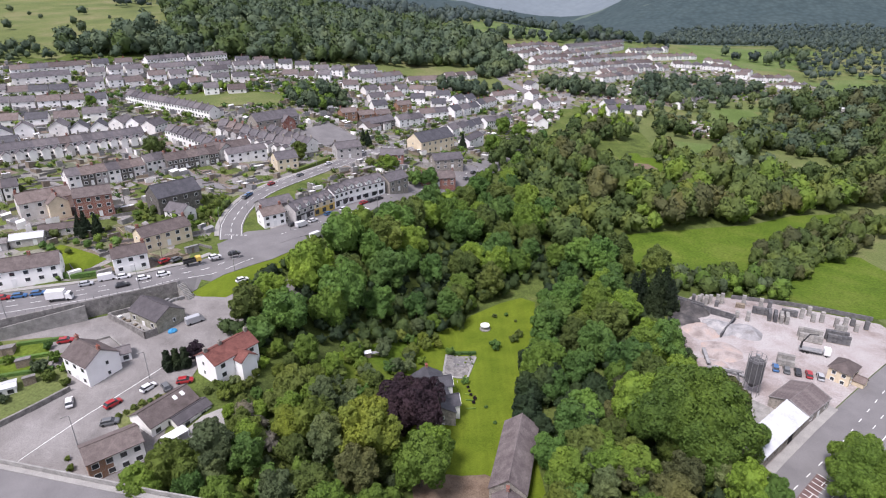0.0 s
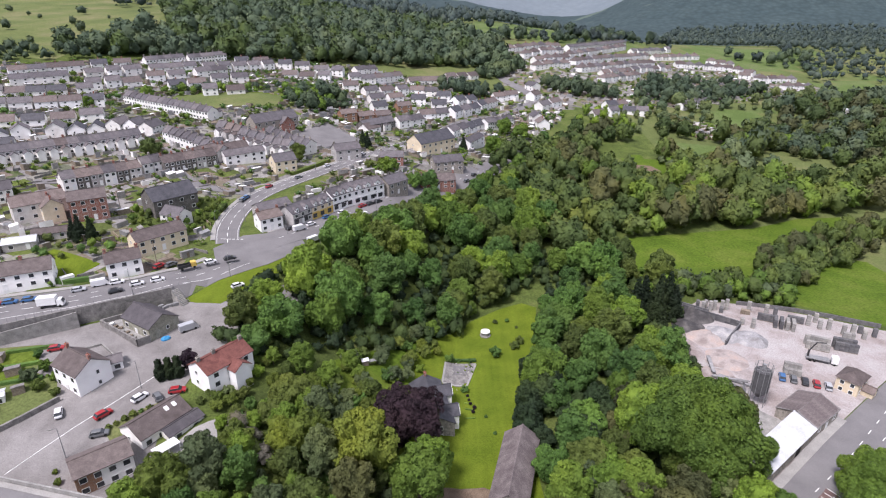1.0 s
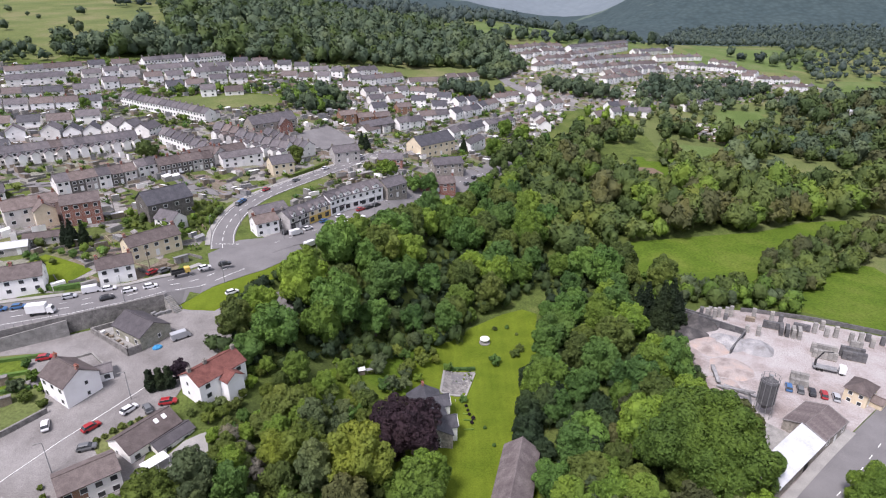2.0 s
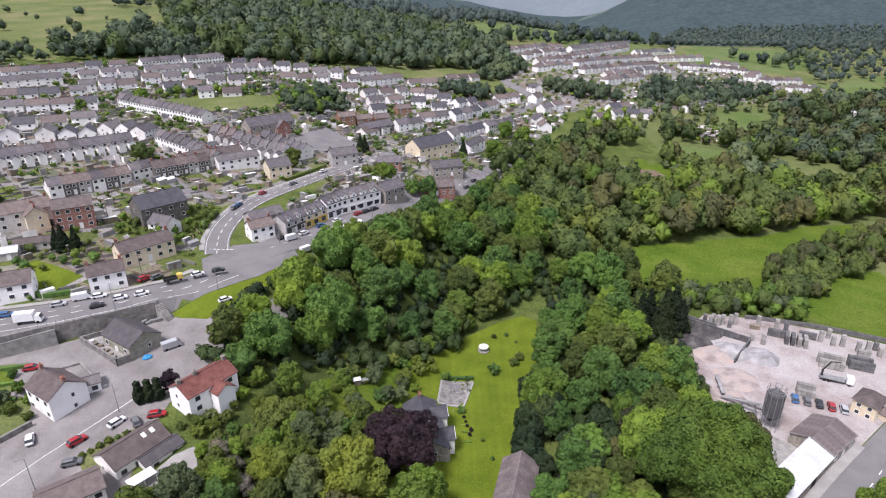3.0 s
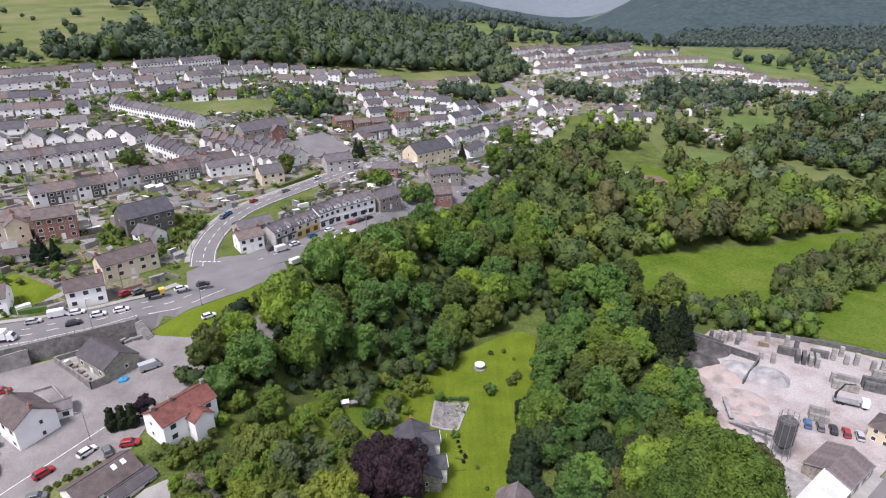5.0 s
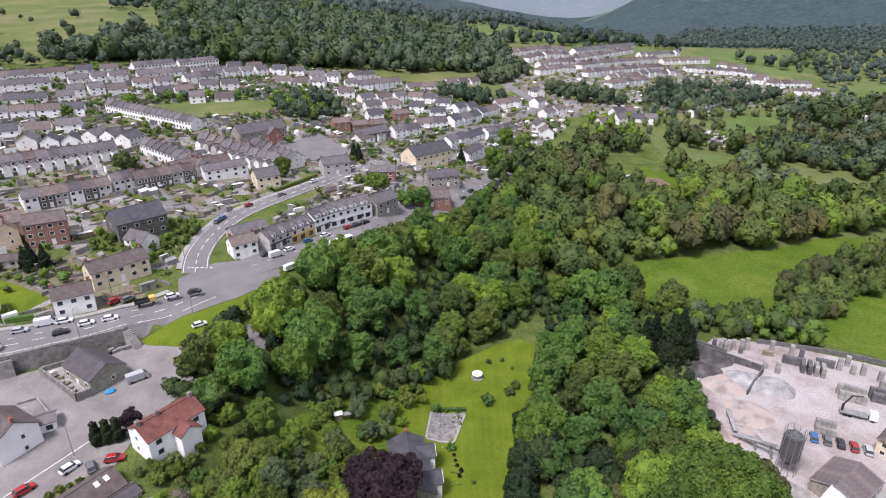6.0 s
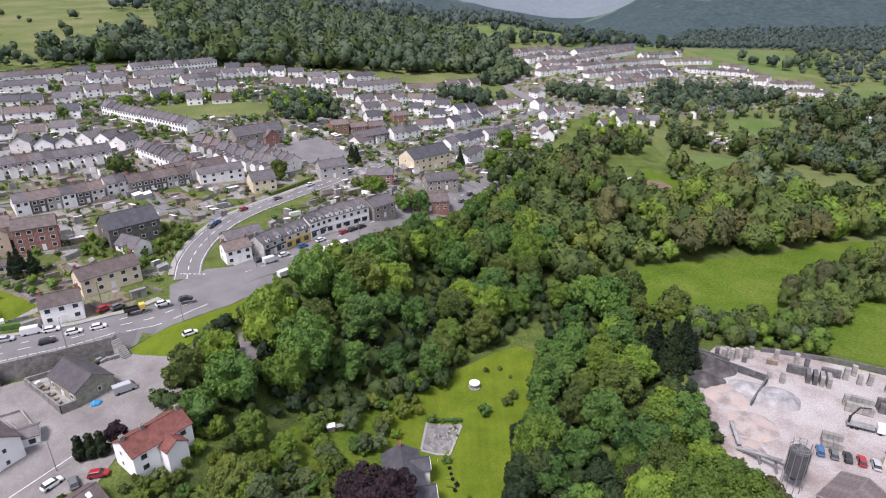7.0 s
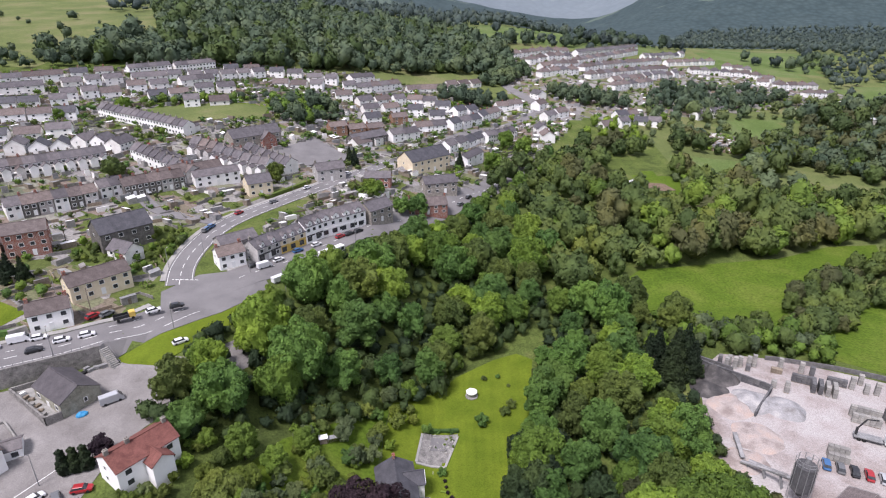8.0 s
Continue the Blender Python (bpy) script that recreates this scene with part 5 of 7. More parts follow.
house("school wing with gabled front", (-99, 361), (-92, 353), 8.0, 5.0, 8.6, BRICK, SLATE, bays=3, chimneys=(), name="school_wing", category="school")
house("dark stone schoolhouse with gables", (-54, 386), (-36, 404), 9.0, 5.0, 8.0, DARKSTONE, SLATE, bays=5)
house("dark-roofed stone lodge of the chapel ruin", (-108, 221), (-99.5, 217), 7.0, 4.0, 6.6, RENDERMIX, SLATE, bays=2, chimneys=())
house("stone hall with slate roof beside the chapel", (-6, 306), (9, 311), 9.0, 5.0, 7.6, STONE, SLATE, bays=4, chimneys=())
house("white house with slate roof beside the chapel", (13, 369), (23, 388), 8.0, 5.2, 7.4, RENDERWHITE, SLATE)
house("red brick house with slate roof", (-33, 305), (-21, 305), 8.0, 4.8, 7.0, BRICK, SLATE)
house("grey house with slate roof and tall gable", (-58, 309), (-46, 316), 8.0, 5.6, 8.4, RENDERGREY, SLATE)
house("brown-roofed house among trees", (-12, 287), (5, 291), 9.0, 4.0, 6.6, BRICK, TILE, bays=5)

# ---- trees and woods ----
wood([(-59, 147), (-58, 158), (-50, 172), (-45, 188), (-36, 208), (-21, 235), (-3, 260), (12, 288), (32, 305), (48, 262), (42, 226), (26, 209), (12, 196), (2, 182), (-9, 170), (-22, 160), (-36, 152), (-48, 140), (-56, 139)], 9.2, BROAD, 0.8, 1.5, 3, "trees of the wooded bank", holes=([(-14, 204), (6, 204), (12, 240), (-6, 247)],))
wood([(27, 126), (28, 146), (32, 166), (38, 186), (42, 206), (45, 232), (62, 236), (78, 226), (88, 205), (80, 190), (74, 166), (74, 140), (62, 128), (48, 120)], 8.6, ["deep_0", "deep_1", "fresh_0", "olive_0", "fresh_1", "deep_0", "deep_1", "olive_1"], 0.7, 1.35, 5, "trees east of the lawn", holes=([(62, 168), (86, 168), (88, 198), (63, 198)], [(67, 136), (84, 136), (84, 169), (67, 169)]))
wood([(-60, 60), (-60, 98), (-50, 108), (-52, 120), (-46, 128), (-30, 122), (-14, 118), (-12, 100), (-6, 92), (-10, 60)], 6.6, MIXED, 0.55, 0.95, 7, "trees below the houses", holes=([(-58, 110), (-40, 112), (-38, 135), (-58, 135)], [(-28, 106), (-12, 106), (-12, 122), (-28, 122)],))
wood([(24, 60), (26, 100), (34, 118), (70, 128), (78, 122), (62, 100), (56, 60)], 7.0, MIXED, 0.6, 1.0, 9, "trees beside the barn")
far_wood([(50, 240), (86, 270), (158, 290), (214, 310), (330, 330), (330, 372), (230, 345), (160, 338), (112, 345), (66, 335), (44, 300)], 8.2, 11, ["valley_deep", "valley", "umber", "valley", "olive", "valley_deep", "oak"], 1.36, "mixed trees along the stream in the valley", leaves=560, leaf=0.50, holes=HEDGED_FIELDS)
far_wood([(110, 214), (126, 222), (146, 250), (180, 272), (220, 292), (240, 285), (204, 260), (166, 234), (136, 210), (120, 204)], 5.4, 13, ["valley", "olive", "umber"], 0.75, "tall hedge of mixed trees between pastures", leaves=520, leaf=0.45)
far_wood([(22, 300), (60, 330), (112, 352), (120, 372), (100, 372), (80, 400), (50, 395), (34, 350)], 7.5, 15, ["valley_deep", "valley", "oak"], 0.85, "trees beside the road at the foot of the town", leaves=560, leaf=0.50)
plant("oak", 62, 117, 1.0)
plant("chestnut", -3.5, 111, 1.0)
plant("chestnut", -5.5, 104.5, 1.15, 70)
plant("beech", -8.6, 125.2)
plant("lime_1", -19.5, 113.5, 1.0)
plant("lime_1", -17.5, 108, 1.45, 60)
plant("fir", 67, 185)
for x_, y_, s_ in ((71, 189, 0.95), (75, 185, 1.05), (79.5, 189, 1.0), (73, 180, 0.85), (80, 184, 0.8)):
    plant("fir", x_, y_, s_, x_ * 7)
plant("oak", 94, 100, 0.62, 140)
for x_, y_ in ((-71.5, 128.5), (-69.5, 129.3), (-67.6, 130)):
    plant("cypress", x_, y_)
plant("plum", -66, 133.5)
for x_, y_, s_, q_ in ((22.5, 131, 0.7, 0.9), (24, 138, 1.0, 1.2), (26, 145, 0.9, 0.95), (27, 151.5, 1.1, 1.25), (30, 159.5, 0.85, 1.0), (29, 139.5, 1.1, 1.3), (31.5, 147, 1.0, 1.1), (26, 125, 0.75, 1.0)):
    plant("yew", x_, y_, s_, x_ * 9, tall=q_)
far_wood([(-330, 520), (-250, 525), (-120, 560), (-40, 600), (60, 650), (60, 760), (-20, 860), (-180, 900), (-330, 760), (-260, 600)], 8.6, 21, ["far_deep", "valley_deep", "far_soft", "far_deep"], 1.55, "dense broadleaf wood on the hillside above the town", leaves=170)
far_wood([(112, 345), (160, 338), (230, 345), (330, 372), (330, 400), (260, 398), (245, 372), (190, 372), (195, 400), (150, 398), (120, 380)], 8.6, 22, ["valley", "umber", "far_soft", "valley", "valley_deep"], 1.15, "hedgerow trees round small fields", leaves=420, leaf=0.62, holes=HEDGED_FIELDS)
far_wood([(330, 330), (480, 350), (640, 500), (700, 760), (560, 700), (440, 650), (330, 585), (305, 545), (250, 505), (170, 470), (160, 436), (206, 442), (215, 405), (330, 400)], 11, 23, ["valley_deep", "valley", "far_soft", "umber", "far_deep"], 1.35, "belts of trees along the valley floor", leaves=260, leaf=0.8, holes=HEDGED_FIELDS)
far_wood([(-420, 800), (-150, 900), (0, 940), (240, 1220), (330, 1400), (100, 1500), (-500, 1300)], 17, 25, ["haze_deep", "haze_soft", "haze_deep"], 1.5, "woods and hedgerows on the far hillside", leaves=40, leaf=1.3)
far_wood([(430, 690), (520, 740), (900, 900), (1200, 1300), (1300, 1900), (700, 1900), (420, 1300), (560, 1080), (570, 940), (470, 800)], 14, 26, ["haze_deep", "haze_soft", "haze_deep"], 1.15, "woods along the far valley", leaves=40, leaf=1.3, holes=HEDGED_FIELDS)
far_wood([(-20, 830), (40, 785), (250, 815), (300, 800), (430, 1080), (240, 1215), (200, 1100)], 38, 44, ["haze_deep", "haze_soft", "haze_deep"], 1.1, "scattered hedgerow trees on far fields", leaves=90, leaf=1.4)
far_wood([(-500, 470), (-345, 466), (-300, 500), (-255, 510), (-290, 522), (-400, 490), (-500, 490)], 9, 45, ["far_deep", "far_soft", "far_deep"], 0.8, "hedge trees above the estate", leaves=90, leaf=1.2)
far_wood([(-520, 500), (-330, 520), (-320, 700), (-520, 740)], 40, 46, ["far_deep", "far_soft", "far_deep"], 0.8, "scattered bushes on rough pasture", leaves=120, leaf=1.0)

plant("deep_1", 53, 141, 1.3, 40)
plant("fresh_1", 60, 146, 1.25, 200)
plant("fresh_1", 62, 154, 1.1, 90)
for x_, y_, s_, k_ in ((27, 113, 0.85, "deep_0"), (28, 104, 1.0, "fresh_1"), (26.5, 96, 0.9, "lime_0"), (34, 112, 1.1, "olive_0"), (33, 121, 1.0, "deep_1"), (50, 97, 1.0, "umber_0"), (66, 98, 0.9, "fresh_1"), (72, 97, 0.7, "deep_0")):
    plant(k_, x_, y_, s_, x_ * 17)
for x_, y_, s_, k_ in ((43, 139, 1.0, "yew"), (43, 130, 1.1, "yew"), (50, 134, 0.8, "umber_1"), (38, 126, 1.1, "yew"), (47, 124, 0.9, "umber_0"), (35, 131, 1.0, "yew")):
    plant(k_, x_, y_, s_, x_ * 23)
plant("fresh_0", 38, 108, 1.0, 20)
plant("fresh_1", 44, 104, 1.0, 120)
for k_, x_, y_, s_ in (("fresh_mid", -196, 401, 0.7), ("olive_mid", -146, 293, 0.6), ("olive_mid", -179, 310, 0.6), ("olive_mid", -175, 232, 0.5), ("lime_mid", -76, 306, 0.7), ("fresh_mid", -27, 290, 0.9), ("fresh_mid", -223, 379, 0.7), ("deep_mid", -7, 284, 0.9), ("deep_mid", -14, 281, 0.8), ("fresh_mid", 31, 369, 1.2), ("fresh_mid", 54, 415, 1.2), ("deep_mid", 69, 410, 0.9), ("fresh_mid", 43, 428, 1.2), ("lime_mid", -32, 300, 0.5), ("olive_mid", -38, 296, 0.5)):
    plant(k_, x_, y_, s_, x_ * 7)
for x_, y_, s_ in ((-129, 198, 0.62), (-125.5, 199, 0.55), (-132, 199, 0.5), (-44, 340, 0.6), (-47, 343, 0.6), (12, 362, 0.6)):
    plant("fir", x_, y_, s_, x_)
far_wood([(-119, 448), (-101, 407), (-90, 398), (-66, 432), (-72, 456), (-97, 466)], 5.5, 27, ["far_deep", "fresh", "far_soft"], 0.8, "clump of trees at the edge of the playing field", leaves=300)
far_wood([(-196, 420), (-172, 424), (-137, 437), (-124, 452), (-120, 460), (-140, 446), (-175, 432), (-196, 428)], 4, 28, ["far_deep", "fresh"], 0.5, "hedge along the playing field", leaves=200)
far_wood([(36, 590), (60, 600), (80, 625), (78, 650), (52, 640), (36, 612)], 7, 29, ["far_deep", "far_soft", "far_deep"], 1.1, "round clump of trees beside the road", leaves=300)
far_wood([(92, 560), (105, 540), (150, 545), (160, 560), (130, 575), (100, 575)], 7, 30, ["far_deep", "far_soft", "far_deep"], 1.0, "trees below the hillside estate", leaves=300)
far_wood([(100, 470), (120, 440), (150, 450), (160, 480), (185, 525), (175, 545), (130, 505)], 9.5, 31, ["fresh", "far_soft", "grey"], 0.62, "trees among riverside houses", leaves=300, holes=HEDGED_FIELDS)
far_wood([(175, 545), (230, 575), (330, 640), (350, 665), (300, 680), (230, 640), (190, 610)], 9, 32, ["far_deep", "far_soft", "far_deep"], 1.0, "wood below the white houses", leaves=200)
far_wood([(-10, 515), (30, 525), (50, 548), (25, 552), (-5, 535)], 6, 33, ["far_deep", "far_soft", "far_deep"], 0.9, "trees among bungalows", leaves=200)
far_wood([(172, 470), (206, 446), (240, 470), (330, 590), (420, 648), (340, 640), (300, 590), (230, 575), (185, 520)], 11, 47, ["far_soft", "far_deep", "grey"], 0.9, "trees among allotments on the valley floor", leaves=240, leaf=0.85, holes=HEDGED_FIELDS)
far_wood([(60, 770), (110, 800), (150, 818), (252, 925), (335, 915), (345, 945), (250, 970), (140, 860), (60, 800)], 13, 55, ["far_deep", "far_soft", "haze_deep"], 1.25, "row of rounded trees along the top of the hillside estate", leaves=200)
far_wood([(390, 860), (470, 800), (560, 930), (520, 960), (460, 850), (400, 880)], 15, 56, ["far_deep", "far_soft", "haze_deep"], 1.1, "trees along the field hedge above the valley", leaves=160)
house("long white-roofed factory shed in the valley", (358, 570), (384, 580), 18.0, 5.0, 6.4, RENDERGREY, WHITESHEET, storeys=1, bays=6, chimneys=(), name="factory", category="factory", far=True)
house("low barn with pale sheet roof beside small fields", (112, 374), (120, 380), 6.0, 2.6, 3.6, TIMBER, WHITESHEET, storeys=1, bays=2, chimneys=(), name="field_barn", category="barn", far=True)
drape("ploughed_plot", [(118, 366), (140, 372), (136, 382), (120, 384)], SOIL, 0.2, "bare brown soil plot", cell=8)
house("lower stone end of the barn with weathered roof", (14.4, 101.2), (12.2, 88), 6.6, 3.0, 5.2, STONE, RUSTROOF, storeys=1, bays=2, chimneys=(0,), name="barn_wing", category="barn", base=1.6)
clutter_plots = [(190, 458), (214, 452), (258, 505), (260, 522), (212, 512)]
far_wood([(68, 350), (104, 366), (98, 385), (112, 410), (132, 432), (128, 446), (104, 440), (92, 424), (84, 404), (62, 396)], 8.5, 51, ["valley", "valley_deep", "umber", "valley"], 1.05, "trees between the road and the small fields", leaves=480, leaf=0.6, holes=HEDGED_FIELDS)
far_wood([(144, 374), (156, 370), (196, 366), (200, 384), (196, 390), (150, 392), (150, 402), (143, 400)], 6.5, 52, ["grey", "olive", "fresh"], 0.85, "tall hedge between small fields", leaves=420, leaf=0.6)
far_wood([(204, 436), (210, 400), (224, 424), (252, 440), (280, 400), (300, 440), (262, 470), (216, 448)], 7.5, 53, ["far_deep", "fresh", "grey"], 1.1, "trees behind the small fields", leaves=420, leaf=0.65)
drape("allotment", clutter_plots, SOIL, 0.25, "allotment plots of bare soil and rough grass", cell=8)
UNDER = dict(leaves=150, leaf=0.62)
far_wood([(-126, 226), (-118, 214), (-110, 214), (-100, 208), (-90, 216), (-91, 236), (-97, 248), (-104, 240), (-100, 226), (-112, 218), (-122, 236)], 2.8, 48, ["lime", "fresh", "olive"], 0.26, "brambles and shrubs round the chapel ruin", **UNDER)
far_wood([(-140, 180), (-118, 184), (-112, 196), (-128, 206), (-140, 200)], 4.2, 49, ["fresh", "olive", "deep"], 0.28, "overgrown garden shrubs behind the main road", **UNDER)
# shade in the gaps between trees is put into these two dark leaf mixes
far_wood([(-62, 143), (-60, 170), (-50, 195), (-30, 236), (12, 290), (34, 300), (46, 262), (42, 226), (28, 207), (14, 196), (5, 180), (-6, 168), (-20, 158), (-36, 150), (-48, 138)], 3.6, 34, ["yew", "valley_deep", "valley_deep"], 0.42, "bramble and sapling undergrowth of the wooded bank, darkened as shade between the trees", **UNDER)
far_wood([(28, 112), (29, 165), (37, 200), (44, 234), (62, 238), (80, 228), (92, 206), (84, 190), (76, 166), (74, 140), (78, 124), (62, 98), (40, 96)], 3.6, 35, ["yew", "valley_deep", "valley_deep"], 0.40, "undergrowth beneath the trees east of the lawn, darkened as shade between them", **UNDER)
far_wood([(-62, 58), (-58, 98), (-50, 110), (-50, 122), (-38, 124), (-14, 112), (-8, 96), (-8, 58)], 3.4, 36, ["grey", "olive", "fresh", "deep"], 0.38, "mixed shrubs below the houses", **UNDER)
far_wood([(80, 204), (96, 201), (107, 196.5), (126, 191.5), (130, 200), (118, 212), (100, 220), (84, 224)], 3.4, 37, ["grey", "olive", "fresh"], 0.62, "scrubby willow thicket behind the yard", **UNDER)


# ---- gardens of the town: sheds, walls, hedges and shrubs too many to count ----
ROAD_POINTS = UPPER[::2] + LOWER[::2]


STANDS = np.array([(p[0], p[1], p[2] * 0.75) for p in PLACES] + [(p[0], p[1], 5.5) for p in ROAD_POINTS])


def free(x, y, room):
    return bool((np.hypot(STANDS[:, 0] - x, STANDS[:, 1] - y) > STANDS[:, 2] + room).all())


SHED_MATS = [RENDERMIX, CONCRETE, TIMBER, WHITEPAINT, METAL, SHEETROOF]
SHED_WORDS = {"painted_render": "pale rendered", "weathered_concrete": "grey concrete", "grey_timber": "weathered timber", "dull_steel": "grey sheet-metal"}


def garden_shed(m, w, d, h, wall, roof):
    """A lean-to garden shed or garage with a door."""
    t = thing("garden_shed", m, f"small {SHED_WORDS.get(wall.name, 'pale')} shed with sloping roof in a back garden", "shed", "garden sheds")
    bm = bmesh.new()
    q = [bm.verts.new(c) for c in ((-w, -d, -1), (w, -d, -1), (w, d, -1), (-w, d, -1), (-w, -d, h), (w, -d, h), (w, d, h - 0.5), (-w, d, h - 0.5))]
    for f in ((0, 1, 5, 4), (1, 2, 6, 5), (2, 3, 7, 6), (3, 0, 4, 7)):
        bm.faces.new([q[i] for i in f])
    part("wall", bm, wall, t)
    bm = bmesh.new()
    e = 0.15
    a = [(-w - e, -d - e, h + 0.04), (w + e, -d - e, h + 0.04), (w + e, d + e, h - 0.54), (-w - e, d + e, h - 0.54)]
    lo, hi = [bm.verts.new(c) for c in a], [bm.verts.new((c[0], c[1], c[2] + 0.1)) for c in a]
    bm.faces.new(hi)
    bm.faces.new(lo[::-1])
    for i in range(4):
        bm.faces.new((lo[i], lo[(i + 1) % 4], hi[(i + 1) % 4], hi[i]))
    part("roof", bm, roof, t)
    part("door", boxes((-0.45, 0.45, -d - 0.05, -d + 0.02, 0, 1.9)), TIMBER, t)


def clutter(outline, gap, seed, label_of):
    rng = random.Random(seed)
    sheds, walls, hedges = bmesh.new(), bmesh.new(), []
    nr, near_sheds = np.random.default_rng(seed), 0
    for x, y in scatter(outline, gap, seed, OPEN):
        if not free(x, y, 1.2):
            continue
        z, turn = float(ground(x, y)), rng.choice((38, 42, 128, -30, 60)) + rng.uniform(-6, 6)
        m, what = pose(x, y, z, 0, 0, turn), rng.random()
        if what < 0.26:
            w, d, h = rng.uniform(0.8, 2.6), rng.uniform(0.8, 2.0), rng.uniform(1.6, 2.8)
            k = rng.choice((0, 1, 1, 2, 2, 4))
            top = rng.choice((1, 4, 5, 5, 3, 3, 3))
            if math.hypot(x + 20, y) < 250 and near_sheds < 8:
                near_sheds += 1
                garden_shed(m, w, d, h, SHED_MATS[k], SHED_MATS[top])
                continue
            q = [sheds.verts.new(m @ Vector(c)) for c in ((-w, -d, -1), (w, -d, -1), (w, d, -1), (-w, d, -1), (-w, -d, h), (w, -d, h), (w, d, h - 0.5), (-w, d, h - 0.5))]
            for f in ((0, 1, 5, 4), (1, 2, 6, 5), (2, 3, 7, 6), (3, 0, 4, 7)):
                sheds.faces.new([q[i] for i in f]).material_index = k
            sheds.faces.new([q[i] for i in (4, 5, 6, 7)]).material_index = top
        elif what < 0.55:
            box(walls, -rng.uniform(1, 4.5), rng.uniform(1, 4.5), -0.09, 0.09, -1, rng.uniform(0.6, 1.4), rng.choice((0, 0, 1)), m)
        elif what < 0.90:
            hedges.append((x, y, z, rng.uniform(0.22, 0.50) * (1.5 if y > 330 else 1)))
    for name, bm, mats in (("garden_shed", sheds, SHED_MATS), ("garden_wall", walls, [STONEWALL, TIMBER])):
        bmesh.ops.recalc_face_normals(bm, faces=bm.faces[:])
        tagged(part(name, bm, mats), label_of[name], name.replace("_", " "), "", "stuff")
    protos = [crown_data(nr, 4.2, 5.6, 0.0, 7, 50, 0.75, level=1) for _ in range(4)]
    vs, fs, ns, mi, n = [], [], [], [], 0
    for x, y, z, s in hedges:
        v, f, soft = protos[rng.randrange(4)]
        ns.append(soft)
        vs.append(v * s + np.array((x, y, z - 0.2)))
        fs += [[i + n for i in q] for q in f]
        mi += [rng.randrange(3)] * len(f)
        n += len(v)
    me = mesh_of("garden_shrubs", np.concatenate(vs), fs, [LEAF["fresh"], LEAF["olive"], LEAF["deep"]], np.concatenate(ns))
    me.polygons.foreach_set("material_index", np.array(mi, np.int32))
    tagged(new("garden_shrubs", me), label_of["garden_shrubs"], "shrubs", "", "stuff")


NAMES = {"garden_shed": "small pale sheds and garages in back gardens", "garden_wall": "low garden walls and timber fences between plots", "garden_shrubs": "green garden shrubs and hedges among houses"}
clutter(TOWN, 3.6, 41, NAMES)
clutter(HILL_ESTATE, 6.0, 42, NAMES)
clutter(clutter_plots, 3.0, 43, {"garden_shed": "small pale allotment sheds and greenhouses", "garden_wall": "timber fences between allotment plots", "garden_shrubs": "green shrubs among allotment plots"})
clutter([(-72, 240), (-66, 258), (-54, 280), (-36, 304), (-22, 300), (-22, 284), (-36, 270), (-50, 256), (-62, 244)], 2.8, 44, {"garden_shed": "small pale sheds behind the shops", "garden_wall": "low walls and fences behind the shops", "garden_shrubs": "green shrubs and hedges behind the shops"})


# ---- vehicles ----
def car_body(bm, L, W, H, nose, tail):
    """A saloon shell from side-on stations, rounded at the shoulders."""
    st = [(-L / 2, 0.35, 0.62, 0.72), (-L / 2 + 0.12, 0.22, 0.78, 0.9), (-L * 0.30, 0.20, 0.92, 1.0), (L * 0.22, 0.20, 0.95, 1.0), (L / 2 - 0.15, 0.22, 0.76, 0.92), (L / 2, 0.36, 0.60, 0.76)]
    rings = []
    for x, z0, z1, w in st:
        h = W / 2 * w
        rings.append([bm.verts.new(c) for c in ((x, -h * 0.94, z0), (x, -h, (z0 + z1) / 2), (x, -h * 0.90, z1), (x, h * 0.90, z1), (x, h, (z0 + z1) / 2), (x, h * 0.94, z0))])
    for a, b in zip(rings, rings[1:]):
        for k in range(6):
            bm.faces.new((a[k], b[k], b[(k + 1) % 6], a[(k + 1) % 6]))
    bm.faces.new(rings[0])
    bm.faces.new(rings[-1][::-1])
    bmesh.ops.recalc_face_normals(bm, faces=bm.faces[:])


def cabin(bm, x0, x1, x2, x3, W, z0, z1, lean=0.82):
    q = []
    for xa, xb, z, w in ((x0, x3, z0, W / 2 * 0.9), (x1, x2, z1, W / 2 * 0.9 * lean)):
        q.append([bm.verts.new(c) for c in ((xa, -w, z), (xb, -w, z), (xb, w, z), (xa, w, z))])
    for k in range(4):
        bm.faces.new((q[0][k], q[0][(k + 1) % 4], q[1][(k + 1) % 4], q[1][k]))
    bm.faces.new(q[1])
    return q[1]


def wheel_bm(r=0.32, w=0.2):
    bm = bmesh.new()
    ring(bm, r, r, -w / 2, w / 2, 12)
    bmesh.ops.transform(bm, matrix=pose(0, 0, 0, 90), verts=bm.verts[:])
    return bm


_w = wheel_bm()
WHEEL = bpy.data.meshes.new("wheel")
_w.to_mesh(WHEEL)
_w.free()
WHEEL.materials.append(RUBBER)
CARS = {}


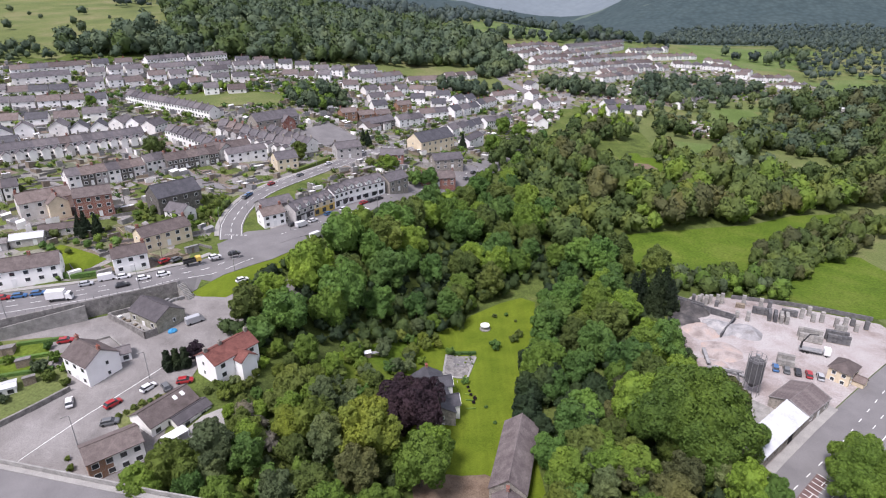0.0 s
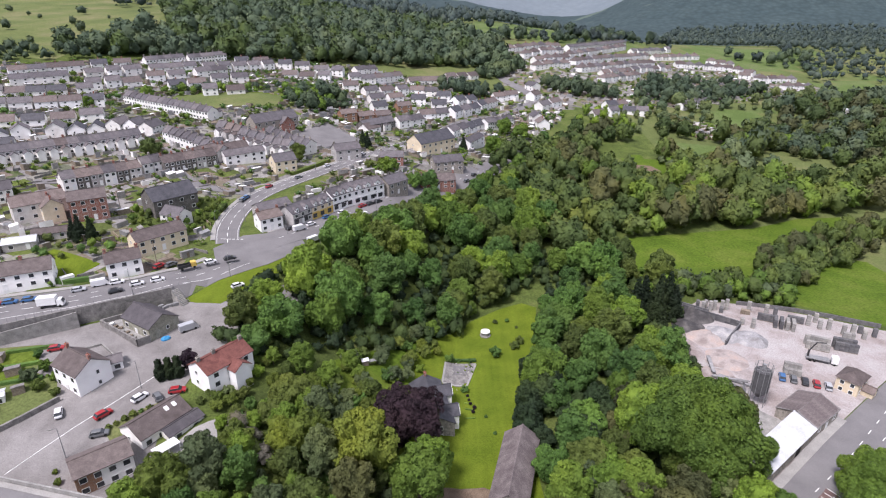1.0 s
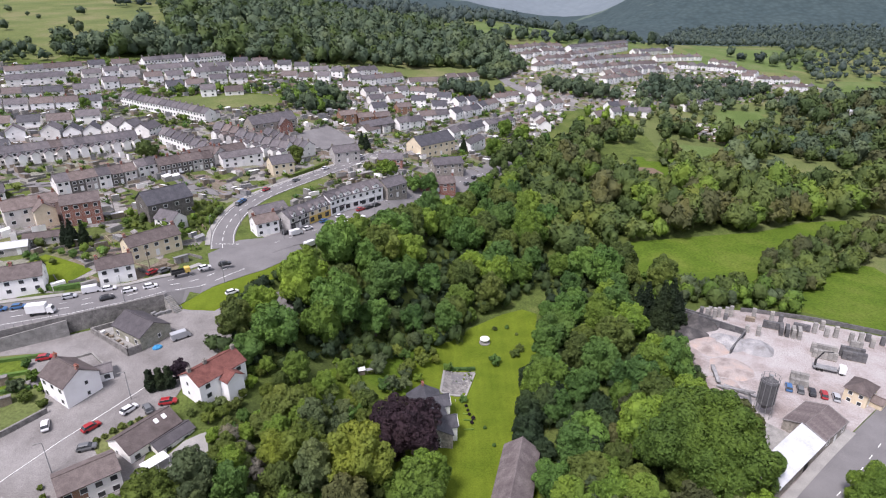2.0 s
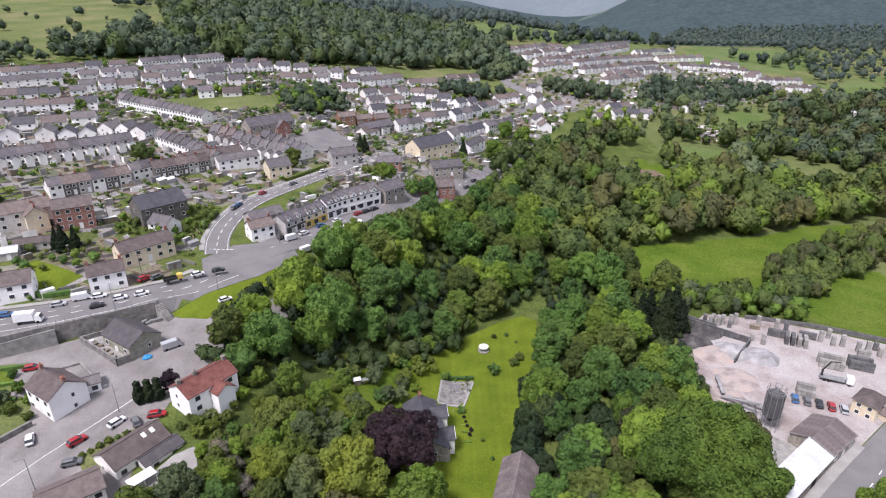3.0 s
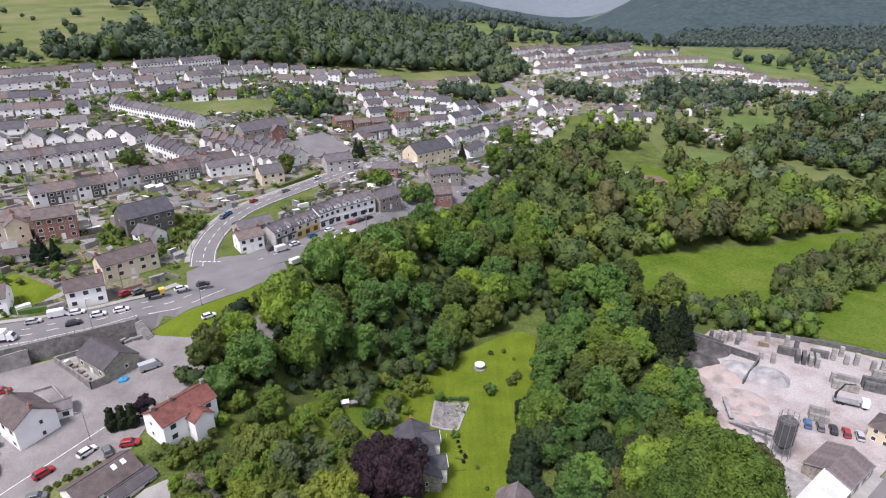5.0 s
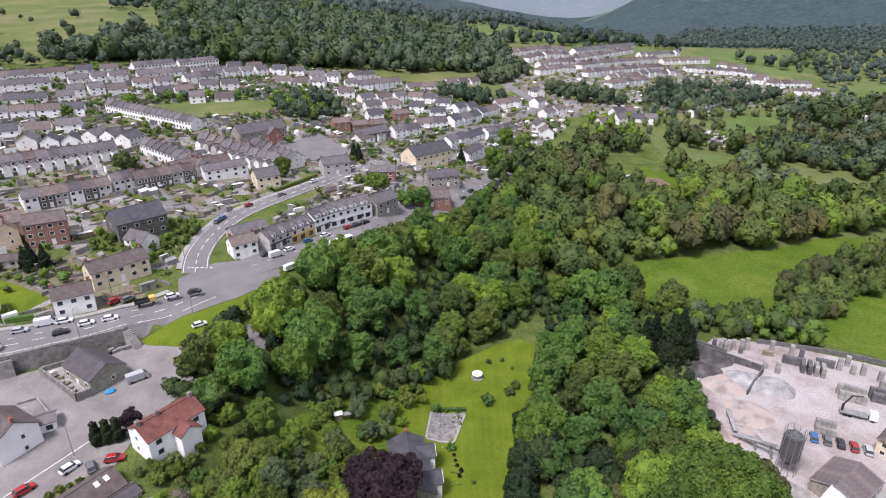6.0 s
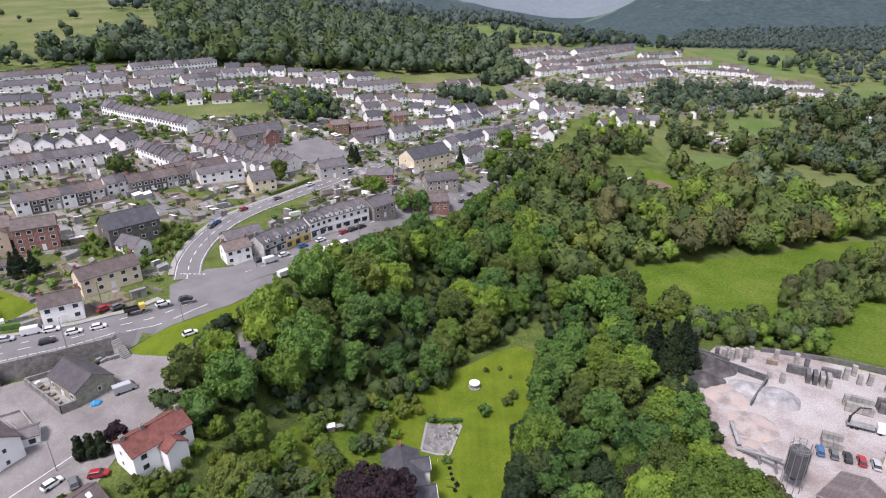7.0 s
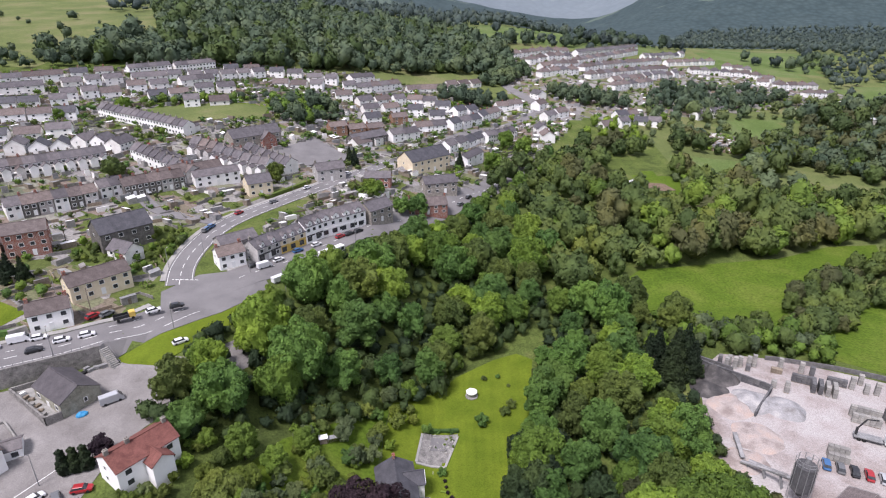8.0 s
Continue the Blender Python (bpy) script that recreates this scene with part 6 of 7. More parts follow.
def car(colour, x, y, z, turn, kind="car", label=""):
    key, at = (colour, kind), pose(x, y, z, 0, 0, turn)
    text = label or f"parked {colour} {'van' if kind == 'van' else 'hatchback car'} with dark windows"
    if key in CARS:
        return tagged(copy_thing(CARS[key], at), text)
    t = thing(kind, at, text, kind)
    paint = CARPAINT[colour]
    if kind == "van":
        L, W = 5.2, 1.95
        bm = bmesh.new()
        box(bm, -2.6, 1.5, -W / 2, W / 2, 0.3, 2.2)
        q = [bm.verts.new(c) for c in ((1.5, -W / 2, 0.3), (2.6, -W / 2, 0.3), (2.6, W / 2, 0.3), (1.5, W / 2, 0.3), (1.5, -W / 2, 2.2), (2.5, -W / 2, 1.1), (2.5, W / 2, 1.1), (1.5, W / 2, 2.2))]
        for f in ((0, 1, 5, 4), (1, 2, 6, 5), (2, 3, 7, 6), (4, 5, 6, 7)):
            bm.faces.new([q[k] for k in f])
        bmesh.ops.bevel(bm, geom=[e for e in bm.edges if e.calc_length() > 1.5], offset=0.08, segments=2, affect="EDGES")
        part("body", bm, paint, t)
        bm = bmesh.new()
        g = [bm.verts.new(c) for c in ((1.62, -W / 2 + 0.12, 2.09), (2.42, -W / 2 + 0.15, 1.2), (2.42, W / 2 - 0.15, 1.2), (1.62, W / 2 - 0.12, 2.09))]
        bm.faces.new([g[k] for k in (0, 1, 2, 3)])
        bmesh.ops.translate(bm, verts=bm.verts[:], vec=(0.03, 0, 0.03))
        part("windscreen", bm, PANE, t)
    else:
        L, W = 4.2, 1.78
        bm = bmesh.new()
        car_body(bm, L, W, 1.45, 0.9, 0.5)
        part("body", bm, paint, t)
        bm = bmesh.new()
        cabin(bm, -1.85, -1.35, 0.45, 1.15, W, 0.9, 1.42)
        part("window", bm, PANE, t, "dark car windows")
        bm = bmesh.new()
        cabin(bm, -1.42, -1.3, 0.38, 0.5, W * 0.86, 1.40, 1.47)
        part("roof", bm, paint, t)
    for wx in (-L * 0.31, L * 0.31):
        for wy in (-W / 2 + 0.08, W / 2 - 0.08):
            share("wheel", WHEEL, t, pose(wx, wy, 0.32))
    CARS[key] = t
    return t


def lorry(x, y, z, turn):
    t = thing("lorry", pose(x, y, z, 0, 0, turn), "white box lorry on the main road", "lorry")
    bm = boxes((-3.4, 1.6, -1.15, 1.15, 0.95, 3.4))
    bmesh.ops.bevel(bm, geom=bm.edges[:], offset=0.06, segments=1, affect="EDGES")
    part("box_body", bm, WHITEPAINT, t)
    part("chassis", boxes((-3.3, 2.9, -0.45, 0.45, 0.55, 0.93)), BLACKPAINT, t)
    bm = bmesh.new()
    q = [bm.verts.new(c) for c in ((1.75, -1.05, 0.5), (3.4, -1.05, 0.5), (3.4, 1.05, 0.5), (1.75, 1.05, 0.5), (1.75, -1.05, 2.4), (2.9, -1.0, 2.4), (2.9, 1.0, 2.4), (1.75, 1.05, 2.4), (3.4, -1.05, 1.35), (3.4, 1.05, 1.35))]
    for f in ((0, 1, 8, 5, 4), (1, 2, 9, 8), (3, 7, 6, 9, 2), (4, 5, 6, 7), (5, 8, 9, 6), (0, 4, 7, 3)):
        bm.faces.new([q[k] for k in f])
    bmesh.ops.recalc_face_normals(bm, faces=bm.faces[:])
    part("cab", bm, WHITEPAINT, t)
    bm = bmesh.new()
    bm.faces.new([bm.verts.new(c) for c in ((3.40, -0.9, 1.42), (3.40, 0.9, 1.42), (2.98, 0.85, 2.3), (2.98, -0.85, 2.3))])
    bmesh.ops.translate(bm, verts=bm.verts[:], vec=(0.03, 0, 0.02))
    part("windscreen", bm, PANE, t)
    for wx in (-2.2, 2.4):
        for wy in (-0.95, 0.95):
            share("wheel", WHEEL, t, pose(wx, wy, 0.42) @ Matrix.Diagonal((1.3, 1.3, 1.3, 1)))
    return t


def flatbed(x, y, z, turn):
    t = thing("crane_lorry", pose(x, y, z, 0, 0, turn), "flatbed lorry with folded loading crane and white cab in the yard", "lorry")
    part("deck", boxes((-4.2, 2.0, -1.2, 1.2, 0.95, 1.2)), METAL, t)
    part("chassis", boxes((-4.0, 3.2, -0.45, 0.45, 0.55, 0.93)), BLACKPAINT, t)
    bm = boxes((2.4, 4.2, -1.15, 1.15, 0.5, 2.6))
    bmesh.ops.bevel(bm, geom=bm.edges[:], offset=0.12, segments=2, affect="EDGES")
    part("cab", bm, WHITEPAINT, t)
    part("windscreen", boxes((4.205, 4.225, -0.95, 0.95, 1.5, 2.35)), PANE, t)
    bm = boxes((-4.0, -3.5, -0.3, 0.3, 1.2, 3.2))
    box(bm, -0.15, 0.15, -0.15, 0.15, 0, 3.4, 0, pose(-3.7, 0, 3.1, 0, 25, 0))
    box(bm, -0.12, 0.12, -0.12, 0.12, 0, 2.4, 0, pose(-2.3, 0, 6.1, 0, 80, 0))
    part("crane_arm", bm, BLACKPAINT, t)
    for wx in (-3.0, -1.9, 3.2):
        for wy in (-1.0, 1.0):
            share("wheel", WHEEL, t, pose(wx, wy, 0.45) @ Matrix.Diagonal((1.4, 1.4, 1.4, 1)))
    return t


def bus(x, y, z, turn):
    t = thing("bus", pose(x, y, z, 0, 0, turn), "white single-deck bus in front of the shops", "bus")
    bm = boxes((-5.4, 5.4, -1.25, 1.25, 0.35, 3.0))
    bmesh.ops.bevel(bm, geom=bm.edges[:], offset=0.14, segments=2, affect="EDGES")
    part("body", bm, WHITEPAINT, t)
    for s in (-1, 1):
        for k in range(6):
            x0 = -4.9 + k * 1.65
            part("window", boxes((x0, x0 + 1.45, min(s * 1.24, s * 1.27), max(s * 1.24, s * 1.27), 1.35, 2.5)), PANE, t)
    part("windscreen", boxes((5.385, 5.415, -1.0, 1.0, 1.2, 2.6)), PANE, t)
    for wx in (-3.2, 3.4):
        for wy in (-1.15, 1.15):
            share("wheel", WHEEL, t, pose(wx, wy, 0.45) @ Matrix.Diagonal((1.45, 1.45, 1.45, 1)))
    return t


def tipper(x, y, z, turn):
    t = thing("tipper_lorry", pose(x, y, z, 0, 0, turn), "dark tipper lorry with yellow cab beside the main road", "lorry")
    part("chassis", boxes((-2.9, 2.6, -0.4, 0.4, 0.5, 0.85)), BLACKPAINT, t)
    part("tipping_body", boxes((-2.9, 1.0, -1.05, 1.05, 0.86, 1.0), (-2.9, 1.0, -1.05, -0.97, 1.0, 1.7), (-2.9, 1.0, 0.97, 1.05, 1.0, 1.7), (-2.9, -2.8, -0.97, 0.97, 1.0, 1.7), (0.9, 1.0, -0.97, 0.97, 1.0, 1.9)), BLACKPAINT, t)
    bm = boxes((1.15, 2.8, -1.0, 1.0, 0.5, 2.2))
    bmesh.ops.bevel(bm, geom=bm.edges[:], offset=0.12, segments=2, affect="EDGES")
    part("cab", bm, YELLOWPAINT, t, "yellow cab")
    part("windscreen", boxes((2.79, 2.82, -0.85, 0.85, 1.3, 2.0)), PANE, t)
    for wx in (-1.8, 2.0):
        for wy in (-0.9, 0.9):
            share("wheel", WHEEL, t, pose(wx, wy, 0.4) @ Matrix.Diagonal((1.2, 1.2, 1.2, 1)))
    return t


RZ = 27.14
tipper(-84.4, 180.2, 27.36, 36)
lorry(-113.5, 154.5, RZ, 14)
for c_, x_, y_, a_, k_ in (("white", -106.8, 168.3, 28, "van"), ("white", -102.3, 169.6, 26, "car"), ("white", -95.5, 168.5, 30, "car"), ("white", -90.3, 171.3, 30, "car"), ("white", -78.6, 185.0, 38, "car"), ("black", -73, 188, 30, "car"), ("silver", -111.4, 164.3, 24, "car"), ("blue", -122.4, 158.0, 18, "car"), ("blue", -127, 156.4, 18, "car"), ("red", -131, 155, 18, "car"), ("silver", -136, 149, 20, "car"), ("black", -99.6, 163.5, 32, "car")):
    car(c_, x_, y_, RZ, a_, k_)
for c_, x_, y_, a_, k_ in (("red", -94.2, 181.2, 60, "car"), ("grey", -90.8, 182.5, 60, "car")):
    car(c_, x_, y_, max(27.3, float(ground(x_, y_))) + 0.1, a_, k_)
for c_, x_, y_, a_, k_ in (("white", -56.5, 219.5, 45, "van"), ("white", -53.3, 225.6, 50, "car"), ("white", -49.5, 212.2, 50, "van"), ("blue", -48.6, 234.3, 48, "car"), ("white", -43.0, 240.2, 48, "car"), ("red", -35.5, 248.2, 50, "car"), ("black", -32.4, 251, 50, "car"), ("black", -29.2, 254, 50, "car"), ("black", -60, 219.6, 50, "car"), ("black", 16, 308, 60, "car"), ("grey", 12, 300, 50, "car"), ("black", -86.5, 287, 55, "car"), ("grey", -70, 279, 52, "car")):
    car(c_, x_, y_, float(ground(x_, y_)) + 0.2, a_, k_)
car("silver", -46.5, 222.5, float(ground(-46.5, 222.5)) + 0.2, 230, "van")
bus(-36, 234, float(ground(-36, 234)) + 0.2, 50)
for c_, x_, y_, a_, k_ in (("white", -90.3, 116, 120, "car"), ("white", -74, 122, 60, "car"), ("red", -66, 124.8, 15, "car"), ("red", -80, 116.2, 55, "car"), ("grey", -78, 110.5, 20, "car"), ("grey", -69.8, 122.4, 130, "car"), ("silver", -72.4, 149.3, 40, "van"), ("white", -65.8, 172.8, 40, "car"), ("red", -104, 139, 20, "car")):
    car(c_, x_, y_, float(ground(x_, y_)) + 0.13, a_, k_)
for c_, x_, y_ in (("blue", 98, 146.2), ("grey", 100.6, 145), ("black", 103.2, 143.8), ("red", 105.8, 142.6), ("silver", 108.4, 141.4)):
    car(c_, x_, y_, float(ground(x_, y_)) + 0.13, 66)
flatbed(114.5, 155, float(ground(114, 155)) + 0.13, -25)


# ---- street furniture ----
def lamp_post(x, y, z, turn, h=8.0):
    t = thing("street_lamp", pose(x, y, z, 0, 0, turn), "tall grey steel street lamp with short arm", "street lamp", "street lamps")
    bm = bmesh.new()
    ring(bm, 0.11, 0.06, 0, h, 8)
    part("pole", bm, METAL, t)
    part("arm", boxes((0, 1.3, -0.035, 0.035, h - 0.08, h)), METAL, t)
    part("lantern", boxes((1.0, 1.65, -0.12, 0.12, h - 0.14, h + 0.04)), CONCRETE, t)


def wood_pole(x, y, h=8.5):
    t = thing("telegraph_pole", pose(x, y, float(ground(x, y))), "dark timber telegraph pole with crossarm", "pole", "telegraph poles")
    bm = bmesh.new()
    ring(bm, 0.15, 0.10, -0.5, h, 8)
    part("pole", bm, TIMBER, t)
    part("crossarm", boxes((-0.7, 0.7, -0.05, 0.05, h - 0.7, h - 0.58)), TIMBER, t)


for x_, y_, a_ in ((-82, 104, 200), (-75.2, 125.5, 200), (-70, 178.5, 100), (-93.5, 161.8, 120), (-60, 215, 300), (-79, 224, 180)):
    lamp_post(x_, y_, level(x_, y_) + 0.1, a_)
for x_, y_ in ((-122, 143.5), (-86, 212), (-64, 290), (-46, 207), (-29, 246), (-110, 190)):
    lamp_post(x_, y_, level(x_, y_) + 0.1, 90)
for x_, y_ in ((-96, 183.5), (-130, 228), (-150, 262), (-105, 262), (-60, 300), (-20, 320)):
    wood_pole(x_, y_)


# ---- the works yard ----
def pile(name, x, y, r, h, mat, label, seed):
    """A heap of loose stuff: a worn cone with slumped sides."""
    rng = np.random.default_rng(seed)
    bm = bmesh.new()
    z0 = float(ground(x, y))
    rows = []
    for k in range(15):
        q = k / 14
        rows.append([])
        for a in range(44):
            t = a * math.tau / 44
            wob = 1 + 0.22 * noise.noise(Vector((math.cos(t) * 1.3, math.sin(t) * 1.3, seed)))
            px, py = x + r * q * wob * math.cos(t), y + r * q * wob * math.sin(t)
            lift = h * (1 - q) ** 1.1 * (1 + 0.5 * noise.noise(Vector((px * 0.3, py * 0.3, seed)))) + 0.5 * (1 - q) * q * 4 * (0.45 - abs(noise.noise(Vector((px * 0.22, py * 0.22, seed + 5))))) - 0.35 * q ** 4
            rows[-1].append(bm.verts.new((px, py, float(ground(px, py)) + 0.15 + lift)))
    for a, b in zip(rows, rows[1:]):
        for k in range(44):
            bm.faces.new((a[k], b[k], b[(k + 1) % 44], a[(k + 1) % 44]))
    bmesh.ops.remove_doubles(bm, verts=rows[0], dist=0.2)
    bmesh.ops.recalc_face_normals(bm, faces=bm.faces[:])
    for f in bm.faces:
        f.smooth = True
    tagged(part(name, bm, mat), label, "heap")


pile("sand_mound", 86.5, 156.5, 7.5, 0.8, PINKSAND, "low spread heap of pink sand", 1)
pile("sand_mound", 92.5, 171.5, 6.5, 2.4, GREYSAND, "grey stone dust heap in a concrete bay", 2)
pile("sand_mound", 99.5, 168.5, 6.0, 2.6, GREYSAND, "pale blue-grey gravel heap beside the bay wall", 3)
pile("stone_mound", 87, 184, 7.0, 3.6, WETDUST, "dark wet crushed stone heap against the bay wall", 4)
pile("stone_mound", 83, 178, 6.0, 1.8, WETDUST, "dark wet spread of crushed stone", 5)
pile("sand_mound", 86, 170, 7, 1.6, PINKSAND, "brownish pink heap of sand in the bay", 6)
pile("sand_mound", 80, 148, 6, 0.7, PINKSAND, "thin spill of pink sand beside the conveyor", 7)


def bay_wall(a, b, h, thick=0.5):
    L, turn = math.dist(a, b), math.degrees(math.atan2(b[1] - a[1], b[0] - a[0]))
    t = thing("bay_wall", pose(a[0], a[1], float(ground((a[0] + b[0]) / 2, (a[1] + b[1]) / 2)), 0, 0, turn), "dark stained concrete block bay wall in the yard", "wall", "bay walls")
    n = max(2, int(L / 1.6))
    bm = boxes((-L / n / 2 + 0.02, L / n / 2 - 0.02, -thick / 2, thick / 2, 0, 0.72))
    bmesh.ops.bevel(bm, geom=bm.edges[:], offset=0.04, segments=1, affect="EDGES")
    me = bpy.data.meshes.new("block")
    bm.to_mesh(me)
    bm.free()
    me.materials.append(DARKBLOCK)
    for r in range(int(h / 0.75)):
        for k in range(n):
            share("block", me, t, pose(L * (k + 0.5) / n, 0, -0.3 + r * 0.74))


bay_wall((84, 190), (100, 176.5), 3.4)
bay_wall((100, 176.5), (90, 165), 2.6)
bay_wall((86, 194), (94, 187.5), 2.6)


def stack(x, y, turn, w, d, h, mat, label, rows=4, cols=3):
    """A pile of building blocks on a pallet, course by course."""
    t = thing("block_stack", pose(x, y, float(ground(x, y)) + 0.12, 0, 0, turn), label, "block stack", "block stacks")
    part("pallet", boxes((-w / 2, w / 2, -d / 2, d / 2, 0, 0.14)), TIMBER, t)
    bm = boxes((-w / cols / 2 + 0.03, w / cols / 2 - 0.03, -d / 2, d / 2, 0, h / rows - 0.04))
    me = bpy.data.meshes.new("block_layer")
    bm.to_mesh(me)
    bm.free()
    me.materials.append(mat)
    for r in range(rows):
        for c in range(cols):
            share("block_layer", me, t, pose(w * ((c + 0.5) / cols - 0.5), 0, 0.16 + r * h / rows))


GL, DL = "tall stack of grey concrete blocks on a pallet", "stack of dark concrete blocks on a pallet"
for x_, y_, h_ in ((93, 190, 3.4), (95.2, 189.2, 3.8), (97.3, 190.3, 3.4), (99.5, 189.5, 3.8), (101.5, 190.2, 3.9), (108.5, 188.4, 3.6), (124, 178.6, 3.6), (126.6, 176.2, 3.0), (129.5, 176, 3.8), (132.5, 172.8, 3.2), (135.2, 172.4, 3.8), (104, 176, 3.4), (101.6, 178.6, 2.2), (137.5, 170, 3.0)):
    stack(x_, y_, -26, 1.3, 1.3, h_, CONCRETE, GL, 4, 1)
for k_ in range(4):
    stack(112.0 + k_ * 1.6, 177.2 - k_ * 0.75, 64, 4.2, 1.1, 3.0, CONCRETE if k_ > 1 else DARKBLOCK, GL if k_ > 1 else DL, 4, 3)
stack(110.5, 180.6, -26, 5.0, 1.2, 2.4, DARKBLOCK, DL, 3, 4)
stack(120.5, 180, -26, 5.0, 1.2, 2.2, DARKBLOCK, DL, 3, 4)
stack(118.6, 164.6, -26, 7.0, 1.1, 3.2, CONCRETE, "long stack of grey-brown concrete blocks", 4, 5)
stack(117.4, 162.0, -26, 6.6, 1.1, 2.6, CONCRETE, "long stack of grey-brown concrete blocks", 4, 5)
stack(126.4, 163.2, -24, 6.4, 1.2, 3.4, DARKBLOCK, DL, 4, 5)
stack(126.0, 161.4, -24, 6.4, 1.2, 2.8, DARKBLOCK, DL, 4, 5)
stack(130.5, 167.5, -24, 3.4, 1.2, 3.2, CONCRETE, GL, 4, 3)
stack(102.6, 149.6, -26, 4.6, 1.2, 2.8, CONCRETE, "long stack of grey-brown concrete blocks", 4, 4)
stack(101.8, 147.9, -26, 4.6, 1.2, 1.8, CONCRETE, "long stack of grey-brown concrete blocks", 3, 4)
stack(106.2, 186, -26, 3.0, 1.4, 1.4, TIMBER, "stack of timber pallets", 5, 1)
for x_, y_, h_ in ((92, 192.2, 3.0), (94.6, 191.6, 3.2), (98.4, 187.6, 2.0), (113.6, 186.2, 3.4), (116, 184.8, 2.8), (128, 181, 3.2), (138.8, 174, 2.6), (142, 171.6, 3.0)):
    stack(x_, y_, -26, 1.3, 1.3, h_, DARKBLOCK if h_ < 3.1 else CONCRETE, DL if h_ < 3.1 else GL, 4, 1)
along("yard_boundary_wall", [(107, 194.5), (126, 189), (149, 178.5)], 0.4, DARKBLOCK, 1.6, "dark block wall along the back of the yard", thick=2.2)


def silo(x, y, z):
    t = thing("cement_silo", pose(x, y, z), "dark ribbed steel cement silo with railed top", "silo")
    bm = bmesh.new()
    ring(bm, 2.1, 2.1, 4.2, 10.6, 20)
    ring(bm, 0.35, 2.1, 2.2, 4.2, 20)
    ring(bm, 2.1, 0.5, 10.6, 11.3, 20)
    part("tank", bm, DARKBLOCK, t)
    for k in range(10):
        a = k * math.tau / 10
        part("rib", boxes((-0.06, 0.06, -0.06, 0.06, 0, 12.3)), METAL, t).matrix_basis = pose(2.2 * math.cos(a), 2.2 * math.sin(a), 0, 0, 0, math.degrees(a))
    for h in (11.4, 12.25):
        bm = bmesh.new()
        loops = [[bm.verts.new(((2.2 + dr) * math.cos(k * math.tau / 20), (2.2 + dr) * math.sin(k * math.tau / 20), h + dz)) for k in range(20)] for dr, dz in ((-0.03, -0.03), (0.03, -0.03), (0.03, 0.03), (-0.03, 0.03))]
        for u, w in zip(loops, loops[1:] + loops[:1]):
            for k in range(20):
                bm.faces.new((u[k], u[(k + 1) % 20], w[(k + 1) % 20], w[k]))
        part("rail", bm, METAL, t)
    bm = bmesh.new()
    ring(bm, 0.5, 0.5, 11.2, 12.5, 12)
    part("filter", bm, METAL, t)


silo(85.0, 135.0, float(ground(85.0, 135.0)))


def conveyor(a, b, za, zb):
    p, q = Vector((*a, za)), Vector((*b, zb))
    t = thing("conveyor", Matrix.Translation(p) @ (q - p).to_track_quat("X", "Z").to_matrix().to_4x4(), "rusty steel conveyor in the yard", "conveyor")
    L = (q - p).length
    part("belt", boxes((0, L, -0.4, 0.4, 0.25, 0.35)), GREYSAND, t)
    for s in (-0.46, 0.46):
        part("side_frame", boxes((0, L, s - 0.05, s + 0.05, 0, 0.4)), METAL, t)
    for f in (0.15, 0.5, 0.85):
        part("support", boxes((L * f - 0.08, L * f + 0.08, -0.5, 0.5, -max(0.3, (za + (zb - za) * f) - float(ground(*a))), 0)), METAL, t)


conveyor((81, 157), (78.5, 147), 8.4, 9.2)
conveyor((78, 146.5), (84, 138.4), 8.6, 12.0)
conveyor((80, 147), (90, 139), 8.4, 8.6)


def gate_lodge():
    """The small two-storey stone office at the yard gate, with a hipped roof."""
    t = thing("yard_office", pose(114.6, 141.6, 7.2, 0, 0, 38), "small cream stone yard office with hipped brown roof", "office")
    part("wall", boxes((-3.6, 3.6, -2.8, 2.8, -1.5, 4.8)), CREAM, t)
    bm = bmesh.new()
    q = [bm.verts.new(c) for c in ((-4.0, -3.2, 4.7), (4.0, -3.2, 4.7), (4.0, 3.2, 4.7), (-4.0, 3.2, 4.7), (-1.2, 0, 6.8), (1.2, 0, 6.8))]
    for f in ((0, 1, 5, 4), (1, 2, 5), (2, 3, 4, 5), (3, 0, 4), (3, 2, 1, 0)):
        bm.faces.new([q[k] for k in f])
    part("roof", bm, TILE, t)
    for x in (-1.8, 1.8):
        for z in (1.5, 3.7):
            window(t, x, -2.8, z, 0)
            window(t, 3.6, x * 0.7, z, 90)
            window(t, -3.6, x * 0.7, z, -90)
    bm = bmesh.new()
    gabled(bm, 3.0, 3.0, 2.2, 3.4, -1)
    bmesh.ops.transform(bm, matrix=pose(0.5, -2.8, 0, 0, 0, -90), verts=bm.verts[:])
    porch = part("porch", bm, CREAM, t)
    bm = bmesh.new()
    roof_slabs(bm, 3.0, 3.0, 2.2, 3.4, 0.2)
    bmesh.ops.transform(bm, matrix=pose(0.5, -2.8, 0, 0, 0, -90), verts=bm.verts[:])
    part("porch_roof", bm, TILE, porch)


gate_lodge()


# ---- the garden ----
def summer_table():
    t = thing("garden_bandstand", pose(14.6, 181, float(ground(14.6, 181)) + 0.06), "small round white garden shelter on a stone base", "shelter")
    bm = bmesh.new()
    ring(bm, 1.9, 1.9, 0, 0.28, 20)
    part("base", bm, CONCRETE, t)
    bm = bmesh.new()
    ring(bm, 1.25, 1.25, 0.28, 1.5, 18)
    part("drum", bm, CONCRETE, t)
    bm = bmesh.new()
    ring(bm, 1.65, 1.65, 1.5, 1.8, 20)
    ring(bm, 1.6, 0.5, 1.8, 2.0, 20)
    part("top", bm, WHITEPAINT, t)


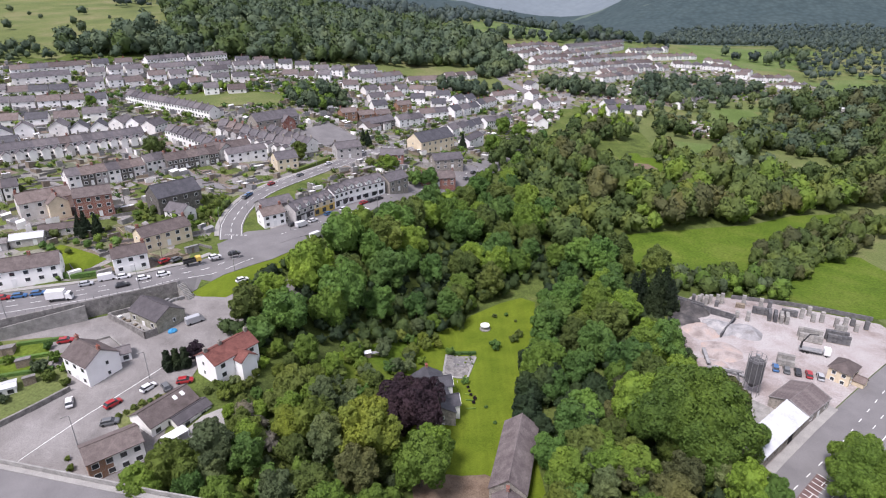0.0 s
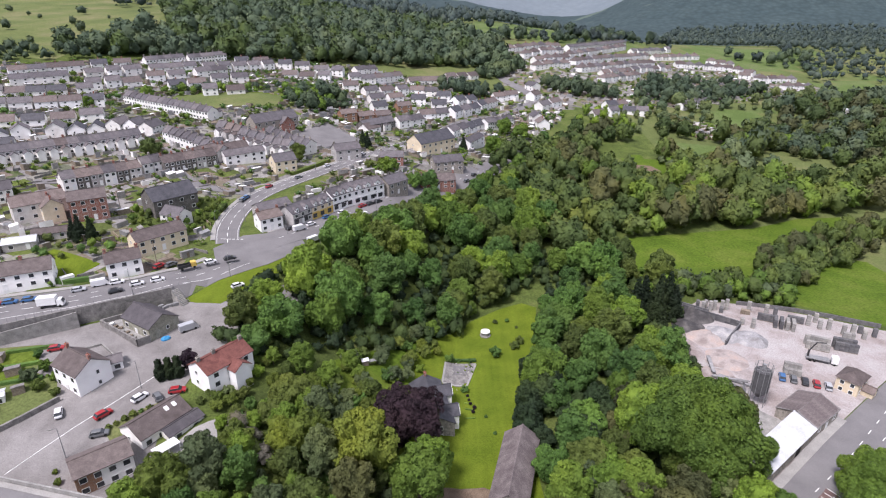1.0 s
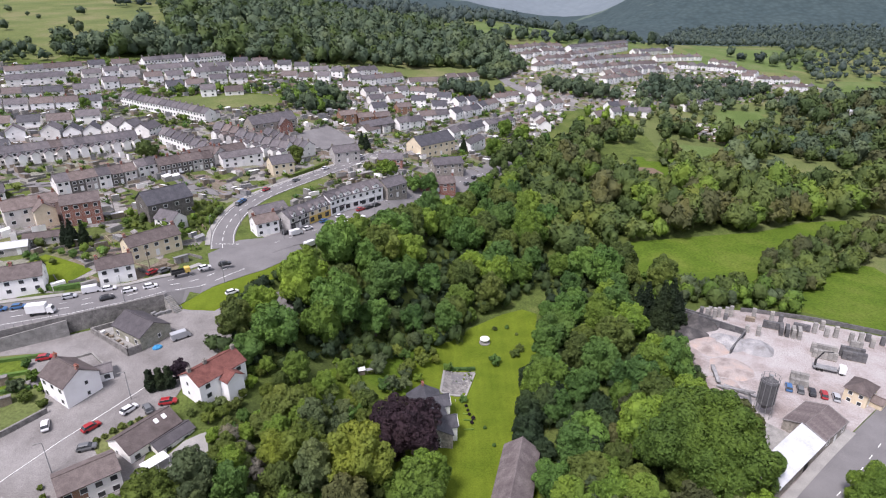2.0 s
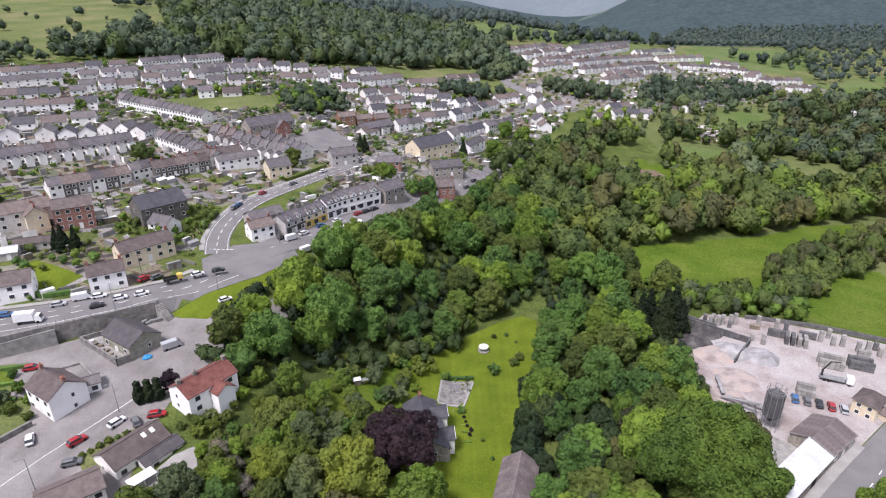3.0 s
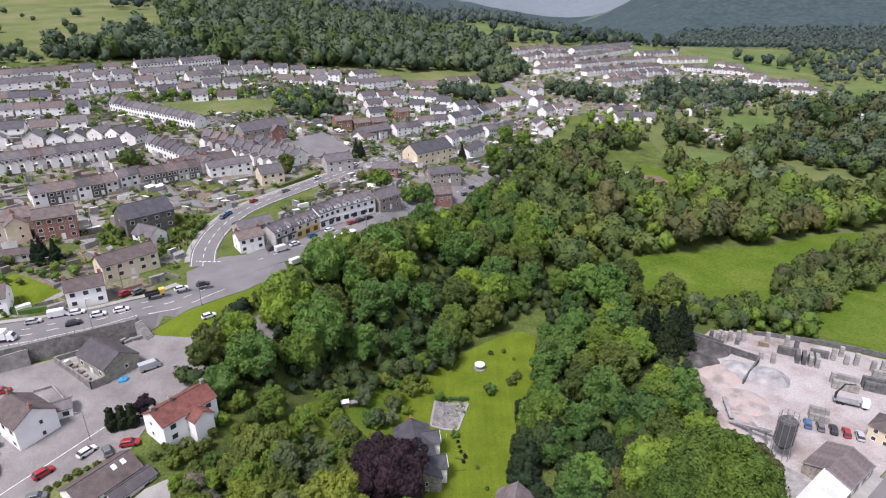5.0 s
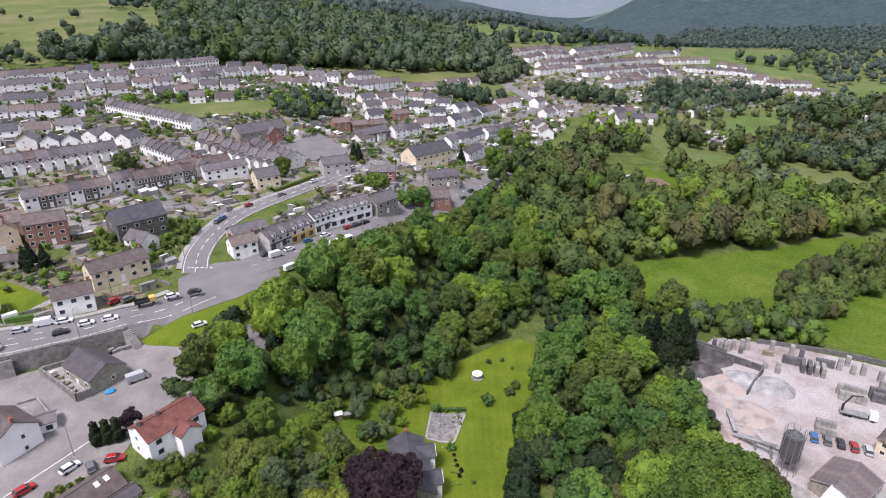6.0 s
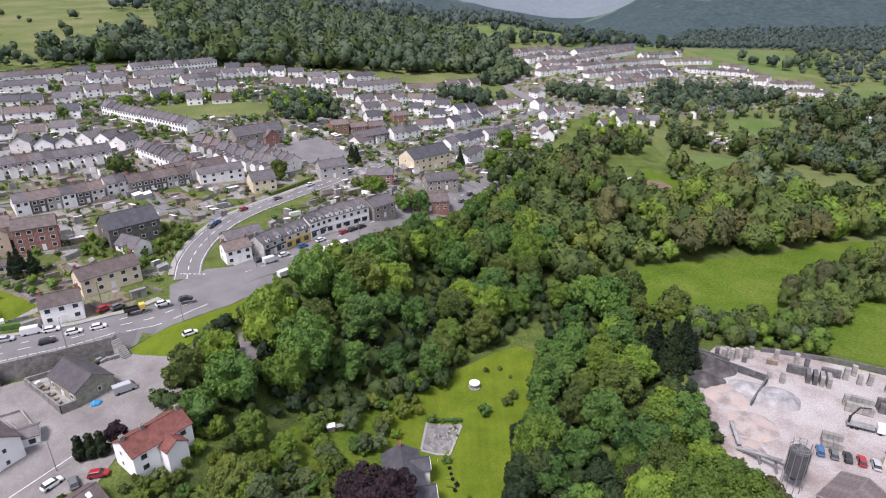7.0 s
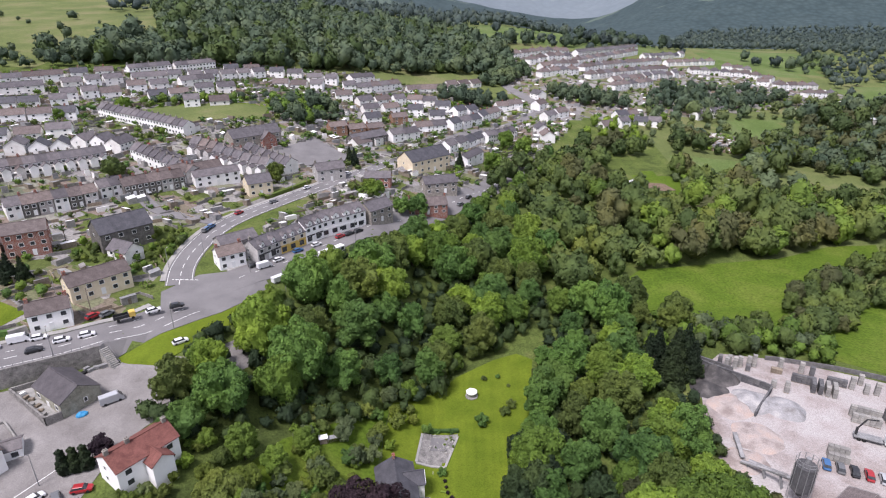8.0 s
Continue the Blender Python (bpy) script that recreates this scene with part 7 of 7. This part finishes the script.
summer_table()
drape("garden_paving", [(0, 151.5), (7, 151.5), (10.5, 164), (1, 163)], STONEWALL, 0.11, "pale crazy-paved sunken garden")
pond_ = drape("pond_bed", [(3, 157), (7.5, 157.5), (9, 162.5), (3.2, 162)], ASPHALT, 0.16, "grey gravel bed within the sunken garden")
for x_, y_, s_, k_ in ((2, 163.6, 0.5, "deep_bush"), (5, 164.4, 0.5, "deep_bush"), (8.5, 164.4, 0.5, "deep_bush"), (17, 168, 1.25, "deep_bush"), (24, 172.5, 1.2, "olive_bush"), (26, 176, 1.0, "olive_bush"), (6.4, 149, 0.8, "deep_bush"), (18.6, 189, 0.6, "olive_bush"), (23, 190, 0.5, "deep_bush"), (26, 186, 0.4, "olive_bush"), (-2, 166, 1.3, "lime_bush"), (-6, 163, 1.5, "olive_bush"), (-10, 158, 1.4, "lime_bush"), (-7, 154, 1.2, "fresh_bush"), (12, 137, 0.35, "deep_bush"), (14, 130, 0.35, "deep_bush")):
    plant(k_, x_, y_, s_, x_ * 40, "garden shrubs")
for x_, y_, s_ in ((7.2, 146.5, 0.55), (7.6, 144.6, 0.5), (8, 142.8, 0.55), (9, 141, 0.7), (8.6, 139.2, 0.6)):
    plant("plum", x_, y_, s_ * 0.36, x_ * 77, "garden shrubs")
for pts_ in ([(6.2, 143.5), (8.5, 143)], [(6.3, 140.8), (8.8, 140.4)], [(6.2, 136.6), (9, 136.8)]):
    along("clipped_hedge", pts_, 0.5, LEAF["fresh"], 0.35, "low clipped box hedge in the garden", thick=0.6, kind="", category="hedge")
rng_ = random.Random(4)
bm_ = bmesh.new()
bmesh.ops.create_icosphere(bm_, subdivisions=2, radius=1)
for v_ in bm_.verts:
    v_.co *= 0.8 + 0.35 * rng_.random()
ROCK = bpy.data.meshes.new("rock")
bm_.to_mesh(ROCK)
bm_.free()
ROCK.materials.append(CONCRETE)
for k_ in range(34):
    x_, y_ = rng_.uniform(2.6, 9.2), rng_.uniform(156.5, 162.8)
    r_ = new("rock", ROCK)
    r_.matrix_basis = pose(x_, y_, float(ground(x_, y_)) + 0.16, rng_.uniform(0, 90), 0, rng_.uniform(0, 360)) @ Matrix.Diagonal((*[rng_.uniform(0.2, 0.55) for _ in range(3)], 1))
    tagged(r_, "grey rockery stone in the sunken garden", "rock", "rockery stones")
for k_ in range(12):
    plant(rng_.choice(BUSHES), rng_.uniform(2, 10), rng_.uniform(155, 164), rng_.uniform(0.15, 0.3), k_ * 40, "rockery plants")
for pts_ in ([(-0.2, 151.6), (0.8, 162.6)], [(7.2, 151.6), (10.4, 163.0)], [(-0.2, 151.4), (7.2, 151.4)]):
    along("garden_kerb", pts_, 0.6, PAVING, 0.3, "pale stone kerb round the sunken garden", thick=0.5)
along("clipped_hedge", [(1, 163.4), (5.5, 164.8), (10.6, 165)], 0.9, LEAF["deep"], 1.0, "dark clipped hedge round the sunken garden", thick=1.2, kind="", category="hedge")
along("garden_path", [(4.6, 150), (5.4, 143), (5.2, 132), (5.4, 124)], 1.2, PAVING, 0.1, "grey garden path beside the house")
for x_, y_, s_, k_ in ((-9, 172, 0.45, "grey_0"), (-4, 176, 0.5, "fresh_0"), (1, 181, 0.42, "olive_1"), (5, 187, 0.5, "grey_1"), (10, 193, 0.5, "fresh_1"), (16, 200, 0.5, "olive_0"), (-7, 167, 0.3, "lime_0"), (-3, 169.5, 0.26, "olive_0"), (35, 176, 0.5, "deep_0"), (37, 186, 0.55, "fresh_0"), (33, 168, 0.42, "olive_0"), (38, 196, 0.6, "deep_1")):
    plant(k_, x_, y_, s_, x_ * 29, "trees at the edge of the lawn")
rng_ = random.Random(8)
for k_ in range(44):
    x_, y_ = rng_.uniform(-34, -10), rng_.uniform(126, 164)
    plant(rng_.choice(BUSHES), x_, y_, rng_.uniform(0.7, 1.7), rng_.uniform(0, 360), "orchard shrubs")
for x_, y_, s_, k_ in ((-31, 139, 0.55, "fresh_0"), (-35, 131, 0.60, "lime_0"), (-41, 119, 0.62, "olive_0"), (-30, 116, 0.8, "olive_1"), (-25, 132, 0.42, "grey_0"), (-19, 139, 0.36, "olive_0"), (-38, 139, 0.75, "fresh_1"), (-27, 147, 0.5, "fresh_0"), (-14, 146, 0.40, "grey_1"), (-24, 121, 0.75, "grey_0"), (-33, 122, 0.72, "fresh_1"), (-36, 112, 0.8, "lime_0"), (-27, 109, 0.85, "grey_1"), (-18, 124, 0.5, "fresh_0"), (-29, 127, 0.45, "olive_1"), (-20, 131, 0.36, "lime_0"), (-45, 106, 0.75, "fresh_0"), (-52, 103, 0.7, "deep_0"), (-50, 96, 0.75, "grey_0")):
    plant(k_, x_, y_, s_, x_ * 31, "orchard trees")
for x_, y_ in ((-44, 112), (-48, 115), (-40, 108)):
    plant("thorn", x_, y_, 1.1, x_ * 11)
drape("orchard_grass", [(-36, 120), (-9, 122), (-9.4, 142), (-9.2, 158), (-8.6, 170), (-22, 158), (-32, 148), (-38, 136)], FIELD, 0.05, "rough mown grass of the sloping orchard")


def bench(x, y, turn):
    t = thing("garden_bench", pose(x, y, float(ground(x, y)) + 0.06, 0, 0, turn), "long white garden bench on rough grass", "bench")
    for k in range(3):
        part("seat_slat", boxes((-1.3, 1.3, -0.28 + k * 0.19, -0.11 + k * 0.19, 0.44, 0.49)), WHITEPAINT, t)
    part("backrest", boxes((-1.3, 1.3, 0.28, 0.34, 0.5, 0.95)), WHITEPAINT, t)
    for x0 in (-1.2, 1.12):
        for y0 in (-0.26, 0.26):
            part("leg", boxes((x0, x0 + 0.08, y0, y0 + 0.08, -0.1, 0.44)), WHITEPAINT, t)


bench(-11.6, 157.5, 52)
for x_, y_, s_, q_ in ((27.5, 143, 0.62, 1.0), (25.5, 135, 0.5, 1.1), (31, 153, 0.66, 0.95), (33, 141, 0.7, 1.0)):
    plant("fir", x_, y_, s_, x_ * 15, tall=q_)


def hen_house(x, y):
    t = thing("hen_house", pose(x, y, float(ground(x, y)), 0, 0, 20), "small white-topped timber hen house with wire run", "hen house")
    part("hut", boxes((-0.9, 0.9, -0.7, 0.7, 0, 1.7)), TIMBER, t)
    bm = bmesh.new()
    roof_slabs(bm, 1.9, 1.5, 1.7, 2.1, 0.15, 0.06)
    bmesh.ops.translate(bm, verts=bm.verts[:], vec=(-0.95, 0, 0))
    part("roof", bm, WHITEPAINT, t)
    for k in range(6):
        part("run_post", boxes((1.2 + k * 0.4, 1.25 + k * 0.4, -0.7, -0.65, 0, 1.1)), TIMBER, t)
    part("run_top", boxes((1.0, 3.4, -0.72, 0.7, 1.1, 1.14)), METAL, t)


hen_house(-23, 150.6)

# ---- the viaduct at the foot of the town ----
DECK = [(-150, 116), (-91, 94), (-55, 85.5), (-20, 78)]
along("bridge_deck", [(x + 1.6, y - 5.4) for x, y in DECK], 10, ASPHALT, 0.0, "grey asphalt bridge deck", height=lambda x, y: 21.5, thick=1.4)
along("bridge_parapet", DECK, 0.35, CONCRETE, 1.0, "weathered concrete bridge parapet", height=lambda x, y: 21.5, thick=2.2)
along("bridge_kerb", [(x + 0.3, y - 1.0) for x, y in DECK], 1.2, PAVING, 0.14, "pale bridge footway kerb", height=lambda x, y: 21.5, thick=0.2)
for x_, y_ in ((-120, 101), (-92, 90), (-60, 82)):
    tagged(part("bridge_pier", boxes((x_ - 1, x_ + 1, y_ - 3.5, y_ + 2, 5, 20.3)), CONCRETE), "plain concrete bridge pier", "pier", "", "structure")


# ---- more about the near houses ----
def wing(label, p0, p1, width, eave, ridge, base, wall, roof, name="house_wing", bays=2, storeys=1):
    return house(label, p0, p1, width, eave, ridge, wall, roof, storeys=storeys, bays=bays, chimneys=(), base=base, doors=0, name=name, category="house", gable_windows=False, back=False)


wing("small white gabled wing with red tiled roof", (-56, 132.5), (-50.2, 128.4), 4.6, 4.4, 6.0, 19.4, RENDERWHITE, REDTILE, storeys=2, bays=1)
wing("dark-roofed lean-to wing behind the low house", (-63.4, 110.6), (-58.6, 118.2), 4.4, 2.6, 3.6, 15.6, RENDERMIX, SLATE)
canopy = thing("patio_canopy", pose(-61.2, 106.6, 15.6, 0, 0, 52), "flat white patio canopy on posts beside the low house", "canopy")
part("roof", boxes((-2.7, 2.7, -1.4, 1.4, 2.5, 2.66)), WHITEPAINT, canopy)
for x_ in (-2.5, 0, 2.5):
    for y_ in (-1.25, 1.25):
        part("post", boxes((x_ - 0.07, x_ + 0.07, y_ - 0.07, y_ + 0.07, -1.0, 2.5)), WHITEPAINT, canopy)
drape("patio", [(-66, 99), (-62, 96), (-52, 112), (-54, 117), (-58, 114)], PAVING, 0.1, "pale paved patio behind the low house")
drape("garden_lawn", [(-78, 112), (-72.5, 118.5), (-67, 122.5), (-64, 119.5), (-68, 114), (-74, 108)], MEADOW, 0.16, "front garden grass beside the lower road")
rng_ = random.Random(12)
for x_, y_ in ((-77, 112.5), (-75.8, 113.8), (-74.5, 115.2), (-73.2, 116.6), (-71.8, 117.8), (-70.4, 119), (-82, 100), (-80, 97.5), (-78.5, 95)):
    plant(rng_.choice(["lime_bush", "olive_bush", "deep_bush"]), x_, y_, rng_.uniform(0.4, 0.7), rng_.uniform(0, 360), "front garden shrubs")
for x_, y_, s_ in ((-102, 131, 1.2), (-104, 127, 1.3), (-100, 124, 1.1), (-98, 127.5, 0.9), (-107, 136, 0.8), (-110, 122, 0.8), (-114, 130, 0.9), (-118, 126, 1.0), (-94.5, 122.5, 0.8), (-106, 116, 0.8), (-112, 114, 0.9), (-120, 135, 0.9)):
    plant(rng_.choice(BUSHES), x_, y_, s_, rng_.uniform(0, 360), "garden shrubs")
for x_, y_, a_, w_, d_ in ((-109.5, 129.5, 30, 1.6, 1.2), (-104, 123, 35, 1.3, 1.0), (-117, 134, 20, 2.0, 1.5)):
    garden_shed(pose(x_, y_, float(ground(x_, y_)), 0, 0, a_), w_, d_, 2.2, TIMBER, SHEETROOF)
for a_, b_ in (((-119, 129), (-105, 133.5)), ((-121, 122), (-101, 128)), ((-116, 137), (-105, 140))):
    along("garden_hedge", [a_, b_], 0.8, LEAF["deep"], 1.0, "clipped green garden hedge between plots", thick=1.3, kind="", category="hedge")
drape("garden_lawn", [(-119, 130), (-106, 134), (-108, 139), (-119, 136)], FIELD, 0.18, "mown lawn in a small garden plot")
drape("garden_lawn", [(-120, 123), (-104, 128), (-106, 132), (-120, 128)], FIELD, 0.18, "mown lawn in a small garden plot")
house("white bungalow with grey roof among garden plots", (-124, 112), (-113, 119), 8.0, 2.8, 5.2, RENDERWHITE, SLATE, storeys=1, bays=3, base=19.2, chimneys=())
wing("small white outhouse with flat roof", (-110, 118.5), (-106, 121), 3.4, 2.4, 2.7, 19.4, RENDERWHITE, WHITESHEET, name="outhouse")
wing("low white porch beside the white house", (-88.5, 131.6), (-84.0, 134.4), 4.5, 2.6, 3.6, 20.6, RENDERWHITE, SLATE, name="porch")
# walled yard of the stone hall
hall_yard = thing("walled_yard", pose(0, 0, 0), "low stone walls of the open yard beside the hall", "wall")
for a_, b_ in (((-98.5, 151.5), (-92.5, 156)), ((-98.5, 151.5), (-83, 141)), ((-83, 141), (-80.5, 143.2))):
    along("wall", [a_, b_], 0.45, STONEWALL, 1.8, "", height=lambda x, y: 22.6, thick=3, kind="").parent = hall_yard
drape("yard_floor", [(-98, 151.6), (-92.5, 155.4), (-86, 151), (-81, 143.5), (-83.4, 141.6)], CONCRETE, 0.5, "grey concrete floor of the walled yard")
rng_ = random.Random(5)
for k_ in range(7):
    x_, y_ = -95 + k_ * 1.7 + rng_.uniform(-0.5, 0.5), 150.4 - k_ * 1.1 + rng_.uniform(-0.6, 0.6)
    t_ = thing("crate", pose(x_, y_, float(ground(x_, y_)) + 0.5, 0, 0, rng_.uniform(0, 90)), "weathered crate in the walled yard", "crate", "yard crates")
    part("side", boxes((-0.6, 0.6, -0.4, 0.4, 0.01, rng_.uniform(0.4, 0.8))), rng_.choice((TIMBER, CONCRETE, WHITEPAINT)), t_)

# stairs from the lower lane up to the main road
stair = thing("stair", pose(-78.5, 163.0, 22.6, 0, 0, 58), "grey concrete steps with steel railing up to the main road", "stair")
for k_ in range(12):
    part("step", boxes((-1.1, 1.1, k_ * 0.42, k_ * 0.42 + 0.45, -1.5, 0.36 * (k_ + 1))), CONCRETE, stair)
for s_ in (-1.15, 1.15):
    bm_ = bmesh.new()
    box(bm_, s_ - 0.03, s_ + 0.03, 0, 6.6, 0.97, 1.03, 0, pose(0, 0, 0, 40.6, 0, 0))
    part("railing", bm_, METAL, stair)

# railing on the main road's wall
rail = thing("railing", pose(0, 0, 0), "grey steel railing on top of the retaining wall", "railing")
for k_ in range(24):
    f_ = k_ / 23
    x_, y_ = -122.4 + 40.9 * f_, 141.5 + 24.9 * f_
    p_ = part("post", boxes((-0.04, 0.04, -0.04, 0.04, 0, 1.1)), METAL, rail)
    p_.matrix_basis = pose(x_, y_, 27.95)

# ---- road markings ----
def dashes(name, pts, width, dash, gap, label, lift=0.20, height=None):
    """A broken white line, each dash a piece of its own mesh island."""
    height = height or (lambda x, y: float(ground(x, y)))
    run = [pts[0]]
    for a, b in zip(pts, pts[1:]):
        n = max(1, int(math.dist(a, b) / 0.5))
        run += [(a[0] + (b[0] - a[0]) * k / n, a[1] + (b[1] - a[1]) * k / n) for k in range(1, n + 1)]
    bm, s, on = bmesh.new(), 0.0, []
    left, right = offset_line(run, width / 2), offset_line(run, -width / 2)
    for k in range(len(run) - 1):
        if s % (dash + gap) < dash:
            bm.faces.new([bm.verts.new((x, y, height(x, y) + lift)) for x, y in (left[k], right[k], right[k + 1], left[k + 1])])
        s += math.dist(run[k], run[k + 1])
    bmesh.ops.remove_doubles(bm, verts=bm.verts[:], dist=0.01)
    bmesh.ops.recalc_face_normals(bm, faces=bm.faces[:])
    if sum(f.normal.z for f in bm.faces) < 0:
        bmesh.ops.reverse_faces(bm, faces=bm.faces[:])
    tagged(part(name, bm, PAINTLINE), label, "road marking", "", "structure")


MAIN_MID = [(-200, 108), (-128, 150), (-108, 158.5), (-94, 166.5), (-80, 178), (-70, 191)]
dashes("centre_line", MAIN_MID, 0.2, 3, 3, "broken white centre line on the main road", 0.16, level)
dashes("centre_line", offset_line(MAIN_MID, -4.2), 0.18, 200, 0.1, "white edge line on the main road", 0.16, level)
dashes("centre_line", offset_line(MAIN_MID, 3.6), 0.18, 2, 4, "broken white lane line on the main road", 0.16, level)
dashes("centre_line", UPPER[:50], 0.22, 3, 3, "broken white centre line on the upper road", 0.24)
dashes("centre_line", offset_line(UPPER, 3.7)[:50], 0.16, 400, 0.1, "white edge line on the upper road", 0.24)
dashes("centre_line", offset_line(UPPER, -3.7)[2:50], 0.16, 400, 0.1, "white edge line on the upper road", 0.24)
dashes("centre_line", LOWER[2:60], 0.18, 2, 4, "broken white centre line before the shops", 0.26)
EAST = [(76, 95), (100, 112.5), (126, 134), (172, 171)]
dashes("centre_line", EAST, 0.2, 2, 4, "broken white centre line on the road past the works", 0.19)
dashes("centre_line", offset_line(EAST, 3.2), 0.2, 2, 4, "broken white lane line on the road past the works", 0.19)
dashes("centre_line", offset_line(EAST, -3.0), 0.2, 30, 4, "white lane line on the road past the works", 0.19)
for k_ in range(7):
    x_, y_ = 79 + k_ * 1.35, 99 + k_ * 1.1
    dashes("bay_line", [(x_, y_), (x_ + 1.6, y_ - 2.4)], 0.2, 9, 1, "white hatched bay line on the road past the works", 0.19)
along("pavement", [(60, 93), (74.2, 104.9), (94, 120.6), (104.6, 128.6)], 2.2, PAVING, 0.2, "grey footway between the works shed and the road")
drape("red_surfacing", [(78, 98.5), (79.5, 96.2), (88.5, 103.6), (87, 105.8)], REDLINE, 0.15, "worn red road surfacing between white lines")
dashes("give_way_line", [(-74.5, 207), (-82.5, 206)], 0.4, 0.9, 0.6, "broken give-way line at the junction", 0.26)

# parked cars along the side streets
rng_ = random.Random(77)
for k_ in range(14):
    line_ = rng_.choice([UPPER[14:46], UPPER[14:46], [(-150, 300), (-130, 280), (-112, 262)], [(-178, 250), (-150, 262), (-120, 290)], [(-200, 305), (-170, 325), (-140, 345)]])
    i_ = rng_.randrange(len(line_) - 1)
    f_, (ax_, ay_), (bx_, by_) = rng_.random(), line_[i_], line_[i_ + 1]
    a_ = math.atan2(by_ - ay_, bx_ - ax_)
    x_, y_ = ax_ + (bx_ - ax_) * f_ - math.sin(a_) * 3.0, ay_ + (by_ - ay_) * f_ + math.cos(a_) * 3.0
    car(rng_.choice(["white", "silver", "grey", "black", "red", "blue"]), x_, y_, float(ground(x_, y_)) + 0.32, math.degrees(a_))

# odds and ends by the hall
low_wall = thing("low_wall", pose(-91, 161, float(ground(-91, 161)), 0, 0, 29), "low white rendered wall below the retaining wall", "wall")
part("wall", boxes((0, 10.2, -0.25, 0.25, -1.0, 1.9)), RENDERWHITE, low_wall)
part("coping", boxes((-0.1, 10.3, -0.33, 0.33, 1.9, 2.02)), CONCRETE, low_wall)
BLUETARP = rough_ground("blue_plastic_sheet", ((0.3, (0.03, 0.20, 0.42)), (0.7, (0.06, 0.32, 0.58))), 0.3, 1.5, 6, rough=0.45, space="object")
tarp_ = bmesh.new()
bmesh.ops.create_icosphere(tarp_, subdivisions=3, radius=1)
for v_ in tarp_.verts:
    v_.co = Vector((v_.co.x * 1.3, v_.co.y * 0.9, max(v_.co.z, -0.05) * (0.9 + 0.35 * noise.noise(v_.co * 2.5)))) * (1 + 0.12 * noise.noise(v_.co * 4))
tagged(part("tarpaulin", tarp_, BLUETARP), "crumpled bright blue tarpaulin against the stone hall", "tarpaulin").matrix_basis = pose(-77, 144.6, float(ground(-77, 144.6)) + 0.12, 0, 0, 35)
for a_, b_ in (((-96.5, 139.4), (-93, 141.4)), ((-93, 141.4), (-86, 135.8)), ((-86, 135.8), (-87.4, 134)), ((-87.4, 134), (-94, 138))):
    along("low_kerb_wall", [a_, b_], 0.4, CONCRETE, 0.7, "broken concrete kerb wall in the car park", thick=1.0, kind="", category="wall")
rng_ = random.Random(15)
for k_ in range(9):
    x_, y_ = -86 + k_ * 0.8 + rng_.uniform(-0.4, 0.4), 160.6 + k_ * 0.5 + rng_.uniform(-0.5, 0.5)
    t_ = thing("crate", pose(x_, y_, float(ground(x_, y_)) + 0.12, 0, 0, rng_.uniform(0, 90)), "dark scrap box under the retaining wall", "crate", "scrap boxes")
    part("side", boxes((-0.7, 0.7, -0.5, 0.5, 0.0, rng_.uniform(0.5, 1.2))), rng_.choice((RUBBER, METAL, DARKBLOCK)), t_)

rng_ = random.Random(21)
for x_, y_, s_, k_ in ((-45, 117, 0.40, "fresh_0"), (-41, 125, 0.36, "grey_0"), (-44, 131.5, 0.34, "lime_0"), (-48, 112.5, 0.42, "olive_1"), (-38.5, 127, 0.42, "fresh_1"), (-47, 122, 0.30, "deep_0"), (-42, 136, 0.40, "olive_0"), (-46, 139, 0.42, "fresh_1"), (-52, 115, 0.30, "fresh_0")):
    plant(k_, x_, y_, s_, x_ * 37, "small trees behind the red-roofed house")
for k_ in range(11):
    plant(rng_.choice(BUSHES), rng_.uniform(-50, -37), rng_.uniform(113, 140), rng_.uniform(0.5, 1.1), rng_.uniform(0, 360), "shrubs behind the red-roofed house")
for x_, y_, s_ in ((-60, 101, 1.0), (-57, 98, 1.15), (-63, 96.5, 0.9), (-55, 103.5, 0.9)):
    plant("thorn", x_, y_, s_, x_ * 13)
for x_, y_, s_ in ((-57.5, 124.2, 0.8), (-55.5, 122.5, 1.0), (-53.5, 125.2, 0.9), (-52.0, 122.0, 1.2), (-50.0, 125.5, 1.1), (-49.5, 129.5, 1.0), (-54.5, 119.5, 1.1), (-59.0, 121.5, 0.7), (-48.5, 133.5, 1.2)):
    plant(rng_.choice(BUSHES), x_, y_, s_, x_ * 19, "shrubs behind the red-roofed house")
